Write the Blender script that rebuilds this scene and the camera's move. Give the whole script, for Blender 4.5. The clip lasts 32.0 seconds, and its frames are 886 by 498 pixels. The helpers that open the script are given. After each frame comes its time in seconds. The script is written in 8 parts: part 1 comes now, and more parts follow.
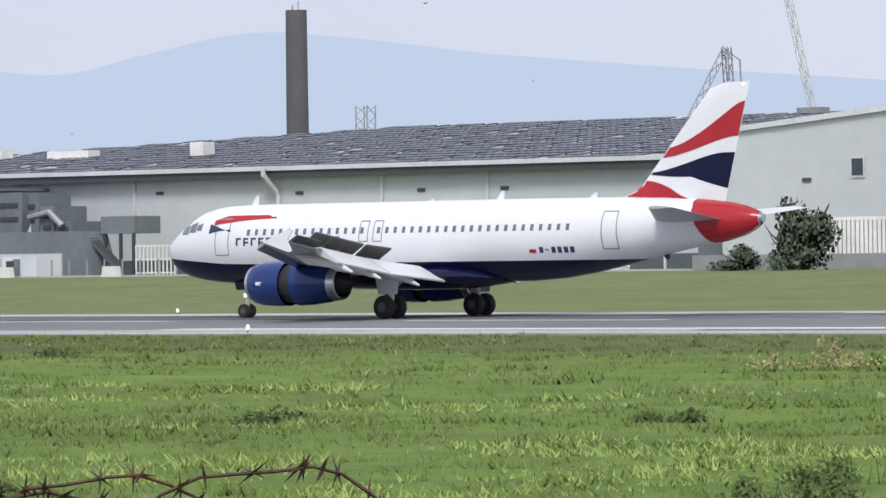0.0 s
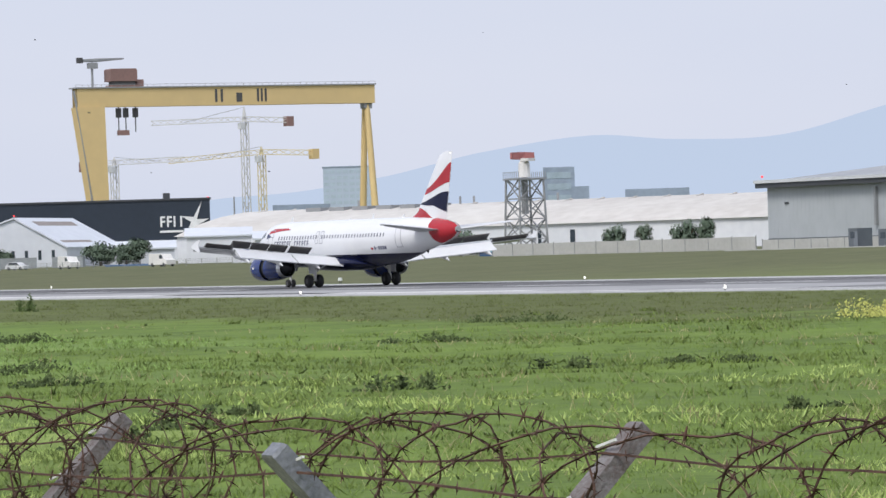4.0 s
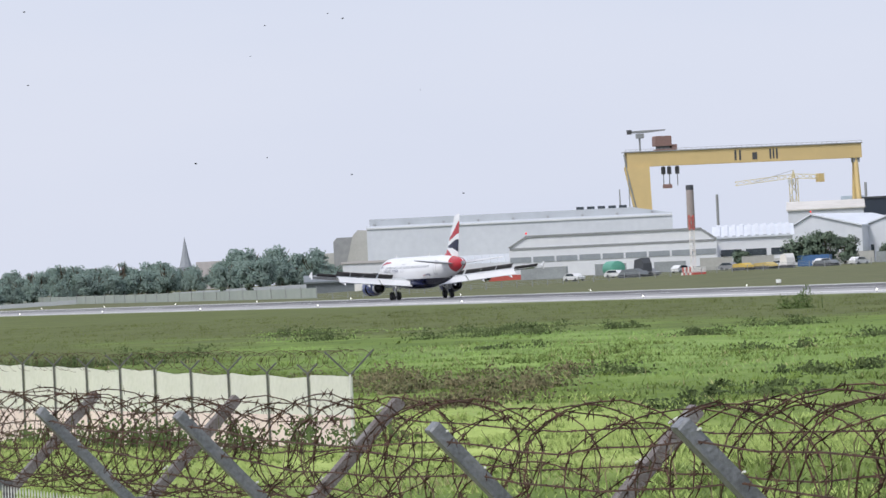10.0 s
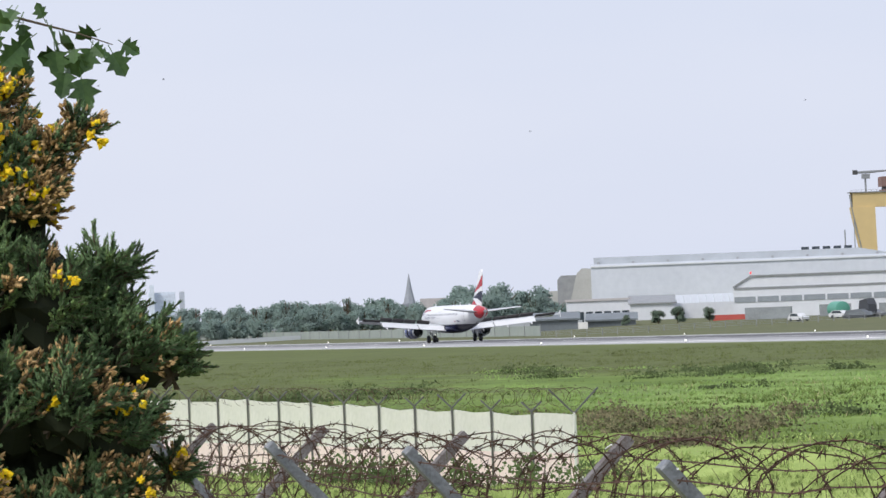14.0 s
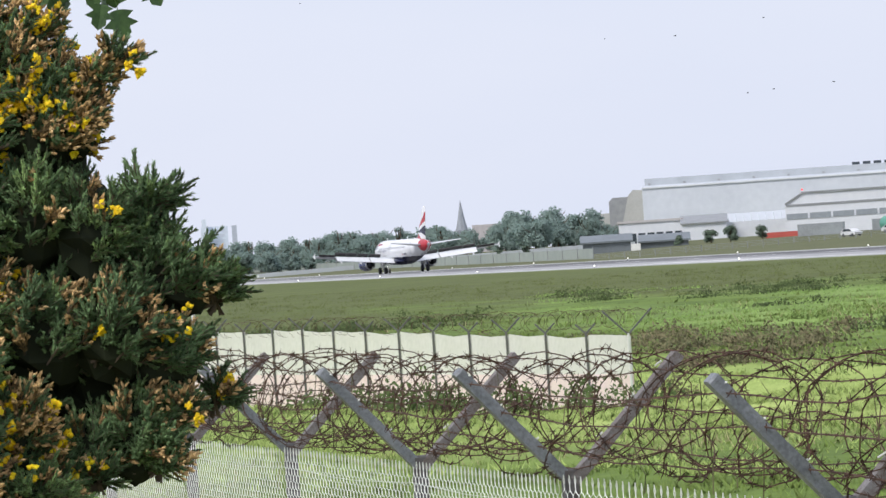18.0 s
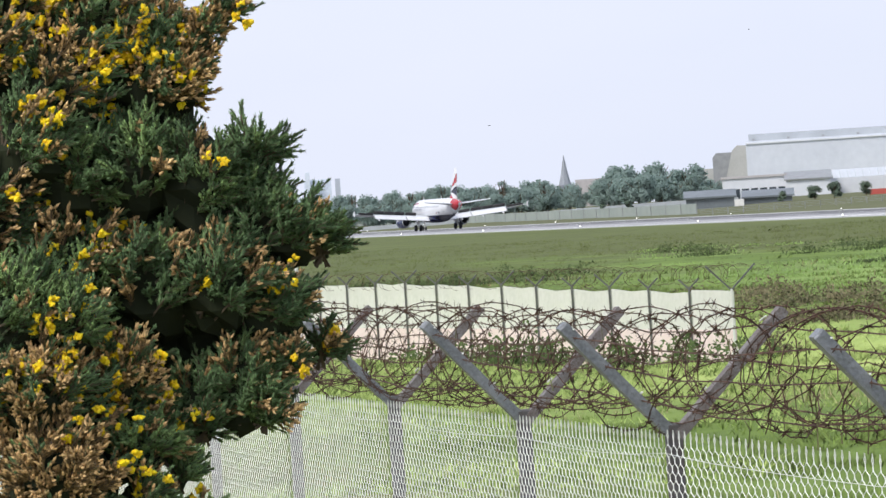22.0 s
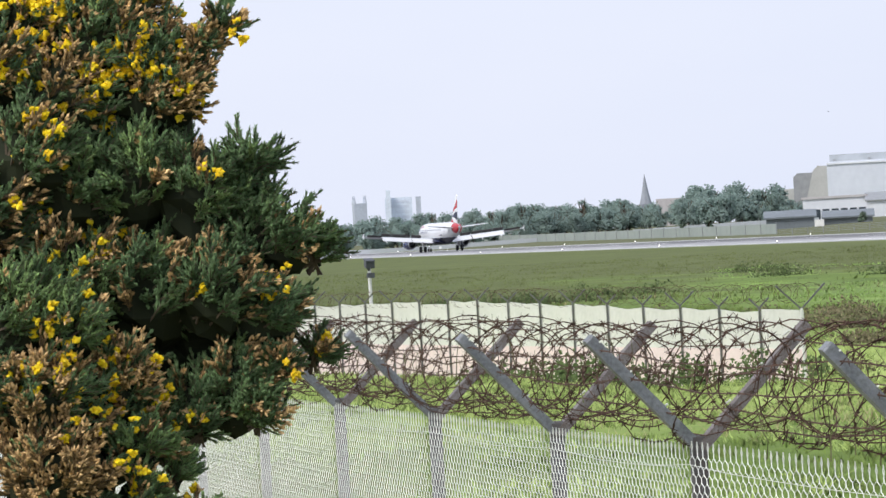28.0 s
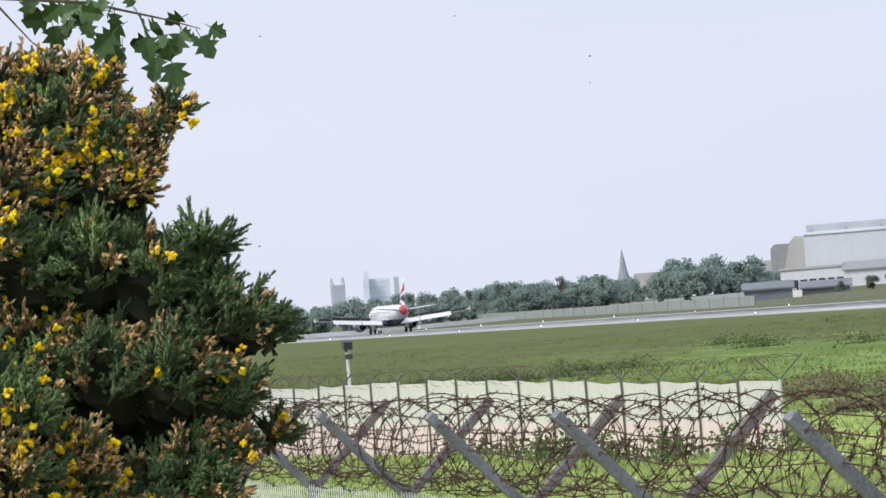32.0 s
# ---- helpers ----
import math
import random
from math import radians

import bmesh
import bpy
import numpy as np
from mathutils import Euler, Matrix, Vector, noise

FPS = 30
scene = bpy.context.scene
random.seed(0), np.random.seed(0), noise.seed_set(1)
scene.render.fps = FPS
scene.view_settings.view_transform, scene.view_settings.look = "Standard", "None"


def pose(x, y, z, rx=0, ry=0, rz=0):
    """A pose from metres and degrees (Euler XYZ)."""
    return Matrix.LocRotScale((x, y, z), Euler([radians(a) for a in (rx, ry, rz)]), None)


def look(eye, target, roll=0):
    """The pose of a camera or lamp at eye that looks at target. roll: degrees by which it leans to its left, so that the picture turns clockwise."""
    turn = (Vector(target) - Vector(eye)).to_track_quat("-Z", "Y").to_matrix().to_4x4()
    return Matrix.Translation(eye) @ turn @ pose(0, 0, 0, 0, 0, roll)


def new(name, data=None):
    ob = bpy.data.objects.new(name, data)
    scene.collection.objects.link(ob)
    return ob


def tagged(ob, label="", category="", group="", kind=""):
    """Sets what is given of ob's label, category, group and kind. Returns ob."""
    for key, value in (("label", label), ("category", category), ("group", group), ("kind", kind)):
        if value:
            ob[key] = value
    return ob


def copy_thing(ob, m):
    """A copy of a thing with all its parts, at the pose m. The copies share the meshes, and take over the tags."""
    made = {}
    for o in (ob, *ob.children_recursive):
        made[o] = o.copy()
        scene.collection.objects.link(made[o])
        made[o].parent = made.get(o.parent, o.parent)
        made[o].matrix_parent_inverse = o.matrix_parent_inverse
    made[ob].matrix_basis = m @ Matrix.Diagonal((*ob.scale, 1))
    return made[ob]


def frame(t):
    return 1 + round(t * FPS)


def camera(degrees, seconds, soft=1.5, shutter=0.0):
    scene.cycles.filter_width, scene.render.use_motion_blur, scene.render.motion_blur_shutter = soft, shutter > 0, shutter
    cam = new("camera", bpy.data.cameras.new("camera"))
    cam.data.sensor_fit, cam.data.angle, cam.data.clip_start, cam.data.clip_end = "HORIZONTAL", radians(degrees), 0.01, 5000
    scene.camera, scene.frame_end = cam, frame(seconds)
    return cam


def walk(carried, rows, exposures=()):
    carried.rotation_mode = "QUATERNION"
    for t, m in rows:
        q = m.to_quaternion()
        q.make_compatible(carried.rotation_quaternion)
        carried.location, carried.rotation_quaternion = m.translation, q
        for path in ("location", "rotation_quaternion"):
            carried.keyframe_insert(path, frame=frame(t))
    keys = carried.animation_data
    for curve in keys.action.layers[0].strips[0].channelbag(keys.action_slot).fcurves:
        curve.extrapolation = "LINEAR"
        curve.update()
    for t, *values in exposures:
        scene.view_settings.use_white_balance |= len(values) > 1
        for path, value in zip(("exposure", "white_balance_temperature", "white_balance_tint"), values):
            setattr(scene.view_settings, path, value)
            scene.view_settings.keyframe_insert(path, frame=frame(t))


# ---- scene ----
cam = camera(11.335, 32.0, soft=1.5)

# ---- the camera's stand and its pan: seconds, eye x, y, z, yaw to the left of +y, pitch, roll ----
PAN = [
    (0, -0.100, -0.160, 3.040, 35.956, 0.117, -0.770),
    (0.3, -0.100, -0.160, 3.040, 39.411, 0.137, -0.921),
    (0.5, -0.100, -0.160, 3.040, 41.645, 0.187, -1.172),
    (0.7, -0.100, -0.160, 3.040, 43.397, 0.246, -1.229),
    (1, -0.100, -0.160, 3.040, 46.664, 0.370, -1.615),
    (1.5, -0.100, -0.160, 3.040, 50.832, 0.473, -1.788),
    (2, -0.100, -0.160, 3.040, 53.966, 0.402, -1.495),
    (2.5, -0.100, -0.160, 3.040, 56.633, 0.246, -1.768),
    (3, -0.100, -0.160, 3.040, 58.439, 0.087, -1.797),
    (3.5, -0.088, -0.135, 3.040, 59.875, -0.015, -1.720),
    (5.5, -0.003, -0.057, 3.031, 65.374, 0.392, -2.115),
    (6, -0.041, -0.029, 3.028, 66.901, 0.411, -2.106),
    (6.5, -0.056, -0.022, 3.027, 68.328, 0.330, -2.090),
    (7, -0.076, -0.014, 3.027, 69.638, 0.236, -2.215),
    (7.5, -0.112, -0.000, 3.026, 70.908, 0.176, -2.445),
    (8, -0.107, -0.004, 3.018, 71.686, 0.218, -2.625),
    (8.5, -0.106, -0.009, 3.023, 72.077, 0.289, -2.719),
    (9, -0.130, -0.000, 3.022, 72.167, 0.368, -2.788),
    (9.5, -0.127, -0.013, 3.021, 72.256, 0.409, -2.773),
    (10, -0.114, -0.018, 3.019, 72.562, 0.353, -2.702),
    (10.5, -0.096, -0.026, 3.017, 73.051, 0.257, -2.698),
    (11, -0.114, -0.025, 3.017, 73.627, 0.206, -2.592),
    (11.5, -0.107, -0.029, 3.017, 74.107, 0.174, -2.442),
    (12, -0.113, -0.029, 3.017, 74.577, 0.237, -2.325),
    (12.5, -0.124, -0.029, 3.014, 74.992, 0.405, -2.165),
    (13, -0.136, -0.030, 3.015, 75.250, 0.654, -1.943),
    (13.5, -0.151, -0.035, 3.019, 75.370, 0.939, -1.934),
    (15.5, -0.099, -0.035, 3.000, 75.614, 0.542, -3.211),
    (16, -0.099, -0.030, 3.002, 75.757, 0.519, -3.381),
    (16.5, -0.088, -0.034, 3.000, 75.851, 0.502, -3.478),
    (17, -0.098, -0.030, 3.002, 75.911, 0.426, -3.573),
    (17.5, -0.095, -0.031, 3.000, 76.003, 0.268, -3.699),
    (18, -0.085, -0.026, 2.999, 76.127, 0.055, -3.896),
    (18.5, -0.089, -0.019, 2.998, 76.208, -0.128, -4.038),
    (19, -0.095, -0.017, 2.996, 76.284, -0.258, -4.022),
    (19.5, -0.088, -0.024, 2.998, 76.393, -0.267, -3.927),
    (20, -0.092, -0.029, 2.996, 76.578, -0.181, -3.748),
    (20.5, -0.092, -0.036, 2.998, 76.817, -0.140, -3.528),
    (21, -0.084, -0.039, 2.997, 77.109, -0.145, -3.469),
    (21.5, -0.098, -0.031, 2.999, 77.286, -0.280, -3.419),
    (22, -0.099, -0.030, 2.997, 77.484, -0.447, -3.562),
    (22.5, -0.100, -0.029, 2.997, 77.563, -0.744, -3.698),
    (23, -0.093, -0.026, 2.999, 77.427, -1.090, -3.795),
    (23.5, -0.067, -0.042, 2.996, 76.943, -1.371, -3.815),
    (24, -0.032, -0.118, 2.994, 76.102, -1.538, -3.726),
    (24.5, 0.073, -0.096, 2.990, 75.556, -1.459, -3.857),
    (25, 0.240, 0.062, 2.964, 75.763, -1.210, -3.988),
    (25.5, 0.238, 0.120, 2.967, 76.768, -0.951, -4.313),
    (26, 0.244, 0.118, 2.968, 77.751, -0.872, -4.336),
    (26.5, 0.250, 0.116, 2.968, 78.411, -0.804, -4.210),
    (28.5, 0.256, 0.086, 2.969, 78.476, -0.020, -3.057),
    (29, 0.258, 0.096, 2.969, 78.580, 0.139, -3.266),
    (29.5, 0.246, 0.117, 2.965, 78.616, 0.363, -3.518),
    (30, 0.272, 0.125, 2.966, 78.641, 0.624, -3.830),
    (30.5, 0.282, 0.134, 2.964, 78.601, 0.791, -4.113),
    (31, 0.273, 0.142, 2.962, 78.505, 0.932, -4.295),
    (31.5, 0.281, 0.138, 2.961, 78.307, 0.938, -4.498),
    (32, 0.289, 0.136, 2.961, 78.154, 0.847, -4.582),
]


def aim(x, y, z, yaw, pitch, roll):
    a, b = radians(yaw), radians(pitch)
    way = Vector((-math.sin(a) * math.cos(b), math.cos(a) * math.cos(b), math.sin(b)))
    eye = Vector((x, y, z))
    return look(eye, eye + way * 10, roll)


walk(cam, [(t, aim(*row)) for t, *row in PAN], exposures=[(0.0, 0.0), (1.0, -0.02), (2.0, -0.1), (3.0, -0.03), (6.0, -0.03), (9.0, 0.0), (13.0, 0.04), (16.0, 0.08), (18.0, 0.12), (21.0, 0.19), (24.0, 0.25), (25.0, 0.18), (26.0, 0.23), (28.0, 0.2), (30.0, 0.16), (32.0, 0.11)])

# ---- sky, sun ----
world = bpy.data.worlds.new("overcast")
scene.world = world
world.use_nodes = True
wn, wl = world.node_tree.nodes, world.node_tree.links
wn.clear()
SUN_UP, SUN_TURN = 48.0, 150.0
sky = wn.new("ShaderNodeTexSky")
sky.sky_type = "NISHITA"
sky.sun_disc = False
sky.sun_elevation, sky.sun_rotation = radians(SUN_UP), radians(SUN_TURN)
sky.dust_density, sky.air_density = 4.0, 1.0
w_sky = wn.new("ShaderNodeMix")
w_sky.data_type = "RGBA"
w_sky.blend_type = "MIX"
w_cloud = wn.new("ShaderNodeTexNoise")
w_cloud.inputs["Scale"].default_value = 2.2
w_cloud.inputs["Detail"].default_value = 5.0
w_map = wn.new("ShaderNodeMapping")
w_map.inputs["Scale"].default_value = (1, 1, 4)
w_co = wn.new("ShaderNodeTexCoord")
w_ramp = wn.new("ShaderNodeValToRGB")
w_ramp.color_ramp.elements[0].position, w_ramp.color_ramp.elements[0].color = 0.35, (7.0, 7.6, 9.25, 1)
w_ramp.color_ramp.elements[1].position, w_ramp.color_ramp.elements[1].color = 0.65, (7.8, 8.2, 9.55, 1)
w_bg = wn.new("ShaderNodeBackground")
w_bg.inputs["Strength"].default_value = 0.1
w_out = wn.new("ShaderNodeOutputWorld")
wl.new(w_co.outputs["Generated"], w_map.inputs["Vector"])
wl.new(w_map.outputs["Vector"], w_cloud.inputs["Vector"])
wl.new(w_cloud.outputs["Fac"], w_ramp.inputs["Fac"])
w_sky.inputs["Factor"].default_value = 0.9
wl.new(sky.outputs["Color"], w_sky.inputs["A"])
wl.new(w_ramp.outputs["Color"], w_sky.inputs["B"])
wl.new(w_sky.outputs["Result"], w_bg.inputs["Color"])
wl.new(w_bg.outputs["Background"], w_out.inputs["Surface"])
sun_data = bpy.data.lights.new("sun", "SUN")
sun_data.energy, sun_data.angle, sun_data.color = 2.2, radians(18), (1.0, 0.96, 0.9)
sun = new("sun", sun_data)
a_, b_ = radians(SUN_TURN), radians(SUN_UP)
sun.matrix_world = look((0, 0, 60), Vector((0, 0, 60)) - Vector((math.sin(a_) * math.cos(b_), math.cos(a_) * math.cos(b_), math.sin(b_))))


# ---- materials ----
def material(name, colour, rough=0.7, metal=0.0, vary=0.12, scale=3.0, bump=0.0, bump_scale=40.0, colour2=None, spec=0.5, island=0.0, obj=0.0):
    """A Principled surface whose colour wanders between two tones at two scales."""
    m = bpy.data.materials.new(name)
    m.use_nodes = True
    n, k = m.node_tree.nodes, m.node_tree.links
    p = n["Principled BSDF"]
    p.inputs["Roughness"].default_value, p.inputs["Metallic"].default_value = rough, metal
    p.inputs["Specular IOR Level"].default_value = spec
    c = Vector(colour[:3])
    lo = Vector(colour2[:3]) if colour2 else c * (1 - vary)
    hi = c if colour2 else c * (1 + vary)
    co = n.new("ShaderNodeTexCoord")
    big, fine, mix = n.new("ShaderNodeTexNoise"), n.new("ShaderNodeTexNoise"), n.new("ShaderNodeMath")
    big.inputs["Scale"].default_value, fine.inputs["Scale"].default_value = scale, scale * 9
    big.inputs["Detail"].default_value, fine.inputs["Detail"].default_value = 3, 4
    k.new(co.outputs["Object"], big.inputs["Vector"])
    k.new(co.outputs["Object"], fine.inputs["Vector"])
    mix.operation = "MULTIPLY_ADD"
    mix.inputs[1].default_value = 0.45
    k.new(fine.outputs["Fac"], mix.inputs[0])
    half = n.new("ShaderNodeMath")
    half.operation = "MULTIPLY"
    half.inputs[1].default_value = 0.55
    k.new(big.outputs["Fac"], half.inputs[0])
    k.new(half.outputs[0], mix.inputs[2])
    ramp = n.new("ShaderNodeValToRGB")
    ramp.color_ramp.elements[0].position, ramp.color_ramp.elements[1].position = 0.36, 0.64
    ramp.color_ramp.elements[0].color, ramp.color_ramp.elements[1].color = (*lo, 1), (*hi, 1)
    k.new(mix.outputs[0], ramp.inputs["Fac"])
    tone = ramp.outputs["Color"]
    for amount, node, socket in ((island, "ShaderNodeNewGeometry", "Random Per Island"), (obj, "ShaderNodeObjectInfo", "Random")):
        if amount:
            src, val, hsv = n.new(node), n.new("ShaderNodeMapRange"), n.new("ShaderNodeHueSaturation")
            val.inputs["To Min"].default_value, val.inputs["To Max"].default_value = 1 - amount, 1 + amount
            k.new(src.outputs[socket], val.inputs["Value"])
            k.new(val.outputs["Result"], hsv.inputs["Value"])
            k.new(tone, hsv.inputs["Color"])
            tone = hsv.outputs["Color"]
    k.new(tone, p.inputs["Base Color"])
    if bump:
        tex, bmp = n.new("ShaderNodeTexNoise"), n.new("ShaderNodeBump")
        tex.inputs["Scale"].default_value, tex.inputs["Detail"].default_value = bump_scale, 4
        bmp.inputs["Strength"].default_value = bump
        bmp.inputs["Distance"].default_value = 0.02
        k.new(co.outputs["Object"], tex.inputs["Vector"])
        k.new(tex.outputs["Fac"], bmp.inputs["Height"])
        k.new(bmp.outputs["Normal"], p.inputs["Normal"])
    return m


def glow(name, colour, strength):
    m = material(name, colour, 0.5, vary=0.02)
    p = m.node_tree.nodes["Principled BSDF"]
    p.inputs["Emission Color"].default_value = (*colour, 1)
    p.inputs["Emission Strength"].default_value = strength
    return m


# ---- mesh building ----
class Shape:
    """Points and faces gathered into one mesh."""

    def __init__(self):
        self.v, self.f = [], []

    def add(self, points, faces):
        n = len(self.v)
        self.v += [tuple(p) for p in points]
        self.f += [tuple(n + i for i in face) for face in faces]
        return self

    def box(self, x0, x1, y0, y1, z0, z1):
        p = [(x, y, z) for x in (x0, x1) for y in (y0, y1) for z in (z0, z1)]
        return self.add(p, [(0, 1, 3, 2), (4, 6, 7, 5), (0, 4, 5, 1), (2, 3, 7, 6), (0, 2, 6, 4), (1, 5, 7, 3)])

    def tube(self, points, radius, sides=4, closed=True):
        """A tube along points; radius a number or one for each point."""
        pts = [Vector(p) for p in points]
        rad = radius if isinstance(radius, (list, tuple)) else [radius] * len(pts)
        rings, faces = [], []
        for i, p in enumerate(pts):
            d = (pts[min(i + 1, len(pts) - 1)] - pts[max(i - 1, 0)]).normalized()
            u = d.cross(Vector((0, 0, 1)) if abs(d.z) < 0.9 else Vector((1, 0, 0))).normalized()
            w = d.cross(u)
            for s in range(sides):
                a = 2 * math.pi * (s + 0.5) / sides
                rings.append(p + (u * math.cos(a) + w * math.sin(a)) * rad[i])
        for i in range(len(pts) - 1):
            for s in range(sides):
                a, b = i * sides + s, i * sides + (s + 1) % sides
                faces.append((a, b, b + sides, a + sides))
        if closed:
            faces.append(tuple(range(sides))[::-1])
            faces.append(tuple((len(pts) - 1) * sides + s for s in range(sides)))
        return self.add(rings, faces)

    def rings(self, rows, close=True, caps=True):
        """Skin over rows of points of equal length; close joins each row's ends."""
        m, faces = len(rows[0]), []
        for i in range(len(rows) - 1):
            for s in range(m if close else m - 1):
                a, b = i * m + s, i * m + (s + 1) % m
                faces.append((a, b, b + m, a + m))
        if caps and close:
            faces.append(tuple(range(m))[::-1])
            faces.append(tuple((len(rows) - 1) * m + s for s in range(m)))
        return self.add([p for row in rows for p in row], faces)

    def prism(self, outline, axis, a, b):
        """An outline of (u, v) pushed from a to b along axis 'x', 'y' or 'z'."""
        def put(u, v, w):
            return {"x": (w, u, v), "y": (u, w, v), "z": (u, v, w)}[axis]
        n = len(outline)
        p = [put(u, v, a) for u, v in outline] + [put(u, v, b) for u, v in outline]
        f = [tuple(range(n)), tuple(range(n, 2 * n))[::-1]]
        f += [(i, i + n, (i + 1) % n + n, (i + 1) % n) for i in range(n)]
        return self.add(p, f)

    def mesh(self, name, mat, smooth=False):
        me = bpy.data.meshes.new(name)
        me.from_pydata(self.v, [], self.f)
        me.materials.append(mat)
        bm = bmesh.new()
        bm.from_mesh(me)
        bmesh.ops.recalc_face_normals(bm, faces=bm.faces)
        bm.to_mesh(me)
        bm.free()
        if smooth:
            me.polygons.foreach_set("use_smooth", [True] * len(me.polygons))
            me.set_sharp_from_angle(angle=radians(40))
        return me


def part(name, shape, mat, parent=None, label="", smooth=False, at=None):
    me = shape if isinstance(shape, bpy.types.Mesh) else shape.mesh(name, mat, smooth)
    ob = new(name, me)
    ob.parent = parent
    if at is not None:
        ob.matrix_basis = at
    if label:
        tagged(ob, label)
    return ob


def soften(me, normals, turn=None):
    """Shade a mesh of small loose leaves by the given direction at each point, as a soft mass; turn: where faces look."""
    if turn:
        for p in me.polygons:
            if p.normal.dot(Vector(turn[p.vertices[0]] if len(turn) > 3 else turn)) < 0:
                p.flip()
    me.polygons.foreach_set("use_smooth", [True] * len(me.polygons))
    me.normals_split_custom_set_from_vertices(normals)
    return me


def thing(name, label, category, at=None, group="", kind=""):
    ob = new(name)
    ob.empty_display_size = 0.2
    if at is not None:
        ob.matrix_basis = at
    return tagged(ob, label, category, group, kind)


def dial(unit):
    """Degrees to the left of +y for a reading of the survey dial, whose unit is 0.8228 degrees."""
    return 35.98 + (unit - 26.08) * 0.8228


def polar(unit, far):
    """Plan place at a dial reading and a distance counted in dial units of length (1.2154 m)."""
    a, d = radians(dial(unit)), far / 0.8228
    return -d * math.sin(a), d * math.cos(a)


def height(elev, far):
    """Height above the runway at an elevation in dial units and a distance as polar() takes it."""
    return 3.0 + far / 0.8228 * math.tan(radians(0.8228 * elev - 0.02))


# ---- colours of the place ----
M_BLADE = material("grass_blades", (0.225, 0.325, 0.07), 0.85, scale=0.3, colour2=(0.11, 0.17, 0.043), spec=0.15, island=0.2)
M_OLIVEBLADE = material("olive_blades", (0.155, 0.19, 0.064), 0.85, scale=0.2, colour2=(0.10, 0.115, 0.046), spec=0.12, island=0.2)
M_LUSH = material("lush_grass", (0.45, 0.56, 0.18), 0.85, scale=0.4, colour2=(0.29, 0.40, 0.11), spec=0.15, island=0.2)
M_FRESH = material("fresh_grass_blades", (0.28, 0.42, 0.12), 0.85, scale=0.3, colour2=(0.175, 0.28, 0.078), spec=0.15, island=0.2)
M_SEED = material("seed_heads", (0.42, 0.40, 0.2), 0.85, scale=0.3, colour2=(0.28, 0.25, 0.13), spec=0.1, island=0.3)
M_WEED = material("rank_weeds", (0.12, 0.175, 0.06), 0.85, scale=1.5, colour2=(0.08, 0.12, 0.042), spec=0.15, island=0.2)
M_DOCK = material("dark_rank_weeds", (0.105, 0.145, 0.055), 0.85, scale=1.5, colour2=(0.06, 0.085, 0.036), spec=0.15, island=0.25)
M_TUSSOCK = material("tussock_grass", (0.175, 0.24, 0.062), 0.85, scale=0.5, colour2=(0.115, 0.165, 0.046), spec=0.15, island=0.2)
M_BRAMBLE = material("bramble", (0.19, 0.16, 0.095), 0.9, scale=2.0, colour2=(0.11, 0.125, 0.06), spec=0.1, island=0.4)
M_YELLOWWEED = material("yellow_weed", (0.58, 0.58, 0.18), 0.8, scale=2.0, colour2=(0.42, 0.46, 0.12), spec=0.2, island=0.3)
M_ASPHALT = material("runway_asphalt", (0.215, 0.215, 0.22), 0.85, scale=0.05, colour2=(0.14, 0.14, 0.145), bump=0.15, bump_scale=12)
M_PALEASPHALT = material("pale_asphalt", (0.40, 0.40, 0.405), 0.85, scale=0.05, colour2=(0.28, 0.28, 0.29), bump=0.15, bump_scale=12)
M_SHOULDER = material("runway_edge_concrete", (0.5, 0.5, 0.5), 0.85, scale=0.12, colour2=(0.36, 0.36, 0.37))
M_PAINT = material("white_paint", (0.78, 0.78, 0.76), 0.6, scale=0.6, colour2=(0.55, 0.55, 0.54))
M_RUBBER = material("rubber_marks", (0.06, 0.062, 0.068), 0.8, scale=0.08, colour2=(0.1, 0.1, 0.11))


# ---- ground: one sheet, rough grass before the runway, a low rise beyond it ----
DIP = ((-86.4, 25.05), (-136.0, 17.75))


def dip(x, y):
    (ax, ay), (bx, by) = DIP
    t = min(1.1, max(-0.05, ((x - ax) * (bx - ax) + (y - ay) * (by - ay)) / ((bx - ax) ** 2 + (by - ay) ** 2)))
    d = math.hypot(x - ax - t * (bx - ax), y - ay - t * (by - ay))
    return -0.6 * max(0.0, 1 - max(0.0, d - 1.5) / 4.5)


def ground_z(x, y):
    far = math.hypot(x, y)
    z = 0.0
    if y < 143:
        fade = min(1.0, max(0.0, (143 - y) / 14))
        z += fade * (0.10 * noise.noise(Vector((x * 0.11, y * 0.16, 0.3))) + 0.11 * noise.noise(Vector((x * 0.33, y * 0.4, 4.0)))) - 0.04
        z += dip(x, y)
    elif y < 206:
        z = -0.04
    else:
        s = min(1.0, (y - 206) / 100)
        z = -0.04 + 1.75 * s * s * (3 - 2 * s)
        z += 0.12 * s * noise.noise(Vector((x * 0.02, y * 0.03, 1.0)))
    if x < -1080 and y > 130:
        z += min(1.0, (-1080 - x) / 300) * 0.6
    return z


def dull_side(x, y):
    """Above nought where the grass is the dull, dry kind that lines the runway."""
    edge = min(115.0, max(55.0, 112 + (x + 100) * 0.26))
    if x < -120:
        edge = min(edge, y + max(-20.0, min(20.0, (y + 0.245 * x) * 1.5)))
    return y - edge + 26 * noise.noise(Vector((x * 0.02, y * 0.05, 9.0))) + 14 * noise.noise(Vector((x * 0.15, y * 0.3, 2.0)))


def axis_steps(lo, hi, marks):
    out, v = [], lo
    while v < hi:
        out.append(v)
        v += next(s for edge, s in marks if v < edge)
    return out + [hi]


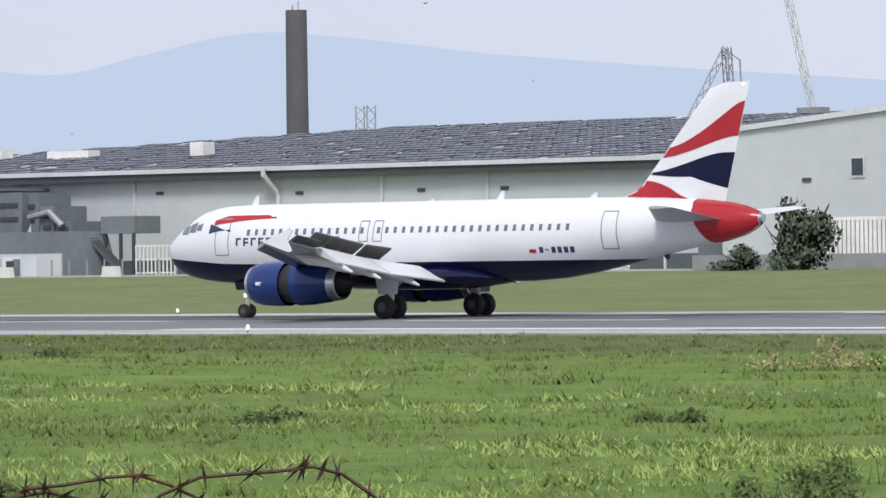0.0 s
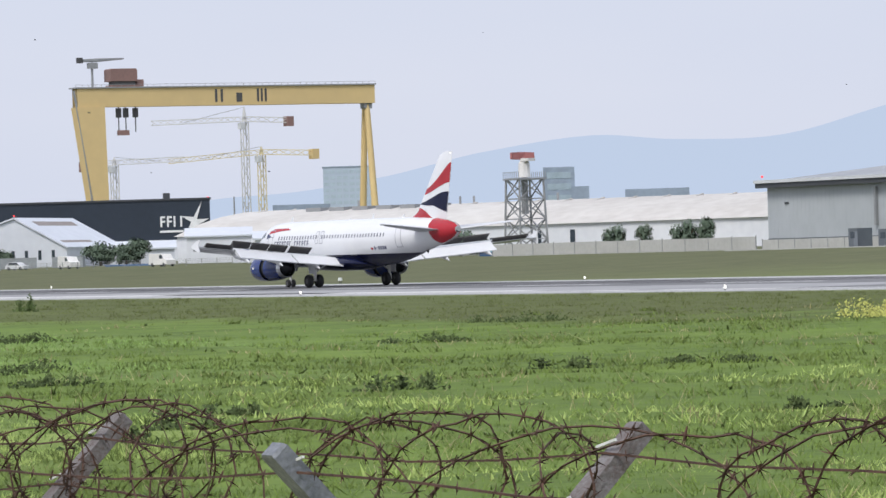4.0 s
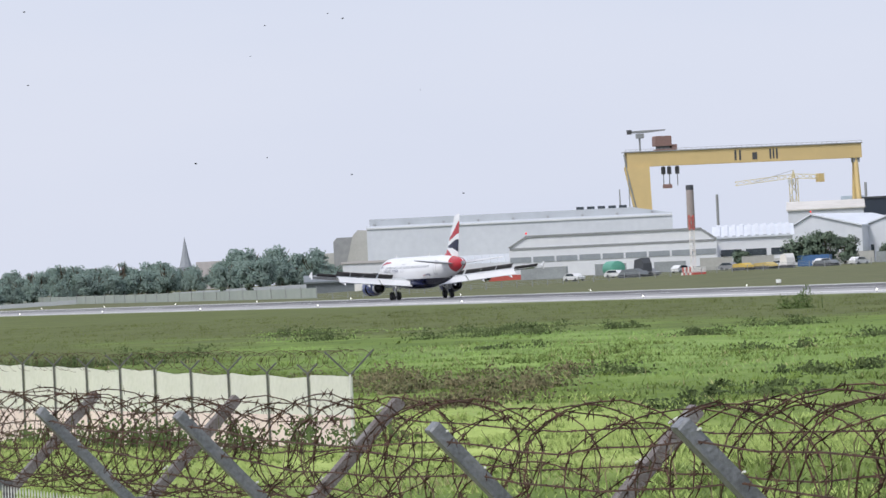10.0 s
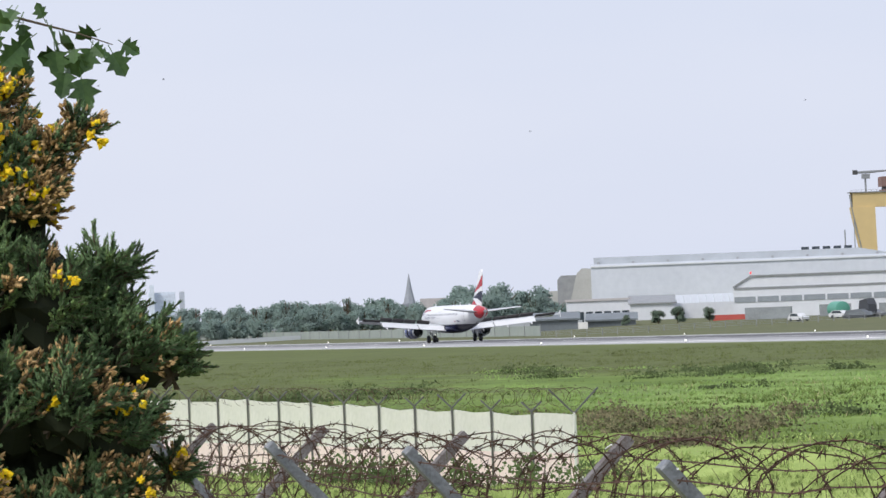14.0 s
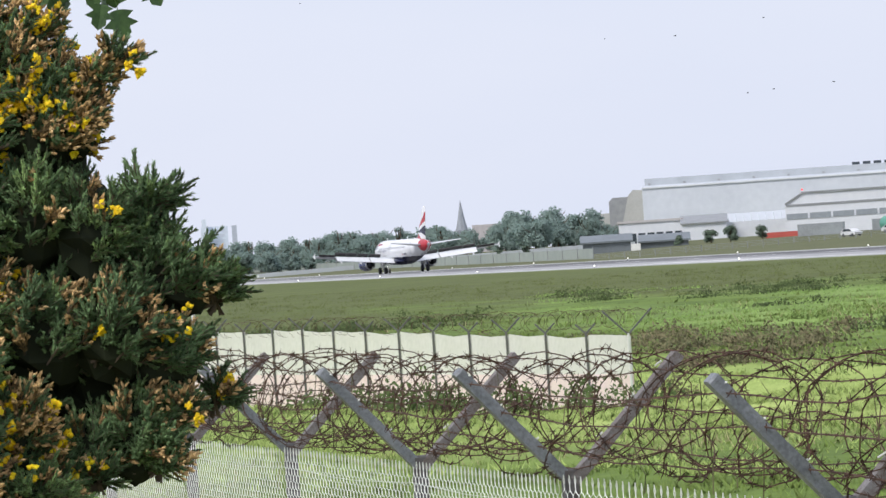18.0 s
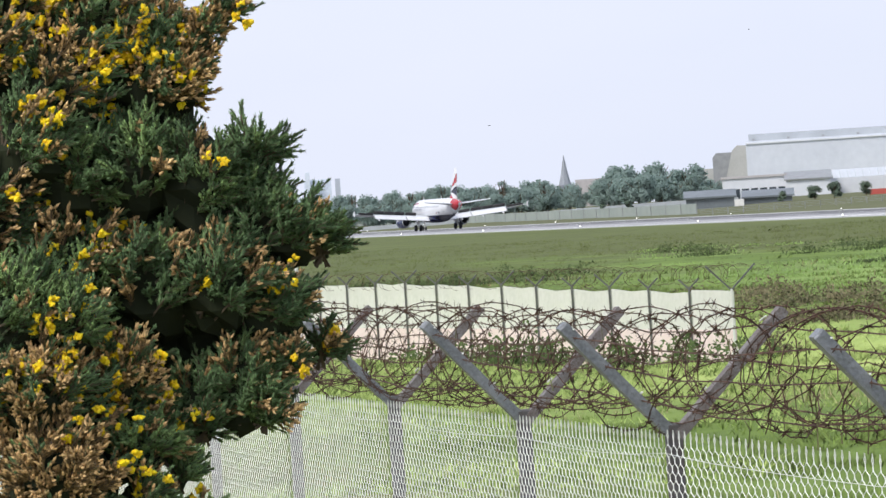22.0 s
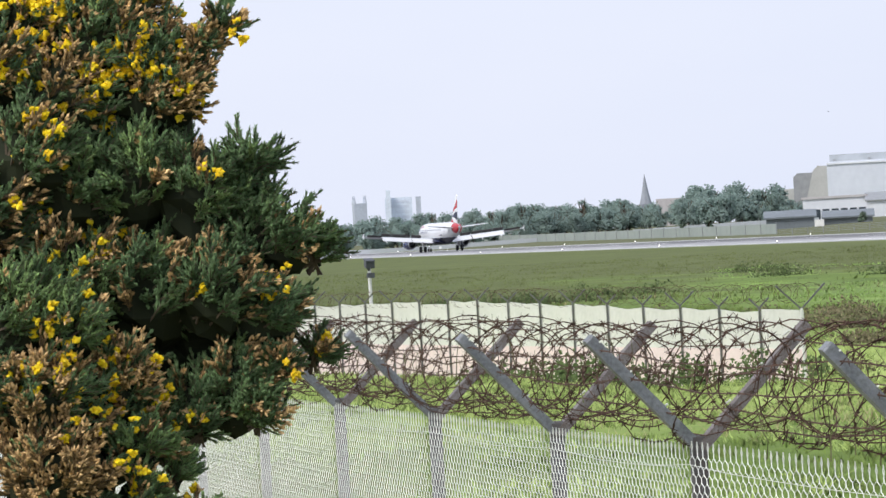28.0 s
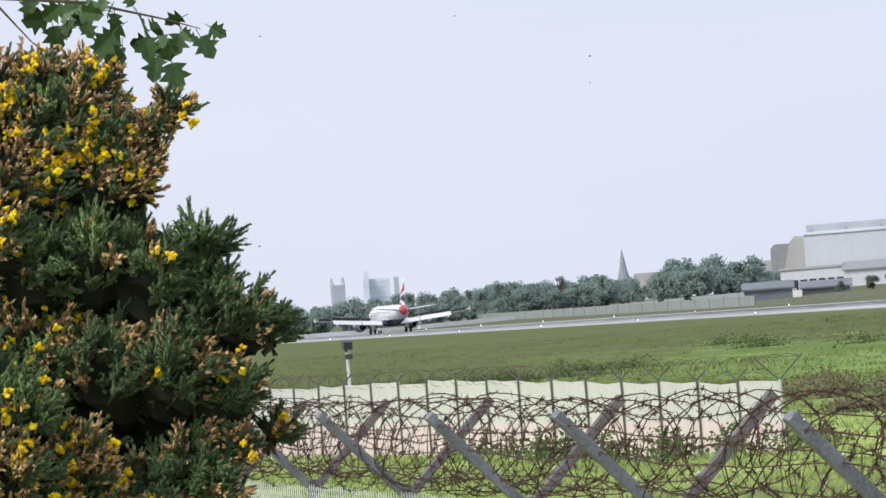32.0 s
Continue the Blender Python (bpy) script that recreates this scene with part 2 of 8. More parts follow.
def ground_material(tones):
    """Grass kinds, each (attribute, light tone, dark tone), blended into one another by the point's attributes."""
    m = bpy.data.materials.new("airfield_grass")
    m.use_nodes = True
    n, k = m.node_tree.nodes, m.node_tree.links
    p = n["Principled BSDF"]
    p.inputs["Roughness"].default_value, p.inputs["Specular IOR Level"].default_value = 0.95, 0.12
    co = n.new("ShaderNodeTexCoord")
    for j, (scale, share) in enumerate(((0.07, 0.3), (0.35, 0.4), (2.6, 0.3))):
        tex, mul = n.new("ShaderNodeTexNoise"), n.new("ShaderNodeMath")
        tex.inputs["Scale"].default_value, tex.inputs["Detail"].default_value = scale, 4
        mul.operation = "MULTIPLY_ADD"
        mul.inputs[1].default_value = share
        k.new(co.outputs["Object"], tex.inputs["Vector"])
        k.new(tex.outputs["Fac"], mul.inputs[0])
        if j:
            k.new(last, mul.inputs[2])
        else:
            mul.inputs[2].default_value = 0.0
        last = mul.outputs[0]
    tone = None
    for name, light, dark in tones:
        ramp = n.new("ShaderNodeValToRGB")
        ramp.color_ramp.elements[0].position, ramp.color_ramp.elements[1].position = 0.38, 0.62
        ramp.color_ramp.elements[0].color, ramp.color_ramp.elements[1].color = (*dark, 1), (*light, 1)
        k.new(last, ramp.inputs["Fac"])
        if tone is None:
            tone = ramp.outputs["Color"]
            continue
        attr, mix = n.new("ShaderNodeAttribute"), n.new("ShaderNodeMix")
        attr.attribute_name = name
        mix.data_type = "RGBA"
        k.new(attr.outputs["Fac"], mix.inputs["Factor"])
        k.new(tone, mix.inputs["A"])
        k.new(ramp.outputs["Color"], mix.inputs["B"])
        tone = mix.outputs["Result"]
    k.new(tone, p.inputs["Base Color"])
    tex, bump = n.new("ShaderNodeTexNoise"), n.new("ShaderNodeBump")
    tex.inputs["Scale"].default_value, tex.inputs["Detail"].default_value = 2.6, 4
    bump.inputs["Strength"].default_value, bump.inputs["Distance"].default_value = 0.6, 0.02
    k.new(co.outputs["Object"], tex.inputs["Vector"])
    k.new(tex.outputs["Fac"], bump.inputs["Height"])
    k.new(bump.outputs["Normal"], p.inputs["Normal"])
    return m


def step_up(v, lo, hi):
    t = min(1.0, max(0.0, (v - lo) / (hi - lo)))
    return t * t * (3 - 2 * t)


def brightness_of(x, y):
    """The fresh green that fills the field past the bend of the fence."""
    return step_up(-x, 85, 150) * step_up(y, 35, 46) * (1 - step_up(y - 0.16 * (-x - 150), 58, 78)) * step_up(noise.noise(Vector((x * 0.03, y * 0.09, 12.0))), -0.35, 0.15) * step_up(y + 0.245 * x, 0, 14)


def ground_patch(name, xs, ys, label):
    points = [(x, y) for y in ys for x in xs]
    w = len(xs)
    me = bpy.data.meshes.new(name)
    me.from_pydata([(x, y, ground_z(x, y)) for x, y in points], [], [(j * w + i, j * w + i + 1, (j + 1) * w + i + 1, (j + 1) * w + i) for j in range(len(ys) - 1) for i in range(w - 1)])
    kinds = {
        "bright": [brightness_of(x, y) for x, y in points],
        "dull": [step_up(dull_side(x, y), -9, 9) for x, y in points],
        "meadow": [step_up(math.hypot(x, y), 60, 78) * (1 - step_up(math.hypot(x, y), 108, 124)) * step_up(-x, 30, 55) * (1 - step_up(y + 9 * noise.noise(Vector((x * 0.07, y * 0.1, 6.0))), 25, 36)) for x, y in points],
        "verge": [1 - step_up(y, 8, 14) for x, y in points],
        "mown": [step_up(y, 141, 144) for x, y in points],
        "dry": [step_up(y, 205, 209) * step_up(-x + 60 * noise.noise(Vector((x * 0.01, y * 0.05, 3.0))), 270, 400) for x, y in points],
    }
    for kind, values in kinds.items():
        me.attributes.new(kind, "FLOAT", "POINT").data.foreach_set("value", values)
    me.materials.append(ground_material((
        ("rough", (0.175, 0.255, 0.055), (0.10, 0.15, 0.04)),
        ("bright", (0.29, 0.41, 0.12), (0.18, 0.275, 0.08)),
        ("dull", (0.135, 0.165, 0.056), (0.10, 0.115, 0.046)),
        ("meadow", (0.45, 0.54, 0.17), (0.29, 0.385, 0.11)),
        ("verge", (0.23, 0.24, 0.10), (0.125, 0.13, 0.06)),
        ("mown", (0.19, 0.225, 0.095), (0.14, 0.165, 0.072)),
        ("dry", (0.15, 0.16, 0.085), (0.11, 0.118, 0.062)),
    )))
    me.polygons.foreach_set("use_smooth", [True] * len(me.polygons))
    return tagged(new(name, me), label, "ground", kind="structure")


XS = axis_steps(-4600, 700, ((-1500, 200), (-700, 60), (-320, 12), (-150, 4), (10, 1.6), (120, 6), (9999, 60)))
YS = axis_steps(-60, 4600, ((0, 6), (60, 1.4), (140, 3), (144, 1), (204, 6), (210, 2), (350, 10), (1200, 60), (9999, 300)))
ground_patch("ground", XS, YS, "rough green airfield grass rising gently beyond the runway")

runway = thing("runway", "grey asphalt runway with worn white edge lines", "runway", kind="structure")
part("asphalt", Shape().box(-235, 420, 150.5, 196.5, -0.3, 0.0), M_ASPHALT, runway)
part("asphalt", Shape().box(-1500, -235, 168, 196.5, -0.3, 0.0), M_ASPHALT, runway)
part("asphalt", Shape().box(-1500, -235, 150.5, 168, -0.3, 0.0), M_PALEASPHALT, runway, "paler worn asphalt")
part("near_shoulder", Shape().box(-1500, 420, 146, 150.5, -0.3, -0.004), M_SHOULDER, runway, "pale concrete shoulder")
part("far_shoulder", Shape().box(-1500, 420, 196.5, 201.5, -0.3, -0.004), M_SHOULDER, runway, "pale concrete shoulder")
for y0, y1 in ((151.3, 152.3), (194.6, 195.6)):
    s, x = Shape(), -1480.0
    while x < 400:
        n = random.uniform(14, 46)
        s.box(x, x + n, y0, y1, 0.0, 0.006)
        x += n + random.choice((0.3, 0.6, 4.0, 9.0))
    part("edge_line", s, M_PAINT, runway, "worn white painted line")
s = Shape()
for k in range(62):
    s.box(-1480 + k * 30, -1465 + k * 30, 175.5, 176.4, 0.0, 0.006)
part("centre_line", s, M_PAINT, runway, "white painted dashes")
s = Shape()
for k in range(150):
    x = random.uniform(-760, 100)
    y = random.choice((181.7, 189.3)) + random.gauss(0, 1.6)
    s.box(x, x + random.uniform(20, 90), y, y + random.uniform(0.2, 0.6), 0.006 + 0.00002 * k, 0.008 + 0.00002 * k)
tagged(part("rubber_marks", s, M_RUBBER, runway, "dark tyre rubber streaks"), kind="stuff")
for x0, x1 in ((-128, -84), (-430, -300), (-330, -270), (-520, -470)):
    part("touchdown_bar", Shape().box(x0, x1, 154.0, 156.6, 0.0, 0.007), M_PAINT, runway, "white painted bar")


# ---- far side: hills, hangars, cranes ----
# the hills glow pale blue: distance haze is put into their emission colour
M_HILL = material("haze_glow_hill", (0.02, 0.02, 0.02), 1.0, spec=0.0)
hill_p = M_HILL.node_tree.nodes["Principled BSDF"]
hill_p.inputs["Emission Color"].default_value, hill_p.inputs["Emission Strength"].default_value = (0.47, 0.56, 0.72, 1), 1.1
M_CLAD = material("grey_cladding", (0.60, 0.63, 0.65), 0.55, scale=0.05, colour2=(0.53, 0.56, 0.58))
M_CLAD_D = material("mid_grey_cladding", (0.47, 0.50, 0.53), 0.55, scale=0.05, colour2=(0.41, 0.44, 0.465))
# the blue tint of this cladding stands for haze
M_CLAD_L = material("pale_cladding", (0.67, 0.70, 0.755), 0.55, scale=0.05, colour2=(0.59, 0.62, 0.68))
M_WHITECLAD = material("white_cladding", (0.77, 0.79, 0.83), 0.6, scale=0.06, colour2=(0.68, 0.70, 0.75))
M_DARKCLAD = material("slate_grey_cladding", (0.12, 0.14, 0.155), 0.5, scale=0.08, colour2=(0.09, 0.105, 0.12))
M_SLATE = material("weathered_slate_cladding", (0.19, 0.215, 0.235), 0.55, scale=0.15, colour2=(0.14, 0.16, 0.175))
M_ROOF = material("grey_sheet_roof", (0.37, 0.385, 0.41), 0.6, scale=0.08, colour2=(0.29, 0.305, 0.33))
M_ROOF_S = material("white_membrane_roof", (0.60, 0.61, 0.62), 0.6, scale=0.08, colour2=(0.48, 0.49, 0.50))
# weathered tones, lightened further to take in haze
M_ROOF_L = material("weathered_pale_roof", (0.66, 0.64, 0.61), 0.75, scale=0.04, colour2=(0.53, 0.505, 0.475))
# white sheeting with a haze-blue tint put into its colour
M_ROOF_W = material("white_sheet_roof", (0.70, 0.735, 0.80), 0.6, scale=0.05, colour2=(0.61, 0.645, 0.71))
M_FASCIA = material("dark_fascia", (0.06, 0.065, 0.075), 0.6, scale=0.3)
M_GUTTER = material("light_gutter", (0.62, 0.64, 0.66), 0.5, scale=0.3)
M_PANEL = material("solar_panel", (0.035, 0.04, 0.055), 0.28, scale=0.3, island=0.4)
M_GLASS = material("window_glass", (0.055, 0.07, 0.085), 0.12, scale=0.6, colour2=(0.02, 0.03, 0.04), spec=0.7)
M_BLINDS = material("pale_blind", (0.5, 0.53, 0.54), 0.6, scale=0.6)
M_DOORGREY = material("grey_door", (0.16, 0.18, 0.2), 0.5, scale=0.6)
M_NAVY = material("navy_lettering", (0.035, 0.055, 0.2), 0.5, scale=0.6)
M_CHIMNEY = material("dark_chimney", (0.13, 0.125, 0.13), 0.85, scale=0.3, colour2=(0.1, 0.1, 0.105))
M_STACK = material("brown_chimney", (0.38, 0.33, 0.31), 0.85, scale=0.3, colour2=(0.31, 0.27, 0.25))
M_STEEL = material("grey_steel", (0.32, 0.33, 0.34), 0.5, scale=0.6, metal=0.3)
M_YELLOW = material("crane_yellow", (0.72, 0.545, 0.26), 0.7, scale=0.02, colour2=(0.66, 0.50, 0.245))
M_RUST = material("rusty_brown_housing", (0.30, 0.18, 0.16), 0.7, scale=0.1, colour2=(0.23, 0.145, 0.13))
M_GREYLETTER = material("charcoal_lettering", (0.08, 0.08, 0.085), 0.6, scale=0.3)
M_LATTICE = material("pale_lattice_steel", (0.62, 0.62, 0.61), 0.6, scale=0.3)
M_LATTICE_Y = material("yellow_lattice_steel", (0.68, 0.60, 0.38), 0.6, scale=0.3)
M_BLUEBLOCK = material("blue_grey_block", (0.49, 0.575, 0.67), 0.6, scale=0.03, colour2=(0.44, 0.525, 0.62))
M_SLAB = material("grey_blue_slab", (0.28, 0.345, 0.43), 0.6, scale=0.05)
M_BLACK = material("black_blue_cladding", (0.028, 0.04, 0.062), 0.45, scale=0.05, colour2=(0.022, 0.032, 0.05))
M_SIGNWHITE = material("white_sign", (0.82, 0.83, 0.84), 0.5, scale=0.4)
M_REDSTEEL = material("red_painted_steel", (0.52, 0.10, 0.08), 0.55, scale=0.4)
M_WHITESTEEL = material("white_painted_steel", (0.78, 0.77, 0.75), 0.5, scale=0.4)
M_BLUESHED = material("blue_sheeting", (0.06, 0.15, 0.33), 0.5, scale=0.2)
M_CYANROOF = material("pale_blue_roof", (0.25, 0.52, 0.66), 0.5, scale=0.2)
M_MAROON = material("maroon_container", (0.22, 0.05, 0.05), 0.6, scale=0.3)
M_GREEN = material("green_tank", (0.10, 0.33, 0.25), 0.5, scale=0.3)
M_STONE = material("grey_stone", (0.3, 0.32, 0.36), 0.9, scale=0.15)
# brick greyed until hardly red, to take in the distance haze
M_BRICK = material("haze_greyed_brick", (0.50, 0.47, 0.475), 0.9, scale=0.3)
# foliage paled towards blue-grey, the haze over the far trees put into its colour
M_HAZETREE = material("haze_pale_foliage", (0.345, 0.44, 0.405), 0.9, scale=0.05, colour2=(0.285, 0.37, 0.345), spec=0.02, island=0.03)
leafy = M_HAZETREE.node_tree
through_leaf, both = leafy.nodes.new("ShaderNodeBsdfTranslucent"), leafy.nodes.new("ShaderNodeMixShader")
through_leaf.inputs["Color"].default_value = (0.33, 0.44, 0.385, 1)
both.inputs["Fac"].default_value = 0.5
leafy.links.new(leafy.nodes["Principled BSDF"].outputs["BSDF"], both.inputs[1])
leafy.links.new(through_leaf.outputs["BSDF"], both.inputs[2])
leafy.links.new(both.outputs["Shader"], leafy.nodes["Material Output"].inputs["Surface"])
M_TRUNK = material("bark", (0.12, 0.09, 0.06), 0.9, scale=2.0)
M_CONC = material("pale_concrete", (0.50, 0.50, 0.48), 0.85, scale=0.2, colour2=(0.42, 0.42, 0.40))
M_REDLAMP = glow("red_warning_lamp", (1.0, 0.04, 0.04), 0.9)
M_WHITELAMP = glow("white_lamp", (1.0, 0.97, 0.9), 1.2)
GZ = 1.7
HY = 350


def hx(bearing, y=HY):
    return -y * math.tan(radians(dial(bearing)))


def hz(bearing, elev, y=HY):
    return 3 + y / math.cos(radians(dial(bearing))) * math.tan(radians(0.8228 * elev + 0.03))


def lit(name, m, x, y, z, r, parent):
    s, r = Shape(), r * 0.6
    s.rings([[(x + r * math.cos(a) * math.sin(b), y + r * math.sin(a) * math.sin(b), z - r * math.cos(b)) for a in np.linspace(0, 2 * math.pi, 8, endpoint=False)] for b in np.linspace(0.1, math.pi - 0.1, 5)])
    return part(name, s, m, parent, "glowing red warning lamp" if m is M_REDLAMP else "")


# hills as layered ridges, many kilometres off
def ridge(name, far, points, label):
    s = Shape()
    rows = []
    for b, e in points:
        x, y = polar(b, far)
        x2, y2 = polar(b, far * 1.08)
        top = height(e + 0.09 - 0.0019 * (b - 26), far)
        rows.append([(x * 0.9, y * 0.9, -2), (x * 0.95, y * 0.95, top * 0.55), (x, y, top), (x2, y2, -2)])
    s.rings(rows, close=False)
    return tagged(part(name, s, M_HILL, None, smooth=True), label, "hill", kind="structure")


def smooth_ridge(points, n=6):
    out = []
    for i in range(len(points) - 1):
        p0, p1, p2, p3 = points[max(0, i - 1)], points[i], points[i + 1], points[min(len(points) - 1, i + 2)]
        for k in range(n):
            t = k / n
            m1, m2 = (p2[1] - p0[1]) / 2, (p3[1] - p1[1]) / 2
            e = (2 * t**3 - 3 * t * t + 1) * p1[1] + (t**3 - 2 * t * t + t) * m1 + (-2 * t**3 + 3 * t * t) * p2[1] + (t**3 - t * t) * m2
            out.append((p1[0] + (p2[0] - p1[0]) * t, e))
    return out + [points[-1]]


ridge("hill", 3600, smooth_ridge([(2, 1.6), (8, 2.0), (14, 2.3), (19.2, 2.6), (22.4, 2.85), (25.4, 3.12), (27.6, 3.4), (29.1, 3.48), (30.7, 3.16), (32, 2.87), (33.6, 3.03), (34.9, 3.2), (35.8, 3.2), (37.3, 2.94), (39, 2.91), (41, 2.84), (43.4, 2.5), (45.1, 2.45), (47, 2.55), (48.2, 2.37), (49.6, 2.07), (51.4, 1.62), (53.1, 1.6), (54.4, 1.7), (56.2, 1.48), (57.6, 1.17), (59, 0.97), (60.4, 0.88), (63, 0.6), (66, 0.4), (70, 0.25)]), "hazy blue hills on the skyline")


def louvre(parent, x, y, z, w=0.9, h=0.35):
    part("vent", Shape().box(x - w / 2, x + w / 2, y - 0.14, y - 0.003, z - h / 2, z + h / 2), M_FASCIA, parent, "small dark wall vent")


def hip_hangar(name, label, x0, x1, y, eave, depth, rise, roof_mat, hip_left=True, hip=60.0, hip_right=False, clad=None):
    """A long hangar whose front wall lies on y; its roof slopes up from the front eave and from its hipped ends."""
    top = thing(name, label, "hangar")
    clad = clad or M_CLAD
    body = Shape().box(x0, x1, y, y + depth, GZ - 1, eave)
    part("wall", body, clad, top)
    ridge_y = y + depth / 2
    a, b = (x0 + hip if hip_left else x0), (x1 - hip if hip_right else x1)
    over = 1.2
    s = Shape()
    p = [(x0 - over, y - over, eave), (x1 + over, y - over, eave), (x1 + over, y + depth + over, eave), (x0 - over, y + depth + over, eave), (a, ridge_y, eave + rise), (b, ridge_y, eave + rise)]
    s.add(p, [(0, 1, 5, 4), (2, 3, 4, 5), (0, 4, 3), (1, 2, 5), (0, 3, 2, 1)])
    roof = part("roof", s, roof_mat, top)
    part("fascia", Shape().box(x0 - over, x1 + over, y - over - 0.1, y - over + 0.3, eave - 0.85, eave + 0.02), M_FASCIA, top, "dark fascia board")
    part("gutter", Shape().box(x0 - over, x1 + over, y - over - 0.35, y - over - 0.1, eave - 0.15, eave + 0.3), M_GUTTER, top, "pale gutter")
    part("plinth", Shape().box(x0 + 0.1, x1 - 0.1, y - 0.12, y - 0.004, GZ - 1, GZ + 1.5), M_DARKCLAD, top, "dark grey plinth course")
    n = int((x1 - x0) / 6)
    ribs = Shape()
    for k in range(n * 6):
        x = x0 + (k + 0.5) * (x1 - x0) / (n * 6)
        ribs.box(x - 0.06, x + 0.06, y - 0.02, y - 0.002, GZ + 1.5, eave - 0.86)
    tagged(part("cladding_ribs", ribs, clad, top), kind="stuff")
    return top, roof, (x0 - over, x1 + over, y - over, eave, ridge_y, eave + rise, a)


# solar-roofed hangar
SX0, SX1, SE = hx(40.12), hx(17.0), 12.1
solar, _, (rx0, rx1, ry, re, rry, rre, ra) = hip_hangar("solar_hangar", "long grey hangar with solar panels on its shallow hipped roof", SX0, SX1, HY, SE, 150.0, 6.6, M_ROOF_S, True, 72.0)
rows_ = Shape()
slope = (rre - re) / (rry - ry)
for j in range(17):
    y0 = ry + 2.5 + j * 4.2
    z0 = re + (y0 - ry) * slope
    left = rx0 + (y0 - ry) / (rry - ry) * (ra - rx0) + 4
    x = left
    while x < rx1 - 6:
        if random.random() < 0.94 and not (-232 < x < -214 and j < 5):
            n = 0.74
            y1 = y0 + 2.2
            q = [(x, y0, z0 + 0.22), (x + n, y0, z0 + 0.22), (x + n, y1, z0 + 2.2 * slope + 0.26), (x, y1, z0 + 2.2 * slope + 0.26)]
            q += [(a, b, c - 0.12) for a, b, c in q]
            rows_.add(q, [(0, 1, 2, 3), (7, 6, 5, 4), (0, 4, 5, 1), (1, 5, 6, 2), (2, 6, 7, 3), (3, 7, 4, 0)])
        x += 0.98 if int((x + 1000) / 0.98) % 14 else 1.9
tagged(part("solar_panels", rows_, M_PANEL, solar, "dark solar panels in rows"), kind="stuff")
for b, z in ((30.47, 10.0), (28.3, 9.7), (26.4, 9.7), (25.1, 9.7), (38.9, 8.6), (36.9, 8.6)):
    louvre(solar, hx(b), HY, z)
for b in (30.85, 27.0, 25.35, 39.85, 22.6):
    part("downpipe", Shape().box(hx(b) - 0.12, hx(b) + 0.12, HY - 0.3, HY - 0.01, GZ, SE - 0.8), M_GUTTER, solar, "pale downpipe")
PX = hx(28.83) + 1.2
pts = [(PX, HY - 1.9, SE + 0.1), (PX, HY - 1.9, SE - 0.6), (PX + 0.5, HY - 0.5, SE - 2.2), (PX + 0.6, HY - 0.3, SE - 3.0), (PX + 0.6, HY - 0.3, GZ)]
part("downpipe", Shape().tube(pts, 0.26, 8), M_GUTTER, solar, "wide pale downpipe with a swan neck")
for b, w_, z in ((31.9, 6, 1.0), (36.2, 1.6, 1.6), (33.9, 3, 0.9), (29.9, 1.8, 1.7), (33.0, 1.5, 1.2)):
    yy = HY + 12 + 18 * random.random()
    x = hx(b, yy)
    zz = re + min((yy - ry) * slope, (x - rx0) / (ra - rx0) * (rre - re))
    part("roof_unit", Shape().box(x - w_ / 2, x + w_ / 2, yy, yy + 2, zz - 0.4, zz + z), M_WHITESTEEL, solar, "white rooftop plant unit")
for k, b in enumerate((30.7, 30.45, 30.3, 32.3, 32.55, 31.2)):
    yy = HY + 70
    x = hx(b, yy)
    zz = re + min((yy - ry) * slope, (x - rx0) / (ra - rx0) * (rre - re))
    part("roof_vent", Shape().box(x - 0.9, x + 0.9, yy, yy + 2, zz - 0.5, zz + 1.3), M_STEEL, solar, "grey roof ventilator")
for b, w_, h_ in ((38.35, 3.0, 3.3), (21.8, 4.0, 3.6), (25.9, 3.6, 3.4)):
    d_ = part("door", Shape().box(hx(b) - w_ / 2, hx(b) + w_ / 2, HY - 0.25, HY - 0.13, GZ - 0.2, GZ + h_), M_DOORGREY, solar, "grey steel door")
    part("panel", Shape().box(hx(b) - w_ / 2, hx(b) + w_ / 2, HY - 0.1, HY - 0.003, GZ + h_ + 1.0, GZ + h_ + 3.6), M_CLAD_L, solar, "pale louvred wall panel")

# dark office annex before the hangar
ax0, ax1, AY = hx(36.62, 342), hx(33.0, 342), 338
annex = thing("office_annex", "dark slate-grey two-storey office annex with a window band", "building")
part("wall", Shape().box(ax0, ax1, AY, HY, GZ - 1, 10.5), M_DARKCLAD, annex)
part("parapet", Shape().box(ax0 - 0.2, ax1 + 0.2, AY - 0.2, HY - 0.1, 10.5, 10.8), M_SLATE, annex, "grey parapet capping")
for k in range(7):
    x = hx(35.85, AY) + k * (hx(33.65, AY) - hx(35.85, AY)) / 7
    w1 = (hx(33.65, AY) - hx(35.85, AY)) / 7
    win = part("window", Shape().box(x + 0.08, x + w1 - 0.08, AY - 0.1, AY - 0.004, 6.0, 7.7), M_GLASS, annex, "dark window")
    if k in (1, 3, 5):
        part("blind", Shape().box(x + w1 * 0.35, x + w1 * 0.8, AY - 0.13, AY - 0.104, 6.1, 7.6), M_BLINDS, win, "half drawn pale blind")
part("entrance", Shape().box(hx(36.4, AY), hx(35.95, AY), AY - 0.12, AY - 0.004, GZ, 6.9), M_GLASS, annex, "tall dark glazed entrance")
for b, w_ in ((35.6, 5), (34.4, 6), (34.0, 4)):
    x = hx(b, AY + 5)
    part("roof_unit", Shape().box(x - w_ / 2, x + w_ / 2, AY + 4, AY + 6, 10.8, 11.3), M_WHITESTEEL, annex, "white rooftop plant unit")
stair = Shape()
sx = hx(31.52, 336)
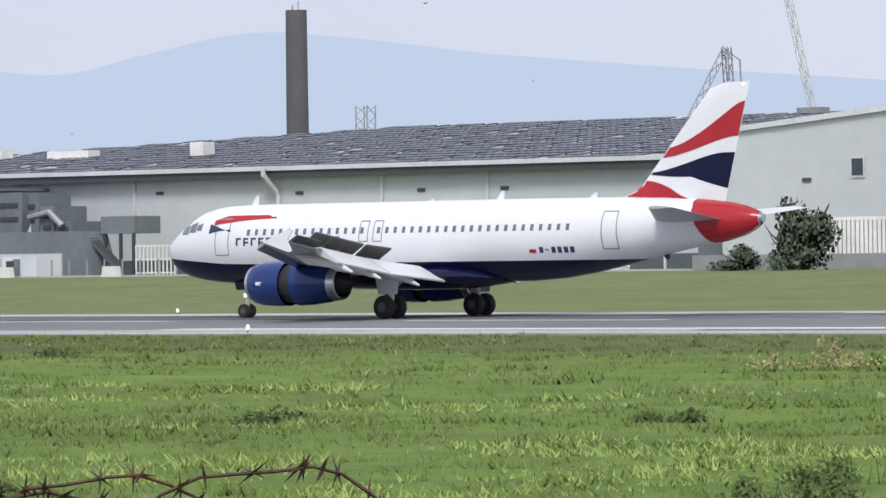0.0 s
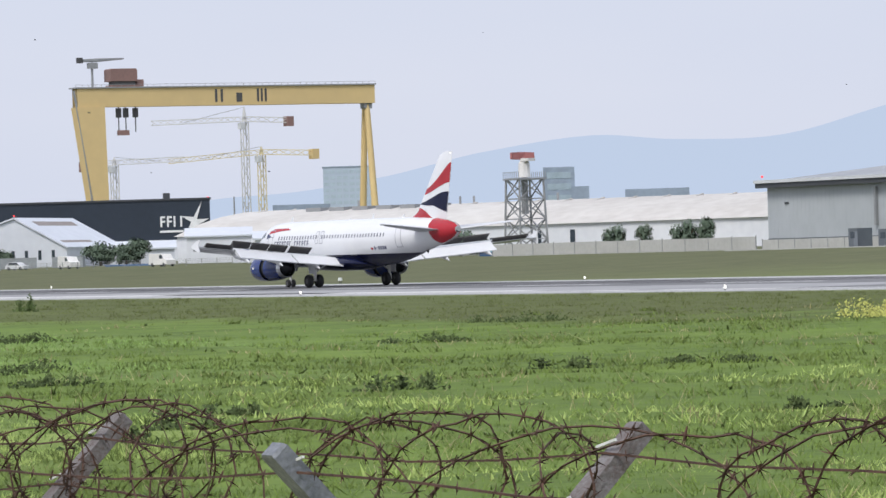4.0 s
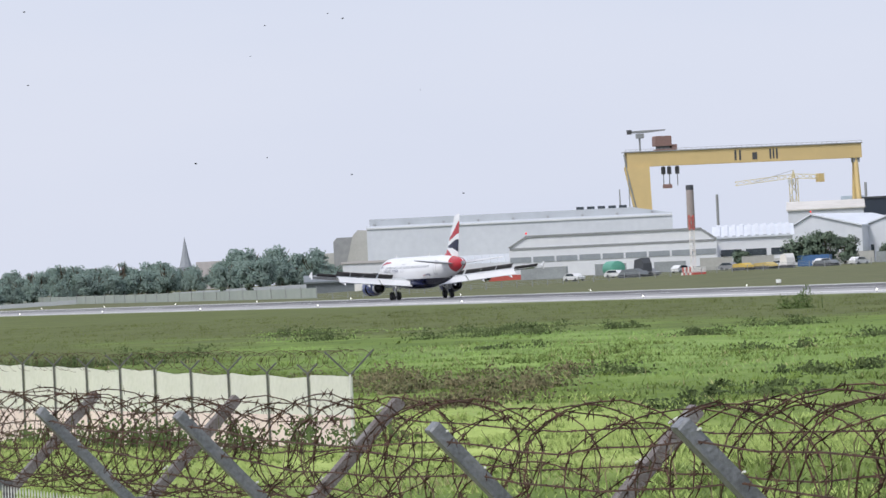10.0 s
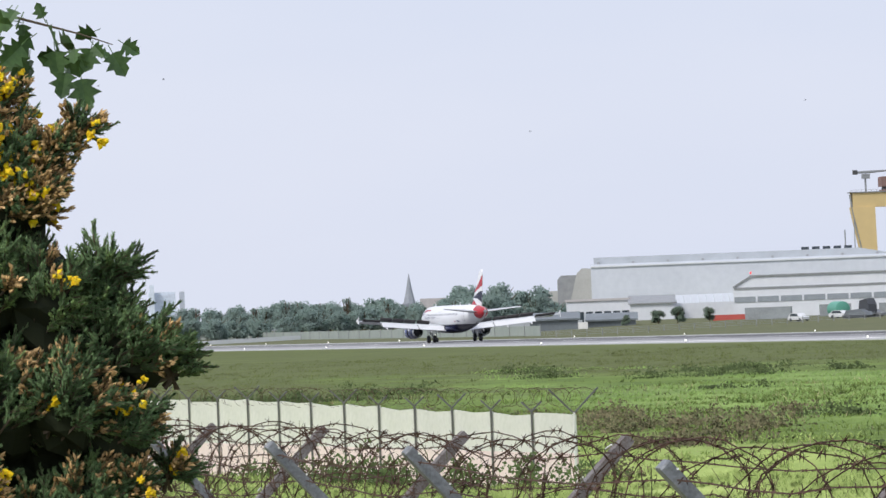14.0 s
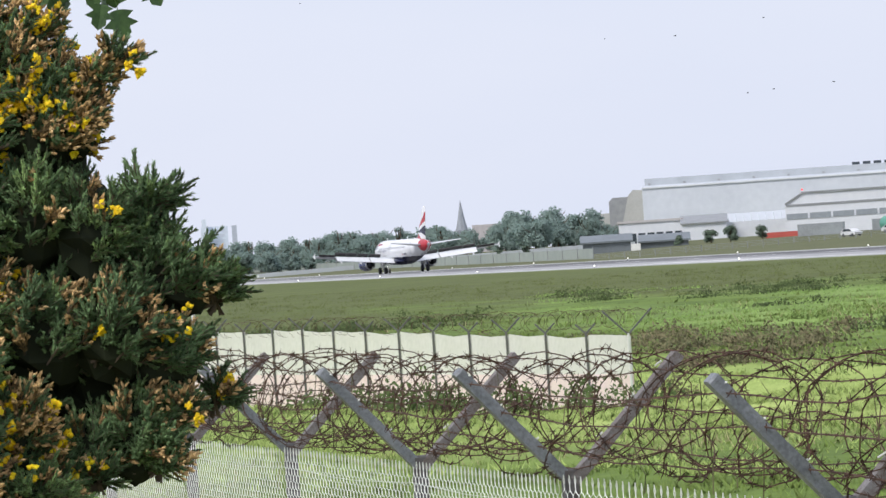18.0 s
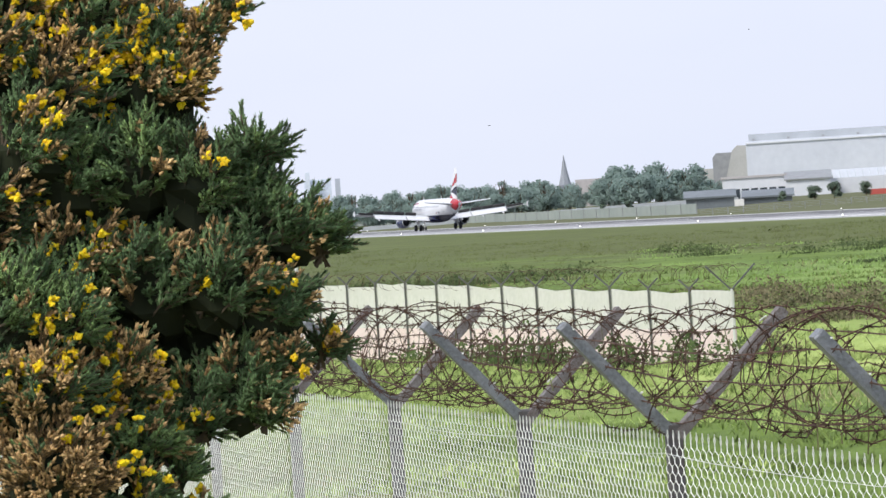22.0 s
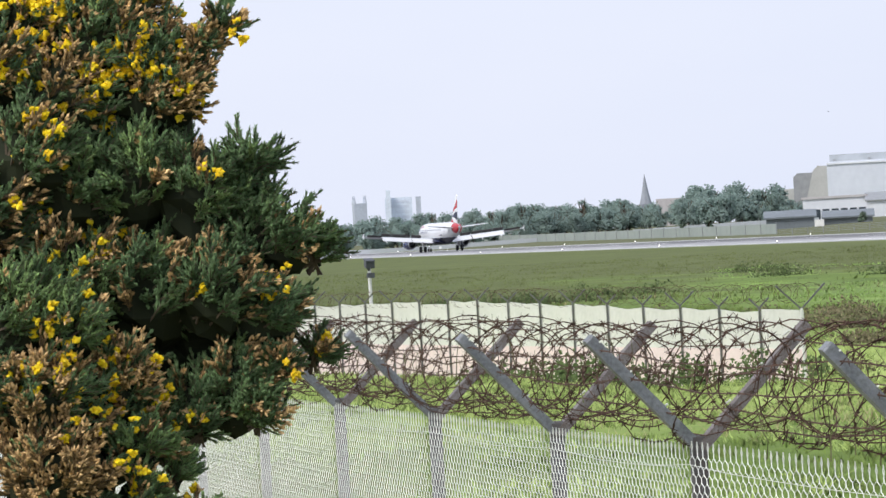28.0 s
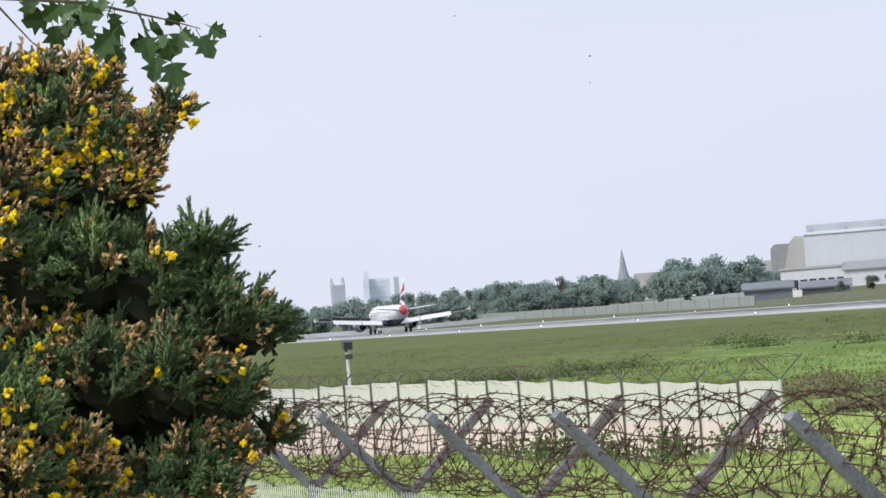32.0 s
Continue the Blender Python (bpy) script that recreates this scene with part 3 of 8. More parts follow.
for k in range(14):
    stair.box(sx + k * 0.3, sx + k * 0.3 + 0.3, 335.2, 336.4, 5.3 - k * 0.24 - 0.28, 5.5 - k * 0.24)
part("outside_stair", stair, M_DARKCLAD, annex, "dark outside staircase")
LZ = hz(32.5, 0.46, 334)
part("lower_block", Shape().prism([(hx(33.4, 334), GZ - 1), (hx(31.5, 334), GZ - 1), (hx(31.72, 334), LZ), (hx(33.4, 334), LZ)], "y", 334, AY - 0.01), M_SLATE, annex, "lower slate-grey block")
for b0, b1, e, y0 in ((33.0, 32.62, 1.08, 341), (32.6, 32.36, 1.05, 342), (32.34, 32.12, 0.86, 340), (32.1, 31.85, 0.62, 340)):
    part("plant_unit", Shape().box(hx(b0, y0), hx(b1, y0), y0, y0 + 5, GZ, hz(b1, e, y0)), M_SLATE, annex, "stacked grey plant unit")
    for k in range(2):
        zz = hz(b1, e * (0.62 + 0.2 * k), y0)
        part("louvre", Shape().box(hx(b0, y0) + 0.5, hx(b1, y0) - 0.5, y0 - 0.12, y0 - 0.004, zz - 0.25, zz + 0.2), M_FASCIA, annex)
part("duct", Shape().tube([(hx(32.5, 339.5), 339.5, LZ), (hx(32.5, 339.5), 339.5, LZ + 1.5), (hx(32.2, 339.5), 339.5, LZ + 2.0), (hx(32.0, 339.5), 339.5, LZ + 0.6)], 0.35, 8), M_STEEL, annex, "grey duct")
part("stair_cabin", Shape().box(hx(31.4, 337), hx(30.88, 337), 337, 341, hz(31, 0.42, 337), hz(31, 0.69, 337)), M_SLATE, annex, "dark cabin on posts")
for b in (31.36, 31.12, 30.92):
    part("post", Shape().box(hx(b, 337) - 0.12, hx(b, 337) + 0.12, 337.1, 337.4, GZ - 1, hz(31, 0.42, 337)), M_FASCIA, annex)
gx_ = hx(30.86, 333)
gate_ = thing("mesh_gate", "white mesh gate between steel posts", "gate", Matrix.Translation((gx_, 333, GZ)))
gw = hx(30.26, 333) - gx_
for k in range(11):
    part("bar", Shape().box(gw * k / 10 - 0.06, gw * k / 10 + 0.06, -0.05, 0.05, -1, 3.0), M_WHITESTEEL, gate_)
for z in (0.3, 1.6, 2.9):
    part("rail", Shape().box(0, gw, -0.08, -0.053, z - 0.07, z + 0.07), M_WHITESTEEL, gate_)
part("roller_door", Shape().box(hx(33.3, 334), hx(32.0, 334), 333.8, 333.99, GZ - 0.8, 4.0), M_CLAD, annex, "grey roller door")

# pale gable building at the far right
gable = thing("gable_hall", "pale clad hall with a sloping verge", "building")
gx0, gx1 = hx(21.45, 345), hx(12, 345)
part("wall", Shape().prism([(gx0, GZ - 1), (gx1, GZ - 1), (gx1, 19.5), (gx0, 13.9)], "y", 342, 349), M_CLAD, gable)
part("verge", Shape().prism([(gx0 - 0.3, 13.9), (gx1, 19.5), (gx1, 20.0), (gx0 - 0.3, 14.4)], "y", 341.6, 349), M_GUTTER, gable, "pale verge flashing")
win = part("window", Shape().box(hx(19.69, 342), hx(19.52, 342), 341.8, 341.99, 9.9, 11.4), M_GLASS, gable, "dark window")
part("window_frame", Shape().box(hx(19.71, 342), hx(19.50, 342), 341.85, 341.985, 9.7, 11.55), M_GUTTER, gable)
for b in (20.4, 18.6):
    louvre(gable, hx(b, 342), 342, 9.6)

# box hangar with the star sign
star_hall = thing("sign_hangar", "tall grey box hangar with a navy star sign", "hangar")
bx0, bx1, BY = hx(45.02, 348), hx(38.32, 348), 348
BT = 16.6
part("wall", Shape().box(bx0, bx1, BY, BY + 60, GZ - 1, BT), M_CLAD_D, star_hall)
part("coping", Shape().box(bx0 - 0.15, bx1 + 0.15, BY - 0.15, BY + 60, BT, BT + 0.35), M_DARKCLAD, star_hall, "dark roof coping")
part("gable_end", Shape().prism([(bx1, GZ), (bx1 + 14, GZ), (bx1 + 14, 13.9), (bx1 + 2, BT + 0.4), (bx1, BT + 0.4)], "y", BY + 6, BY + 58), M_CLAD_D, star_hall, "grey gable end")
part("plinth", Shape().box(bx0, bx1, BY - 0.12, BY - 0.004, GZ - 1, GZ + 1.4), M_DARKCLAD, star_hall, "dark grey plinth course")
part("slot", Shape().box(hx(42.36, BY), hx(39.9, BY), BY - 0.25, BY - 0.004, 11.0, 11.75), M_FASCIA, star_hall, "long dark canopy slot")
ribs = Shape()
for k in range(88):
    x = bx0 + (k + 0.5) * (bx1 - bx0) / 88
    ribs.box(x - 0.05, x + 0.05, BY - 0.02, BY - 0.002, GZ + 1.4, BT)
tagged(part("cladding_ribs", ribs, M_CLAD_D, star_hall), kind="stuff")
# four-pointed star, and the firm's name as plain bars
cx, cz = hx(43.33, BY), 11.3
pts = [(1.6, 4.6), (1.1, 0.95), (3.9, 0.35), (1.0, -0.85), (-2.0, -5.1), (-0.6, -0.9), (-4.1, 0.25), (-0.3, 1.1)]
part("star_sign", Shape().prism([(cx + u, cz + v) for u, v in pts], "y", BY - 0.2, BY - 0.055), M_NAVY, star_hall, "navy blue four-pointed star")
for k in range(6):
    x = hx(44.52, BY) + k * 2.05
    s = Shape()
    s.box(x, x + (0.45 if k in (2, 4) else 1.45), BY - 0.15, BY - 0.055, 7.6, 9.5)
    part("sign_bar", s, M_NAVY, star_hall, "navy block of the lettering")
part("sign_line", Shape().box(hx(44.52, BY), hx(44.52, BY) + 11.8, BY - 0.12, BY - 0.055, 5.6, 6.1), M_NAVY, star_hall, "thin navy bar under the lettering")
duct = Shape()
dx = hx(42.0, BY)
duct.tube([(dx + 0.4, BY - 2.0, GZ), (dx + 0.4, BY - 2.0, 9.0), (dx, BY - 1.7, 10.2), (dx - 0.9, BY - 0.8, 10.6), (dx - 1.2, BY, 10.4)], 0.75, 10)
part("duct", duct, M_GUTTER, star_hall, "large pale ventilation duct", smooth=True)
part("duct_base", Shape().box(dx - 1.4, dx + 2.0, BY - 3.4, BY - 0.2, GZ, 4.6), M_CLAD_L, star_hall)
lit("lamp", M_REDLAMP, hx(38.35, BY), BY + 1, BT + 0.7, 0.3, star_hall)
lit("lamp", M_WHITELAMP, hx(45.0, BY), BY + 0.5, BT + 0.6, 0.12, star_hall)
for b, z in ((44.85, 8.2), (42.75, 9.0), (40.7, 8.9)):
    louvre(star_hall, hx(b, BY), BY, z)
part("sign_hangar_link_wall", Shape().box(hx(40.1, 349.5), hx(38.35, 349.5), 349, 351, GZ, 12.0), M_CLAD, star_hall)
part("ridge_roof", Shape().prism([(hx(38.2, 405), 12), (hx(36.85, 405), hz(36.85, 1.93, 405)), (hx(36.3, 405), hz(36.85, 1.85, 405)), (hx(35.3, 405), 12)], "y", 405, 445), M_CLAD_D, star_hall, "grey gabled roof behind")

# left hangar with the shallow hipped roof
HX0, HX1 = hx(51.7), hx(45.05)
left_hangar, _, _ = hip_hangar("long_hangar", "long grey hangar with a dark shallow hipped roof", HX0, HX1, HY, 11.3, 110.0, 8.0, M_ROOF, True, 62.0, clad=M_CLAD_D)
for b in (50.0, 47.62):
    part("downpipe", Shape().box(hx(b) - 0.2, hx(b) + 0.2, HY - 0.5, HY - 0.06, 4.6, 10.0), M_STEEL, left_hangar, "dark downpipe")
for b, z in ((51.4, 8.2), (49.3, 7.2), (48.4, 8.4), (47.0, 8.4), (46.3, 8.4), (45.6, 8.4)):
    louvre(left_hangar, hx(b), HY, z)
part("door", Shape().box(hx(45.62), hx(45.27), HY - 0.3, HY - 0.13, GZ, 5.4), M_DOORGREY, left_hangar, "grey roller door")
lit("lamp", M_REDLAMP, HX0 - 0.5, HY - 0.5, 12.1, 0.3, left_hangar)
s = Shape()
for k in range(26):
    x = HX0 + 4 + k * 5.0
    yy = HY + 6 + (k % 4) * 9
    zz = 11.3 + min((yy - HY + 1.2) * 8.0 / 56.2, (x - HX0) / 62 * 8.0) - 0.15
    s.box(x, x + 3.2, yy, yy + 1.2, zz - 0.3, zz + 0.35)
tagged(part("rooflights", s, M_ROOF_L, left_hangar, "pale rooflights"), kind="stuff")


# ---- shipyard gantry cranes ----
def gantry(name, label, bl, far_l, br, far_r, zt, zb, tower_z, t0, t1):
    """A goliath crane: box girder, one broad tapering leg, one hinged pair of tubular legs."""
    (lx, ly), (qx, qy) = polar(bl, far_l), polar(br, far_r)
    span = math.hypot(qx - lx, qy - ly)
    top = thing(name, label, "gantry crane", Matrix.Translation((lx, ly, 0)) @ Matrix.Rotation(math.atan2(qy - ly, qx - lx), 4, "Z"))
    t = 7.0
    girder = part("girder", Shape().box(0, span, -t / 2, t / 2, zb, zt), M_YELLOW, top, "long yellow box girder")
    part("walkway", Shape().box(-1.5, span + 0.5, -t / 2 - 0.8, t / 2 + 0.8, zt, zt + 0.6), M_STEEL, girder, "grey top walkway")
    s = Shape()
    for k in range(48):
        x = -1 + k * (span + 1) / 47
        s.box(x - 0.08, x + 0.08, -t / 2 - 0.8, -t / 2 - 0.64, zt + 0.6, zt + 1.7)
    s.box(-1.2, span, -t / 2 - 0.8, -t / 2 - 0.68, zt + 1.6, zt + 1.75)
    part("railing", s, M_STEEL, girder)
    leg = Shape()
    rows = []
    for x0, x1, hy, z in ((-0.5, 13.2, 4.4, zb + 0.02), (6.2, 13.6, 5.6, 30), (7.6, 13.8, 7.5, 1.5)):
        rows.append([(x0, -hy, z), (x1, -hy, z), (x1, hy, z), (x0, hy, z)])
    leg.rings(rows)
    leg.box(0.0, 13.2, -t / 2 - 0.05, t / 2 + 0.05, zb, zt - 0.3)
    part("broad_leg", leg, M_YELLOW, top, "broad tapering yellow leg")
    part("leg_ladder", Shape().tube([(-1.6, -3, zt - 1), (1.5, -3.5, zb - 12), (5.4, -4, 34), (6.6, -5, 3)], 0.55, 5), M_STEEL, top, "grey ladder cage down the leg")
    for sy in (-1, 1):
        part("tube_leg", Shape().tube([(span - 3.4, sy * 1.2, zb), (span - 3.2, sy * 10.0, 1.0)], [1.4, 1.9], 10), M_YELLOW, top, "slender yellow tubular leg", smooth=True)
    part("hinge", Shape().box(span - 5.2, span - 1.2, -2.6, 2.6, zb - 2.6, zb), M_STEEL, top, "grey hinge block")
    cab = part("trolley", Shape().prism([(t0, zt + 3.2), (t1, zt + 3.2), (t1, zt + 8.6), (t1 - 0.6, zt + 9.2), (t0 + 0.6, zt + 9.2), (t0, zt + 8.6)], "y", -4.5, 4.5), M_RUST, top, "rusty brown trolley house")
    part("trolley_frame", Shape().box(t0 + 2, t1 - 1, -4, 4, zt + 0.6, zt + 3.2), M_GREYLETTER, cab)
    part("trolley_tail", Shape().box(t1, t1 + 3.5, -3.5, 3.5, zt + 0.8, zt + 4.0), M_RUST, cab)
    part("trolley_base", Shape().box(t0 + 0.5, t1 + 1.5, -4.2, 4.2, zt + 0.3, zt + 1.4), M_RUST, cab)
    for x in (t0 + 5.0, t0 + 8.6, t0 + 13.5):
        hook = part("hoist", Shape().box(x - 1.1, x + 1.1, -1, 1, zb - 5.0, zb - 0.6), M_GREYLETTER, top, "dark hook block")
        part("cable", Shape().tube([(x, 0, zb), (x, 0, zb - 12)], 0.3, 4), M_GREYLETTER, hook)
    part("spreader", Shape().box(t0 + 4.5, t0 + 9.8, -1.2, 1.2, zb - 13.4, zb - 11), M_RUST, top, "brown lifting beam")
    m_ = part("service_mast", Shape().tube([(9, 0, zt), (9, 0, tower_z - 1)], 0.6, 6), M_STEEL, top, "grey service crane mast")
    part("jib", Shape().tube([(2.5, 0, tower_z - 0.2), (12, 0, tower_z), (25, 0, tower_z + 0.6)], [0.7, 0.9, 0.4], 5), M_STEEL, m_)
    part("jib_weight", Shape().box(1.5, 4.2, -1, 1, tower_z - 1.4, tower_z + 1.2), M_GREYLETTER, m_)
    part("jib_cab", Shape().box(7, 11.5, -1.4, 1.4, tower_z - 4, tower_z - 1.2), M_STEEL, m_)
    y = -t / 2 - 0.12
    h0, h1 = zb + (zt - zb) * 0.18, zb + (zt - zb) * 0.88
    xm = span * 0.455
    for x0, x1 in ((0, 1.2), (2.9, 4.1), (21.6, 22.7), (23.6, 24.6), (25.6, 26.7)):
        part("letter_bar", Shape().box(xm + x0, xm + x1, y, -t / 2 - 0.006, h0, h1), M_GREYLETTER, girder, "charcoal bar of the painted initials")
    part("letter_bar", Shape().box(xm + 11.0, xm + 14.0, y, -t / 2 - 0.006, h0, h0 + (h1 - h0) * 0.7), M_GREYLETTER, girder, "charcoal bar of the painted initials")
    return top


gantry("gantry_crane", "tall yellow shipyard gantry crane with a brown trolley", 62.42, 1735, 57.80, 1782, 84.0, 75.2, 97.5, 16.6, 30.0)
gantry("gantry_crane", "lower yellow shipyard gantry crane with a brown trolley", 67.63, 2185, 63.99, 2215, 71.2, 62.6, 83.5, 17.6, 27.4)


def lattice(s, a, b, w, step, r=0.28):
    """A square lattice boom from a to b."""
    a, b = Vector(a), Vector(b)
    d = (b - a).normalized()
    u = d.cross(Vector((0, 0, 1)) if abs(d.z) < 0.9 else Vector((0, 1, 0))).normalized() * w / 2
    v = d.cross(u).normalized() * w / 2
    n = max(2, int((b - a).length / step))
    corners = [u + v, v - u, -u - v, u - v]
    for c in corners:
        s.tube([a + c, b + c], r, 4)
    for k in range(n):
        p, q = a.lerp(b, k / n), a.lerp(b, (k + 1) / n)
        for i in range(4):
            j = (i + 1) % 4
            s.tube([p + corners[i], q + corners[j]] if k % 2 else [p + corners[j], q + corners[i]], r * 0.7, 3, closed=False)
    return s


def tower_crane(label, far, b_mast, e_top, e_jib, b_left, b_right, mat, w=3.2, weight_right=True, e_left=None):
    x, y = polar(b_mast, far)
    zt, zj = height(e_top, far), height(e_jib, far)
    top = thing("tower_crane", label, "tower crane", Matrix.Translation((x, y, 0)))
    def local(b, e):
        px, py = polar(b, far)
        return (px - x, py - y, height(e, far))
    part("mast", lattice(Shape(), (0, 0, 1), (0, 0, zj), w, 5.0), mat, top)
    part("jib", lattice(Shape(), local(b_left, e_left or e_jib), (0, 0, zj + 1.2), 2.4, 3.5, 0.22), mat, top)
    part("counter_jib", lattice(Shape(), (0, 0, zj + 1.2), local(b_right, e_jib), 2.6, 4.0, 0.26), mat, top)
    part("apex", Shape().tube([(0, 0, zj), (0, 0, zt)], [1.4, 0.4], 4), mat, top)
    lx, ly, lz = local(b_left if not weight_right else b_right, e_jib)
    part("counterweight", Shape().box(lx - 3, lx + 1.5, ly - 2, ly + 2, lz - 3.2, lz + 2), M_RUST if mat is M_LATTICE else M_YELLOW, top, "heavy counterweight block")
    part("cab", Shape().box(-2, 2, -3, -0.5, zj - 4, zj - 0.8), M_GUTTER, top)
    mid = Vector(local(b_left, e_left or e_jib)).lerp(Vector((0, 0, zj)), 0.35)
    part("tie", Shape().tube([(0, 0, zt), mid], 0.14, 3), M_STEEL, top)
    return top


tower_crane("pale tower crane with a long lattice jib", 1950, 59.80, 2.34, 2.12, 61.25, 59.10, M_LATTICE, e_left=2.13)
tower_crane("pale and yellow tower crane", 1930, 59.55, 1.72, 1.60, 61.0, 58.72, M_LATTICE_Y, e_left=1.53)
tower_crane("pale tower crane standing behind the gantry leg", 1900, 61.84, 1.62, 1.50, 60.75, 62.3, M_LATTICE, e_left=1.56)
tower_crane("small yellow tower crane far beyond the sheds", 2300, 65.04, 1.42, 1.30, 65.95, 64.62, M_LATTICE_Y, w=4.2, e_left=1.25)


def slabs(name, label, b0, b1, far0, far1, e_top, base, mat, depth=30.0, roof=None, category="building", floors=0, cols=0, glass=None, shed=0.0, side_to=None):
    """A building whose front runs between two bearings; shed: rise of a gable roof over it; floors and cols: its windows."""
    (x0, y0), (x1, y1) = polar(b0, far0), polar(b1, far1)
    w = math.hypot(x1 - x0, y1 - y0)
    top = thing(name, label, category, Matrix.Translation((x0, y0, 0)) @ Matrix.Rotation(math.atan2(y1 - y0, x1 - x0), 4, "Z"))
    zt = height(e_top, (far0 + far1) / 2)
    eave = zt - shed
    part("wall", Shape().box(0, w, 0, depth, base, eave), mat, top)
    if shed:
        s = Shape().prism([(-0.6, eave - 0.1), (depth / 2, zt), (depth + 0.6, eave - 0.1), (depth + 0.6, eave + 0.25), (depth / 2, zt + 0.4), (-0.6, eave + 0.25)], "x", -0.5, w + 0.5)
        part("roof", s, roof or M_ROOF_L, top)
        part("gable", Shape().prism([(0, eave - 0.2), (depth, eave - 0.2), (depth / 2, zt - 0.15)], "x", 0.1, w - 0.1), mat, top)
    elif roof:
        part("roof", Shape().box(-0.4, w + 0.4, -0.4, depth + 0.4, eave, eave + 0.6), roof, top)
    for f in range(floors):
        z0 = base + 0.8 + f * (eave - base - 0.8) / floors
        z1 = z0 + (eave - base - 0.8) / floors * 0.55
        for c in range(cols):
            u0, u1 = w * (c + 0.12) / cols, w * (c + 0.88) / cols
            part("window", Shape().box(u0, u1, -0.12, -0.005, z0, z1), glass or M_GLASS, top)
    return top, w, zt, eave


# tower block, slab building and further town blocks
# window tone kept close to the block's own wall colour
slabs("tower_block", "pale blue-grey tower block far beyond the cranes", 58.60, 57.80, 2150, 2150, 1.36, 2, M_BLUEBLOCK, 28, M_SLAB, floors=14, cols=8, glass=material("pale_blue_window", (0.43, 0.53, 0.60), 0.3, scale=0.3))
slabs("slab_block", "blue-grey slab office block with horizontal bands", 55.17, 54.68, 1400, 1400, 1.26, 2, M_SLAB, 20, floors=7, cols=1, glass=material("banded_window", (0.34, 0.43, 0.49), 0.3, scale=0.3))
slabs("slab_block", "lower blue-grey wing of the slab block", 54.72, 54.46, 1398, 1398, 0.95, 2, M_SLAB, 20)
slabs("far_block", "grey block of flats on the skyline", 64.32, 63.96, 2400, 2400, 0.98, 2, M_BLUEBLOCK, 24, floors=4, cols=5)
slabs("far_block", "pale low block on the skyline", 53.9, 52.9, 1500, 1500, 0.88, 2, M_SLAB, 20)
slabs("far_block", "pale low block on the skyline", 59.4, 58.5, 2000, 2000, 0.80, 2, M_SLAB, 30)

# dark hall with the white star
hall, w, zt, ev = slabs("dark_hall", "long blue-black clad hall with a white star sign", 63.98, 60.38, 1165, 1165, 0.925, 2, M_BLACK, 60, M_FASCIA)
part("roof_unit", Shape().box(w * 0.80, w * 0.83, 4, 8, zt, zt + 2.4), M_FASCIA, hall)
cx, cz = w - 5.2, zt - 7.2
part("star_sign", Shape().prism([(cx + u * 1.1, cz + v * 1.1) for u, v in ((2.4, 6.0), (0.9, 0.9), (4.4, 1.0), (1.0, -0.8), (-2.4, -3.6), (-0.8, 0.2), (-3.6, 1.9), (0.0, 1.6))], "y", -0.3, -0.02), M_SIGNWHITE, hall, "white four-pointed star sign")
for k in range(4):
    s = Shape().box(w - 15.8 + k * 2.1, w - 15.2 + k * 2.1, -0.25, -0.02, zt - 8.4, zt - 5.0)
    if k < 2:
        s.box(w - 15.2 + k * 2.1, w - 14.2 + k * 2.1, -0.25, -0.02, zt - 5.6, zt - 5.0)
        s.box(w - 15.2 + k * 2.1, w - 14.2 + k * 2.1, -0.25, -0.02, zt - 7.0, zt - 6.4)
    part("sign_bar", s, M_SIGNWHITE, hall, "white bar of the lettering")
part("sign_line", Shape().box(w - 16, w - 8.5, -0.25, -0.02, zt - 10.2, zt - 9.5), M_SIGNWHITE, hall)
part("white_base", Shape().box(0.2, w - 0.2, -0.4, -0.01, 2, zt - 12.5), M_WHITECLAD, hall, "white lower wall")
lit("lamp", M_REDLAMP, w - 0.5, 0, zt + 0.6, 0.5, hall)


# long pale shipyard hall with a bowed roof
def bow_hall(label, b0, b1, far0, far1, e_eave, e_top, base, depth, wall, roof):
    (x0, y0), (x1, y1) = polar(b0, far0), polar(b1, far1)
    w = math.hypot(x1 - x0, y1 - y0)
    top = thing("long_hall", label, "factory hall", Matrix.Translation((x0, y0, 0)) @ Matrix.Rotation(math.atan2(y1 - y0, x1 - x0), 4, "Z"))
    far = (far0 + far1) / 2
    ze, zt = height(e_eave, far), height(e_top, far)
    part("wall", Shape().box(0, w, 0, depth, base, ze), wall, top)
    prof = [(-0.8, ze)] + [(depth * k / 8, ze + (zt - ze) * math.sin(math.pi * k / 8) ** 0.75) for k in range(1, 8)] + [(depth + 0.8, ze)]
    part("roof", Shape().prism(prof, "x", -0.5, w + 0.5), roof, top)
    for k in range(int(w / 9)):
        x = 5 + k * 9.0
        s = Shape()
        z0 = ze + (zt - ze) * 0.5
        s.prism([(depth * 0.10, z0 - 1.5), (depth * 0.4, zt - 0.6), (depth * 0.4, zt + 0.15), (depth * 0.10, z0 - 0.6)], "x", x, x + 0.5)
        part("roof_rib", s, roof, top)
    return top, w, ze, zt


lh, w, ze, zt = bow_hall("long off-white factory hall with a weathered bowed roof", 60.9, 51.6, 880, 800, 0.37, 0.77, 1.0, 70, M_WHITECLAD, M_ROOF_L)
for k in range(30):
    x = 8 + k * 4.4
    if random.random() < 0.62:
        part("window", Shape().box(x, x + random.choice((0.9, 1.3, 2.4)), -0.12, -0.005, 3.0 + random.choice((0, 0.2, 2.4)), 4.5 + random.choice((0, 2.2))), M_GLASS, lh)
for k in range(6):
    part("roof_light", Shape().box(22 + k * 7, 26.5 + k * 7, 22, 27, zt - 1.4, zt + 0.1), M_STEEL, lh, "dark raised rooflight")
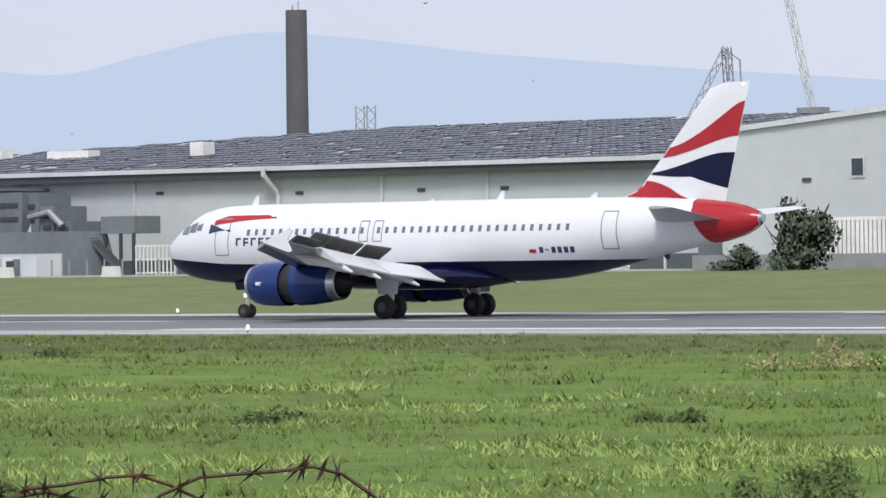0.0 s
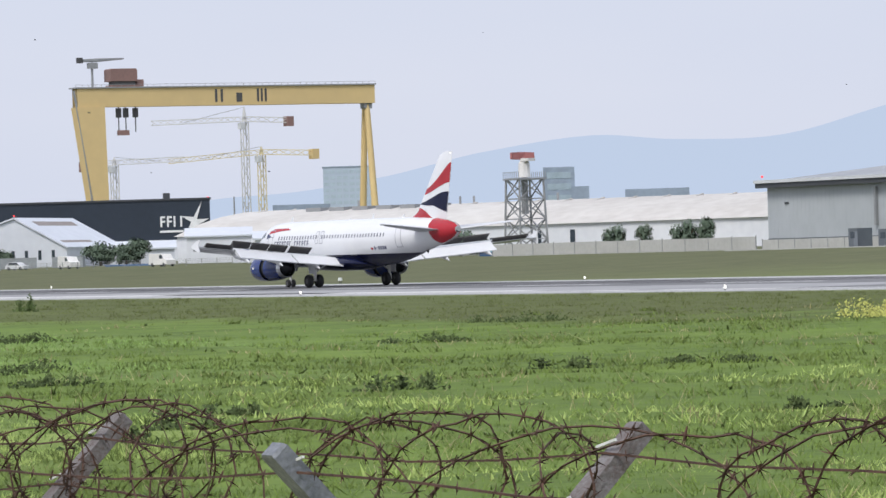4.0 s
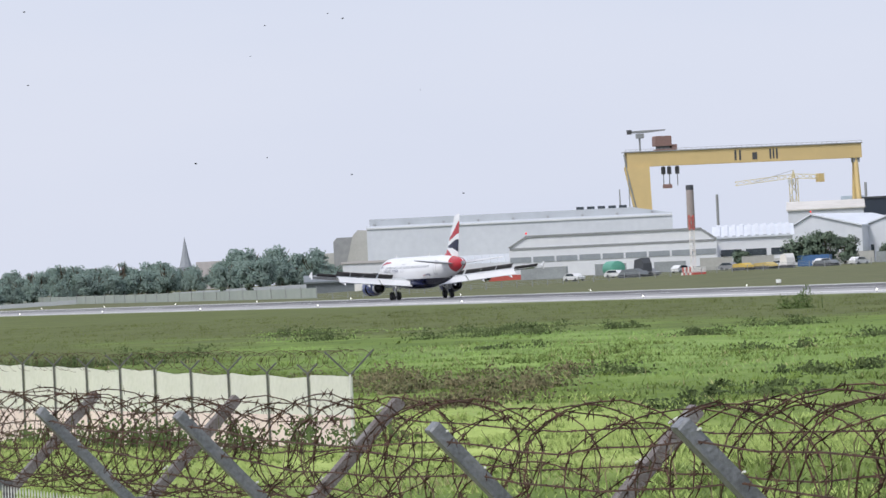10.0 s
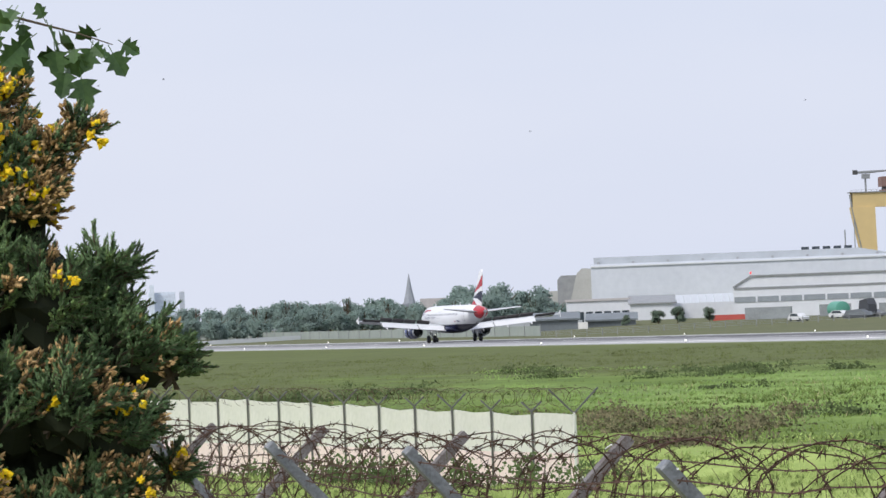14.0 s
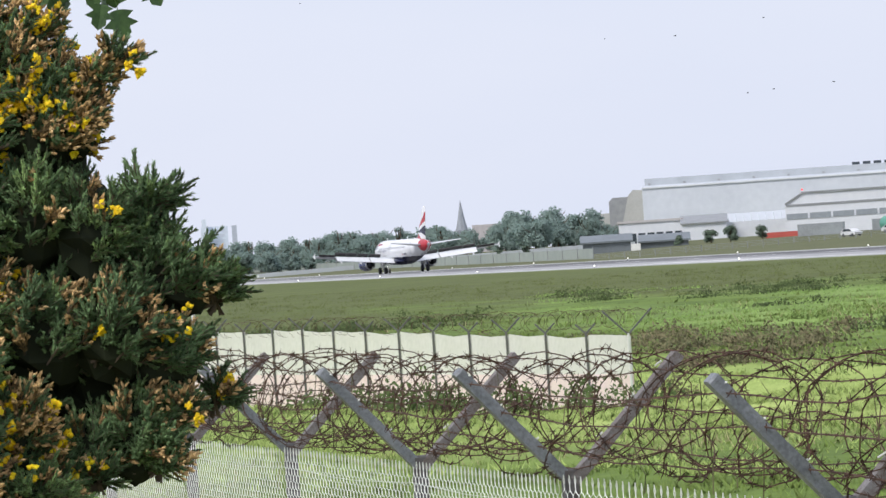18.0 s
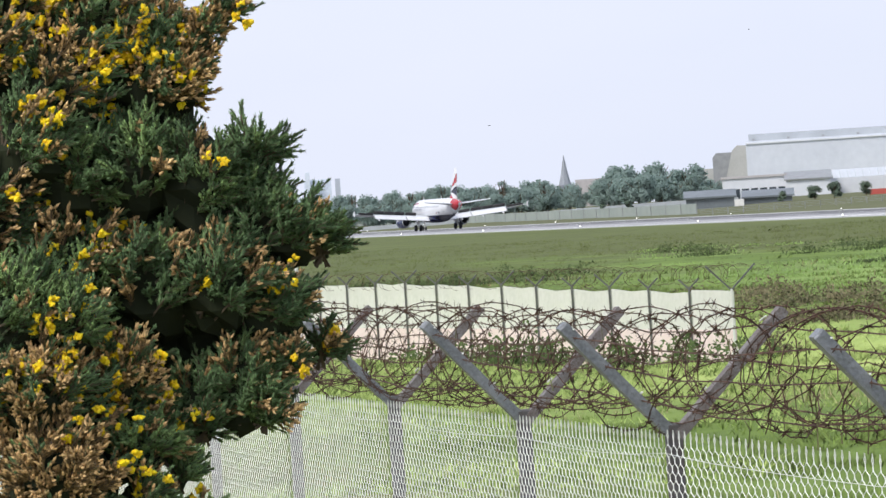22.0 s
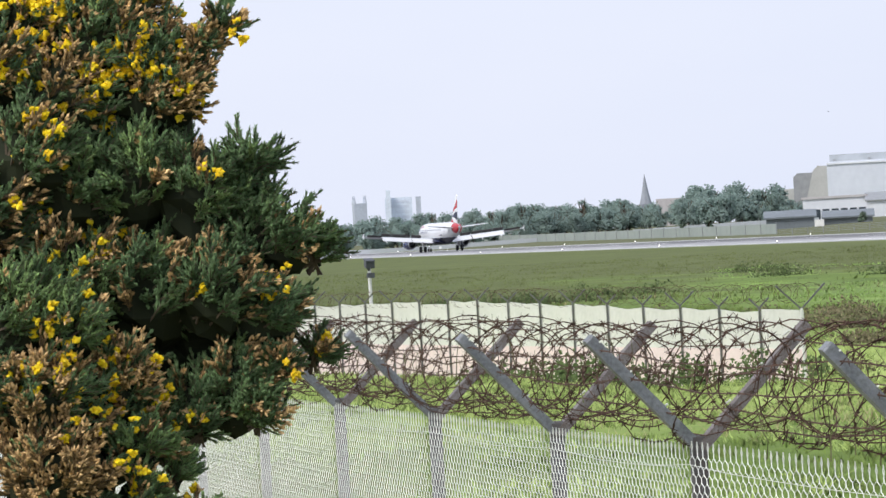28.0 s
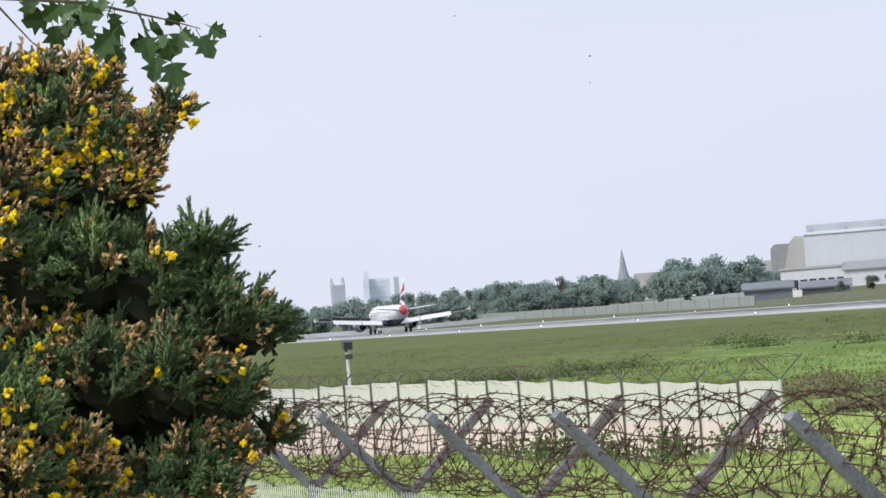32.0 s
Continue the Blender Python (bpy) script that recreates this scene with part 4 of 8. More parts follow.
for x in (32, 62, 66, 90):
    part("flue", Shape().tube([(x, 30, zt - 2), (x, 30, zt + 1.6)], 0.3, 6), M_STEEL, lh)
# sheds and yard before it
sh, w, zt2, ev = slabs("white_shed", "white sheet-metal shed with a low gable", 60.76, 59.76, 800, 800, 0.46, 0.8, M_WHITECLAD, 18, M_ROOF_W, shed=1.6)
part("door", Shape().box(w - 2.4, w - 0.4, -0.15, -0.006, 0.8, 4.4), M_NAVY, sh, "dark blue door")
sh, w, zt2, ev = slabs("white_shed", "white sheet-metal shed with a dark doorway", 59.70, 58.74, 790, 790, 0.38, 0.8, M_WHITECLAD, 18, M_ROOF_W, shed=1.4)
part("door", Shape().box(w * 0.25, w * 0.25 + 1.0, -0.15, -0.006, 2.5, 5.5), M_FASCIA, sh, "dark doorway")
slabs("flat_shed", "low white flat-roofed shed", 59.05, 57.3, 770, 770, 0.05, 0.6, M_WHITECLAD, 10, M_ROOF_W)
slabs("flat_shed", "low pale shed with a white roof edge", 58.3, 56.2, 760, 760, 0.0, 0.6, M_CONC, 10, M_ROOF_W)
slabs("grey_shed", "pale grey gabled shed", 61.95, 60.95, 860, 860, 0.28, 0.6, M_CLAD_L, 16, M_ROOF_W, shed=1.5)
slabs("blue_shed", "blue sheeted shed with a pale blue roof", 56.2, 55.0, 640, 640, -0.03, 0.8, M_BLUESHED, 9, M_CYANROOF)
slabs("blue_shed", "small dark blue shed", 55.0, 53.9, 645, 645, 0.02, 0.8, M_BLUESHED, 9, M_CYANROOF)
slabs("container", "blue shipping container in the yard", 59.55, 58.95, 730, 730, -0.03, 0.9, M_BLUESHED, 3, category="container")
slabs("container", "white shipping container in the yard", 60.05, 59.55, 730, 730, -0.05, 0.9, M_WHITECLAD, 3, category="container")
slabs("container", "dark blue long container in the yard", 62.04, 61.3, 740, 740, -0.05, 0.9, M_BLUESHED, 3, category="container")
slabs("container", "maroon rounded container in the yard", 57.5, 56.95, 690, 690, 0.0, 0.9, M_MAROON, 3.5, category="container")
slabs("container", "dark brown container under a canopy", 58.2, 57.5, 692, 692, -0.02, 0.9, material("dark_brown", (0.08, 0.05, 0.045), 0.7, scale=0.4), 3.5, category="container")
slabs("grey_kiosk", "grey switch kiosk at the yard fence", 54.5, 54.1, 640, 640, -0.02, 0.9, M_CLAD, 4)


def van(label, b, far, mat, turn=0.0):
    x, y = polar(b, far)
    top = thing("van", label, "van", Matrix.Translation((x, y, ground_z(x, y))) @ Matrix.Rotation(radians(turn), 4, "Z"))
    prof = [(-2.7, 0.35), (2.7, 0.35), (2.75, 1.1), (1.9, 1.3), (1.3, 2.1), (-2.6, 2.2)]
    part("body", Shape().prism(prof, "y", -0.95, 0.95), mat, top)
    part("window", Shape().prism([(0.5, 1.35), (1.7, 1.35), (1.25, 1.95), (0.5, 1.95)], "y", -0.97, 0.97), M_GLASS, top)
    for wx in (-1.7, 1.8):
        for wy in (-0.85, 0.85):
            part("wheel", Shape().tube([(wx, wy - 0.12, 0.33), (wx, wy + 0.12, 0.33)], 0.33, 10), M_FASCIA, top)
    return top


van("white van parked at the edge of the yard", 62.6, 640, M_WHITESTEEL)
van("white van parked at the edge of the yard", 61.15, 615, M_WHITESTEEL, 8)
van("white van parked by the perimeter", 59.3, 640, M_WHITESTEEL, 3)

# radar tower: steel legs, a red and white sail on a turntable
rx_, ry_ = polar(55.47, 620)
tower = thing("radar_tower", "grey lattice radar tower with a red and white antenna", "radar tower", Matrix.Translation((rx_, ry_, 0)))
zp = height(1.1, 620)
for sx in (-1, 1):
    for sy in (-1, 1):
        part("leg", Shape().tube([(sx * 2.7, sy * 2.7, 1), (sx * 2.3, sy * 2.3, zp)], 0.2, 5), M_STEEL, tower)
s = Shape()
for f in range(4):
    z0, z1 = 1 + (zp - 1) * f / 4, 1 + (zp - 1) * (f + 1) / 4
    w0, w1 = 2.7 - 0.4 * f / 4, 2.7 - 0.4 * (f + 1) / 4
    for a, b, c, d in ((-1, -1, 1, -1), (1, -1, 1, 1), (1, 1, -1, 1), (-1, 1, -1, -1)):
        s.tube([(a * w0, b * w0, z0), (c * w1, d * w1, z1)], 0.12, 4)
        s.tube([(c * w0, d * w0, z0), (a * w1, b * w1, z1)], 0.12, 4)
        s.tube([(a * w1, b * w1, z1), (c * w1, d * w1, z1)], 0.12, 4)
part("bracing", s, M_STEEL, tower)
part("platform", Shape().box(-2.7, 2.7, -2.7, 2.7, zp - 0.25, zp), M_STEEL, tower)
s = Shape()
for k in range(9):
    for q in (-2.6, 2.6):
        s.box(-2.7 + k * 0.66, -2.62 + k * 0.66, q - 0.04, q + 0.04, zp, zp + 1.1)
s.box(-2.7, 2.7, -2.64, -2.56, zp + 1.05, zp + 1.13)
part("railing", s, M_STEEL, tower)
part("column", Shape().tube([(0, 0, zp - 6), (0, 0, zp + 1.6)], [0.6, 0.6], 10), M_STEEL, tower)
part("pedestal", Shape().tube([(0, 0, zp + 0.2), (0, 0, zp + 2.6), (0, 0, zp + 3.2)], [1.1, 0.95, 0.5], 10), M_WHITESTEEL, tower, "white turntable pedestal")
ANTENNA = new("antenna")
ANTENNA.parent = tower
tagged(ANTENNA, "turning red antenna sail")
sail = Shape()
prof = [(-2.75, 0.05), (-2.7, 1.1), (0, 1.2), (2.7, 1.1), (2.75, 0.05), (2.2, -0.05), (0, -0.1), (-2.2, -0.05)]
sail.rings([[(u, 0.9 * (1 - (u / 3.1) ** 2) * -0.8 - d, v + 3.3) for u, v in prof] for d in (0, 0.35)])
# red dulled and lightened in the colour for the haze before the sail
part("sail", sail, material("haze_red_sail", (0.46, 0.17, 0.16), 0.6, scale=0.4), ANTENNA)
part("feed", Shape().box(-0.9, 0.9, 0.1, 1.8, 2.9, 3.4), M_WHITESTEEL, ANTENNA)

# white factory with striped window bands, its glazed neighbour, and the huge shed behind
wf, w, zt, ev = slabs("striped_factory", "white factory with long grey window bands and a chamfered roof", 69.52, 66.28, 860, 860, 0.42, 0.8, M_WHITECLAD, 40)
part("roof", Shape().prism([(0, ev), (w, ev), (w - 3.6, ev + 2.4), (4.2, ev + 2.4)], "y", 0.02, 40), M_WHITECLAD, wf)
part("roof_edge", Shape().prism([(4.0, ev + 2.3), (w - 3.4, ev + 2.3), (w - 3.4, ev + 2.7), (4.0, ev + 2.7)], "y", -0.3, 40.2), M_STEEL, wf, "grey roof edge")
s = Shape()
for a, b in (((0, ev), (4.2, ev + 2.5)), ((w - 3.6, ev + 2.5), (w, ev))):
    s.tube([(a[0], -0.2, a[1]), (b[0], -0.2, b[1])], 0.22, 4)
part("chamfer_edge", s, M_STEEL, wf)
for z0, z1, m_ in ((ev - 0.6, ev - 0.1, M_STEEL), (ev - 3.6, ev - 2.3, M_GLASS)):
    n = 9 if m_ is M_GLASS else 1
    for k in range(n):
        # glass greyed in its base colour for the haze
        part("window" if m_ is M_GLASS else "trim", Shape().box(w * k / n + 0.25, w * (k + 1) / n - 0.25, -0.14, -0.005, z0, z1), material("hazed_window", (0.3, 0.33, 0.36), 0.3, scale=0.5) if m_ is M_GLASS else m_, wf)
part("ground_band", Shape().box(w * 0.6, w - 2, -0.14, -0.006, 1.2, 2.6), M_DOORGREY, wf, "dark loading bays")
lit("lamp", M_REDLAMP, 4.2, 0, ev + 3.2, 0.4, wf)
gl, w, zt, ev = slabs("glazed_hall", "pale hall with a ribbed translucent roof", 66.32, 65.1, 880, 880, 0.585, 0.8, M_WHITECLAD, 40, M_ROOF_W, shed=2.6)
for k in range(10):
    part("roof_strip", Shape().prism([(-0.6, ev + 0.3), (20, zt + 0.45), (20, zt + 0.7), (-0.6, ev + 0.55)], "x", 0.6 + k * 1.85, 1.5 + k * 1.85), M_CLAD_L, gl, "white translucent roof strip")
for k in range(3):
    part("window", Shape().box(1.5 + k * 6, 6.4 + k * 6, -0.12, -0.005, 4.6, 6.2), M_GLASS, gl)
part("brick_base", Shape().box(1, w - 1, -0.2, -0.006, 0.6, 3.6), M_CONC, gl, "dull concrete lower wall")
big, w, zt, ev = slabs("great_shed", "enormous pale grey curved shed", 71.72, 66.95, 1160, 1160, 0.86, 0.5, M_ROOF_W, 90)
part("upper", Shape().prism([(0.8, zt), (w, zt), (w - 12, zt + 2.2), (0.8, zt + 2.2)], "y", 6, 90), M_CLAD_D, big)
part("gutter_band", Shape().box(0, w, -0.4, -0.01, zt - 1.0, zt - 0.5), M_WHITECLAD, big, "white gutter band")
for k in range(9):
    part("roof_fin", Shape().box(2 + k * 11.0, 2.7 + k * 11.0, 3, 8, zt - 0.4, zt + 0.7), M_STEEL, big)
for k in range(5):
    part("rooflight", Shape().box(w - 30 + k * 3.4, w - 27.6 + k * 3.4, 8, 12, zt + 2.2, zt + 3.1), M_GLASS, big)
end_ = Shape().prism([(-9.0, 0.5), (0, 0.5), (0, zt - 1.2), (-3.0, zt - 1.0), (-4.6, zt - 2.6)], "y", 4, 40)
part("curved_end", end_, M_CONC, big, "weathered curved end bay")
part("end_block", Shape().prism([(-11.2, 0.5), (-5, 0.5), (-5, zt - 3.0), (-10.0, zt - 3.0), (-11.2, zt - 4.4)], "y", 12, 36), M_STEEL, big)
slabs("sawtooth_shed", "white sheds with zigzag roof lights before the great shed", 70.45, 69.5, 1020, 1020, 0.21, 0.5, M_WHITECLAD, 20)
sw, w, zt, ev = slabs("sawtooth_shed", "long low pale shed with a grey roof", 71.13, 70.45, 1010, 1010, 0.33, 0.5, M_WHITECLAD, 20, M_STEEL, shed=2.0)
slabs("low_works", "low white works with a dull red roof edge", 72.12, 71.13, 1015, 1015, 0.29, 0.5, M_WHITECLAD, 18, M_BRICK, floors=1, cols=7)
for k in range(8):
    px, py = polar(70.43 - k * 0.118, 1012)
    t_ = thing("saw_roof", "white sawtooth rooflight", "roof", Matrix.Translation((px, py, height(0.205, 1012))), "sawtooth rooflights")
    part("pitch", Shape().prism([(0, 0), (2.05, 0), (0.9, 2.3)], "y", 0, 12), M_ROOF_W, t_)

# gabled works sheds, turned so that their roofs run off to the right
M_RUSTROOF = material("brown_roof_patch", (0.33, 0.29, 0.27), 0.8, scale=0.15, colour2=(0.25, 0.22, 0.21))
for b0, b1, e0, e1, e2, mid, label in ((65.32, 64.02, 0.417, 0.712, 0.51, 0.40, "pale grey gabled works shed with a red lamp"), (64.0, 62.62, 0.51, 0.704, 0.232, 0.42, "pale grey gabled works shed with a weathered roof patch")):
    (x0, y0), (x1, y1) = polar(b0, 932), polar(b1, 927)
    w = math.hypot(x1 - x0, y1 - y0)
    t_ = thing("works_shed", label, "shed", Matrix.Translation((x0, y0, 0)) @ Matrix.Rotation(math.atan2(y1 - y0, x1 - x0), 4, "Z"), "works sheds")
    zl, zt, zr = (height(e, 930) for e in (e0, e1, e2))
    part("wall", Shape().prism([(0, 0.6), (w, 0.6), (w, zr - 0.1), (w * mid, zt - 0.1), (0, zl - 0.1)], "y", 0, 58), M_CLAD_L, t_)
    part("roof", Shape().prism([(-0.3, zl - 0.1), (w * mid, zt), (w + 0.3, zr - 0.1), (w + 0.3, zr + 0.3), (w * mid, zt + 0.4), (-0.3, zl + 0.3)], "y", -0.6, 58.5), M_ROOF_W, t_)
    lit("lamp", M_REDLAMP, w * mid, 0, zt + 0.8, 0.4, t_)
    if e2 < 0.3:
        def on_roof(x, y, up):
            return (x, y, zt + 0.4 + (zr - zt) * (x - w * mid) / (w - w * mid) + up)
        s = Shape()
        q = [on_roof(w * 0.88, 4, 0.06), on_roof(w * 0.995, 4, 0.06), on_roof(w * 0.995, 34, 0.06), on_roof(w * 0.88, 34, 0.06)]
        s.add(q + [(x, y, z - 0.2) for x, y, z in q], [(0, 1, 2, 3), (7, 6, 5, 4), (0, 4, 5, 1), (1, 5, 6, 2), (2, 6, 7, 3), (3, 7, 4, 0)])
        part("roof_patch", s, M_RUSTROOF, t_, "weathered brown roof sheets")
        q = [on_roof(w * 0.5, 10, 0.06), on_roof(w * 0.58, 10, 0.06), on_roof(w * 0.58, 50, 0.06), on_roof(w * 0.5, 50, 0.06)]
        part("roof_vent", Shape().add(q + [(x, y, z - 0.2) for x, y, z in q], [(0, 1, 2, 3), (7, 6, 5, 4), (0, 4, 5, 1), (1, 5, 6, 2), (2, 6, 7, 3), (3, 7, 4, 0)]), M_RUSTROOF, t_)
    for k in range(6):
        x = w * (0.08 + 0.15 * k)
        part("window", Shape().box(x, x + 0.8, -0.12, -0.005, 3.6, 6.0), M_GLASS, t_, "tall narrow window")
    part("door", Shape().box(w * 0.3, w * 0.3 + 3, -0.16, -0.125, 0.8, 3.4), M_DOORGREY, t_, "grey roller door")
slabs("far_hall", "pale hall rising behind the works", 65.15, 63.98, 1080, 1080, 0.92, 0.6, M_CLAD_L, 40, shed=2.4)

# chimneys and masts
def stack(label, b, far, e_top, r, mat, cap=None):
    x, y = polar(b, far)
    t_ = thing("chimney", label, "chimney", Matrix.Translation((x, y, 0)))
    zt = height(e_top, far)
    part("shaft", Shape().tube([(0, 0, 0.5), (0, 0, zt)], [r * 1.12, r], 14), mat, t_, smooth=True)
    if cap:
        part("cap", Shape().tube([(0, 0, zt), (0, 0, zt + (zt * 0.06))], r * 1.03, 14), cap, t_, "sooty top")
    return t_, zt


ch, zt = stack("tall dark square chimney behind the hangar", 28.31, 560, 3.92, 1.65, M_CHIMNEY)
part("antenna", Shape().tube([(0.4, 0, zt), (0.4, 0, zt + 1.4)], 0.08, 4), M_STEEL, ch)
part("antenna", Shape().tube([(-0.7, 0, zt), (-0.7, 0, zt + 0.8)], 0.1, 4), M_STEEL, ch)
stack("brown factory chimney with a black top", 66.66, 1200, 1.19, 1.25, M_STACK, M_FASCIA)
stack("thin pale flue above the works", 66.24, 1500, 1.10, 0.55, M_STEEL)
stack("thin flue beside the crane leg", 63.93, 1900, 1.18, 0.7, M_STEEL)
for b, far, e0, e1, w in ((27.25, 500, 0.5, 2.42, 1.9),):
    x, y = polar(b, far)
    t_ = thing("lattice_mast", "thin square lattice mast behind the hangar", "mast", Matrix.Translation((x, y, 0)))
    part("frame", lattice(Shape(), (0, 0, 1), (0, 0, height(e1, far)), w, 1.3, 0.09), M_STEEL, t_)
for b, e1, far in ((67.6, 1.4, 2100), (67.75, 1.25, 1500), (60.0, 0.95, 1300)):
    x, y = polar(b, far)
    t_ = thing("pole_mast", "thin grey mast above the roofs", "mast", Matrix.Translation((x, y, 0)))
    part("pole", Shape().tube([(0, 0, 0.5), (0, 0, height(e1, far))], [0.5, 0.25], 5), M_STEEL, t_)

# red and white aerial mast with its hut
x, y = polar(66.66, 640)
t_ = thing("striped_mast", "red and white banded aerial mast on a chequered hut", "mast", Matrix.Translation((x, y, 0)))
zt = height(0.80, 640)
for k in range(7):
    z0, z1 = 2.5 + (zt - 2.5) * k / 7, 2.5 + (zt - 2.5) * (k + 1) / 7
    part("mast_band", lattice(Shape(), (0, 0, z0), (0, 0, z1), 0.7, 0.7, 0.07), M_WHITESTEEL if k < 5 else M_REDSTEEL, t_)
for k in range(6):
    part("hut_panel", Shape().box(-3 + k, -2 + k, -1.2, 1.2, 0.8, 1.7), M_REDSTEEL if k % 2 else M_WHITESTEEL, t_)
    part("hut_panel", Shape().box(-2.5 + k * 0.9, -1.6 + k * 0.9, -1.2, 1.2, 1.7, 2.6), M_WHITESTEEL if k % 2 else M_REDSTEEL, t_)

# jib cranes behind the hangar at the start
x, y = polar(21.6, 420)
t_ = thing("jib_crane", "thin steel jib crane behind the hangar", "crane", Matrix.Translation((x, y, 0)))
def loc(b, e, far=420):
    px, py = polar(b, far)
    return (px - x, py - y, height(e, far))
part("boom", lattice(Shape(), loc(22.25, 2.05), loc(21.62, 3.25), 0.7, 1.6, 0.09), M_STEEL, t_)
part("mast", lattice(Shape(), loc(21.5, 1.0), loc(21.62, 3.25), 0.8, 1.6, 0.09), M_STEEL, t_)
part("strut", Shape().tube([loc(21.62, 3.2), loc(21.41, 3.05), loc(21.38, 2.2)], 0.1, 4), M_STEEL, t_)
x, y = polar(20.3, 900)
t_ = thing("jib_crane", "pale lattice crawler crane in the haze", "crane", Matrix.Translation((x, y, 0)))
part("boom", lattice(Shape(), loc(20.25, 2.1, 900), loc(20.7, 4.3, 900), 1.4, 2.4, 0.12), M_LATTICE, t_)
part("cab", Shape().box(-3, 4, -2, 2, height(2.1, 900) - 1, height(2.1, 900) + 3), M_STEEL, t_)
part("tower", lattice(Shape(), (0, 0, 1), (0, 0, height(2.1, 900)), 3, 4, 0.2), M_LATTICE, t_)
x, y = polar(37.58, 480)
t_ = thing("roof_cowl", "small dark cowl flue above the hangar ridge", "flue", Matrix.Translation((x, y, 0)))
part("stem", Shape().tube([(0, 0, 1.0), (0, 0, height(1.9, 480))], 0.3, 6), M_STEEL, t_)
part("cowl", Shape().tube([(0, 0, height(1.86, 480)), (0, 0, height(1.98, 480))], 0.6, 8), M_STEEL, t_)

# town colours paled towards the sky, so the haze sits in the base colours
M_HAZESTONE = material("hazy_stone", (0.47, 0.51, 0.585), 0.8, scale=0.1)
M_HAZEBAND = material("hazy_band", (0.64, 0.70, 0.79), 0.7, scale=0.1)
M_HAZEBLOCK = material("hazy_town_block", (0.70, 0.77, 0.86), 0.7, scale=0.05)
# town: spire, church tower, hospital block
x, y = polar(74.56, 2500)
t_ = thing("church_spire", "slender grey stone church spire above the trees", "church", Matrix.Translation((x, y, 0)))
zt, zb = height(0.83, 2500), height(0.34, 2500)
part("spire", Shape().tube([(0, 0, zb), (0, 0, zb + (zt - zb) * 0.4), (0, 0, zt)], [4.5, 2.4, 0.1], 8), M_STONE, t_)
part("belfry", Shape().box(-4, 4, -4, 4, 0.5, zb + 1), M_STONE, t_)
x, y = polar(79.02, 2900)
t_ = thing("church_tower", "square stone church tower with corner pinnacles", "church", Matrix.Translation((x, y, 0)))
zt = height(0.62, 2900)
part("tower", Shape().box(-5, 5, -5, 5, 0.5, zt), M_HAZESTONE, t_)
for sx in (-4.4, 0, 4.4):
    for sy in (-4.4, 4.4):
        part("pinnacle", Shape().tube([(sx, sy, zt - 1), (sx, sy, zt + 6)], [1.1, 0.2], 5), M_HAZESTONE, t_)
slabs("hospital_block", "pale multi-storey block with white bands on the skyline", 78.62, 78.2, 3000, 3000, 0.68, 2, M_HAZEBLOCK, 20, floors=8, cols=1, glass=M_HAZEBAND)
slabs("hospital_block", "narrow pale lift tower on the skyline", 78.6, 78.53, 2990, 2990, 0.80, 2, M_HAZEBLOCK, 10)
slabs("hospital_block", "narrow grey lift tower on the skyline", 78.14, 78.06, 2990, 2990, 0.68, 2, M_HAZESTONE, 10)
slabs("brick_block", "long low red-brick block among the trees", 74.4, 73.75, 2000, 2000, 0.43, 2, M_BRICK, 30)
slabs("low_block", "long low pale block behind the trees", 72.6, 72.1, 1400, 1400, 0.47, 2, M_CONC, 30)
# low sheds beside the far end of the field
slabs("low_shed", "low weathered grey shed with a pitched roof", 72.7, 71.95, 760, 760, 0.11, 0.6, M_SLATE, 14, M_SLATE, shed=1.2)
slabs("low_shed", "low weathered grey shed with open bays", 71.8, 71.05, 770, 770, 0.07, 0.6, M_SLATE, 14, M_SLATE, shed=1.2)
slabs("white_trailer", "white trailer parked between the sheds", 71.95, 71.8, 755, 755, -0.03, 0.6, M_WHITESTEEL, 3)
slabs("container", "long red container at the works fence", 69.85, 69.3, 760, 760, 0.0, 0.9, M_REDSTEEL, 3, category="container")
slabs("container", "pale container at the works fence", 69.25, 68.9, 760, 760, 0.0, 0.9, M_CONC, 3, category="container")
for b, lab, m_ in ((67.9, "green cylindrical tank", M_GREEN),):
    x, y = polar(b, 690)
    t_ = thing("tank", lab + " lying beside the works", "tank", Matrix.Translation((x, y, ground_z(x, y))))
    part("barrel", Shape().tube([(-2.6, 0, 1.5), (-2.4, 0, 1.5), (2.4, 0, 1.5), (2.6, 0, 1.5)], [0.9, 1.45, 1.45, 0.9], 14), m_, t_, smooth=True)
for b, w_, h_, m_, lab in ((67.45, 3.0, 3.4, M_FASCIA, "dark tall machine standing in the yard"), (67.6, 6, 1.6, M_DOORGREY, "dark low plant standing in the yard"), (65.9, 4, 1.3, material("digger_yellow", (0.6, 0.42, 0.08), 0.6, scale=0.5), "yellow excavator parked in the yard"), (65.55, 5, 1.2, material("digger_yellow_b", (0.55, 0.42, 0.14), 0.6, scale=0.5), "yellow plant parked in the yard"), (65.2, 2, 2.6, M_WHITESTEEL, "white cabin beside the plant"), (64.6, 5, 1.1, M_DOORGREY, "dark pickup in the yard")):
    x, y = polar(b, 660)
    t_ = thing("yard_plant", lab, "machine", Matrix.Translation((x, y, ground_z(x, y))) @ Matrix.Rotation(radians(20), 4, "Z"))
    part("body", Shape().prism([(-w_ / 2, 0.5), (w_ / 2, 0.5), (w_ / 2 * 0.9, h_ * 0.7), (w_ / 4, h_), (-w_ / 2 * 0.7, h_ * 0.9)], "y", -1, 1), m_, t_)
    part("track", Shape().box(-w_ / 2.2, w_ / 2.2, -1.1, 1.1, 0.0, 0.55), M_FASCIA, t_)


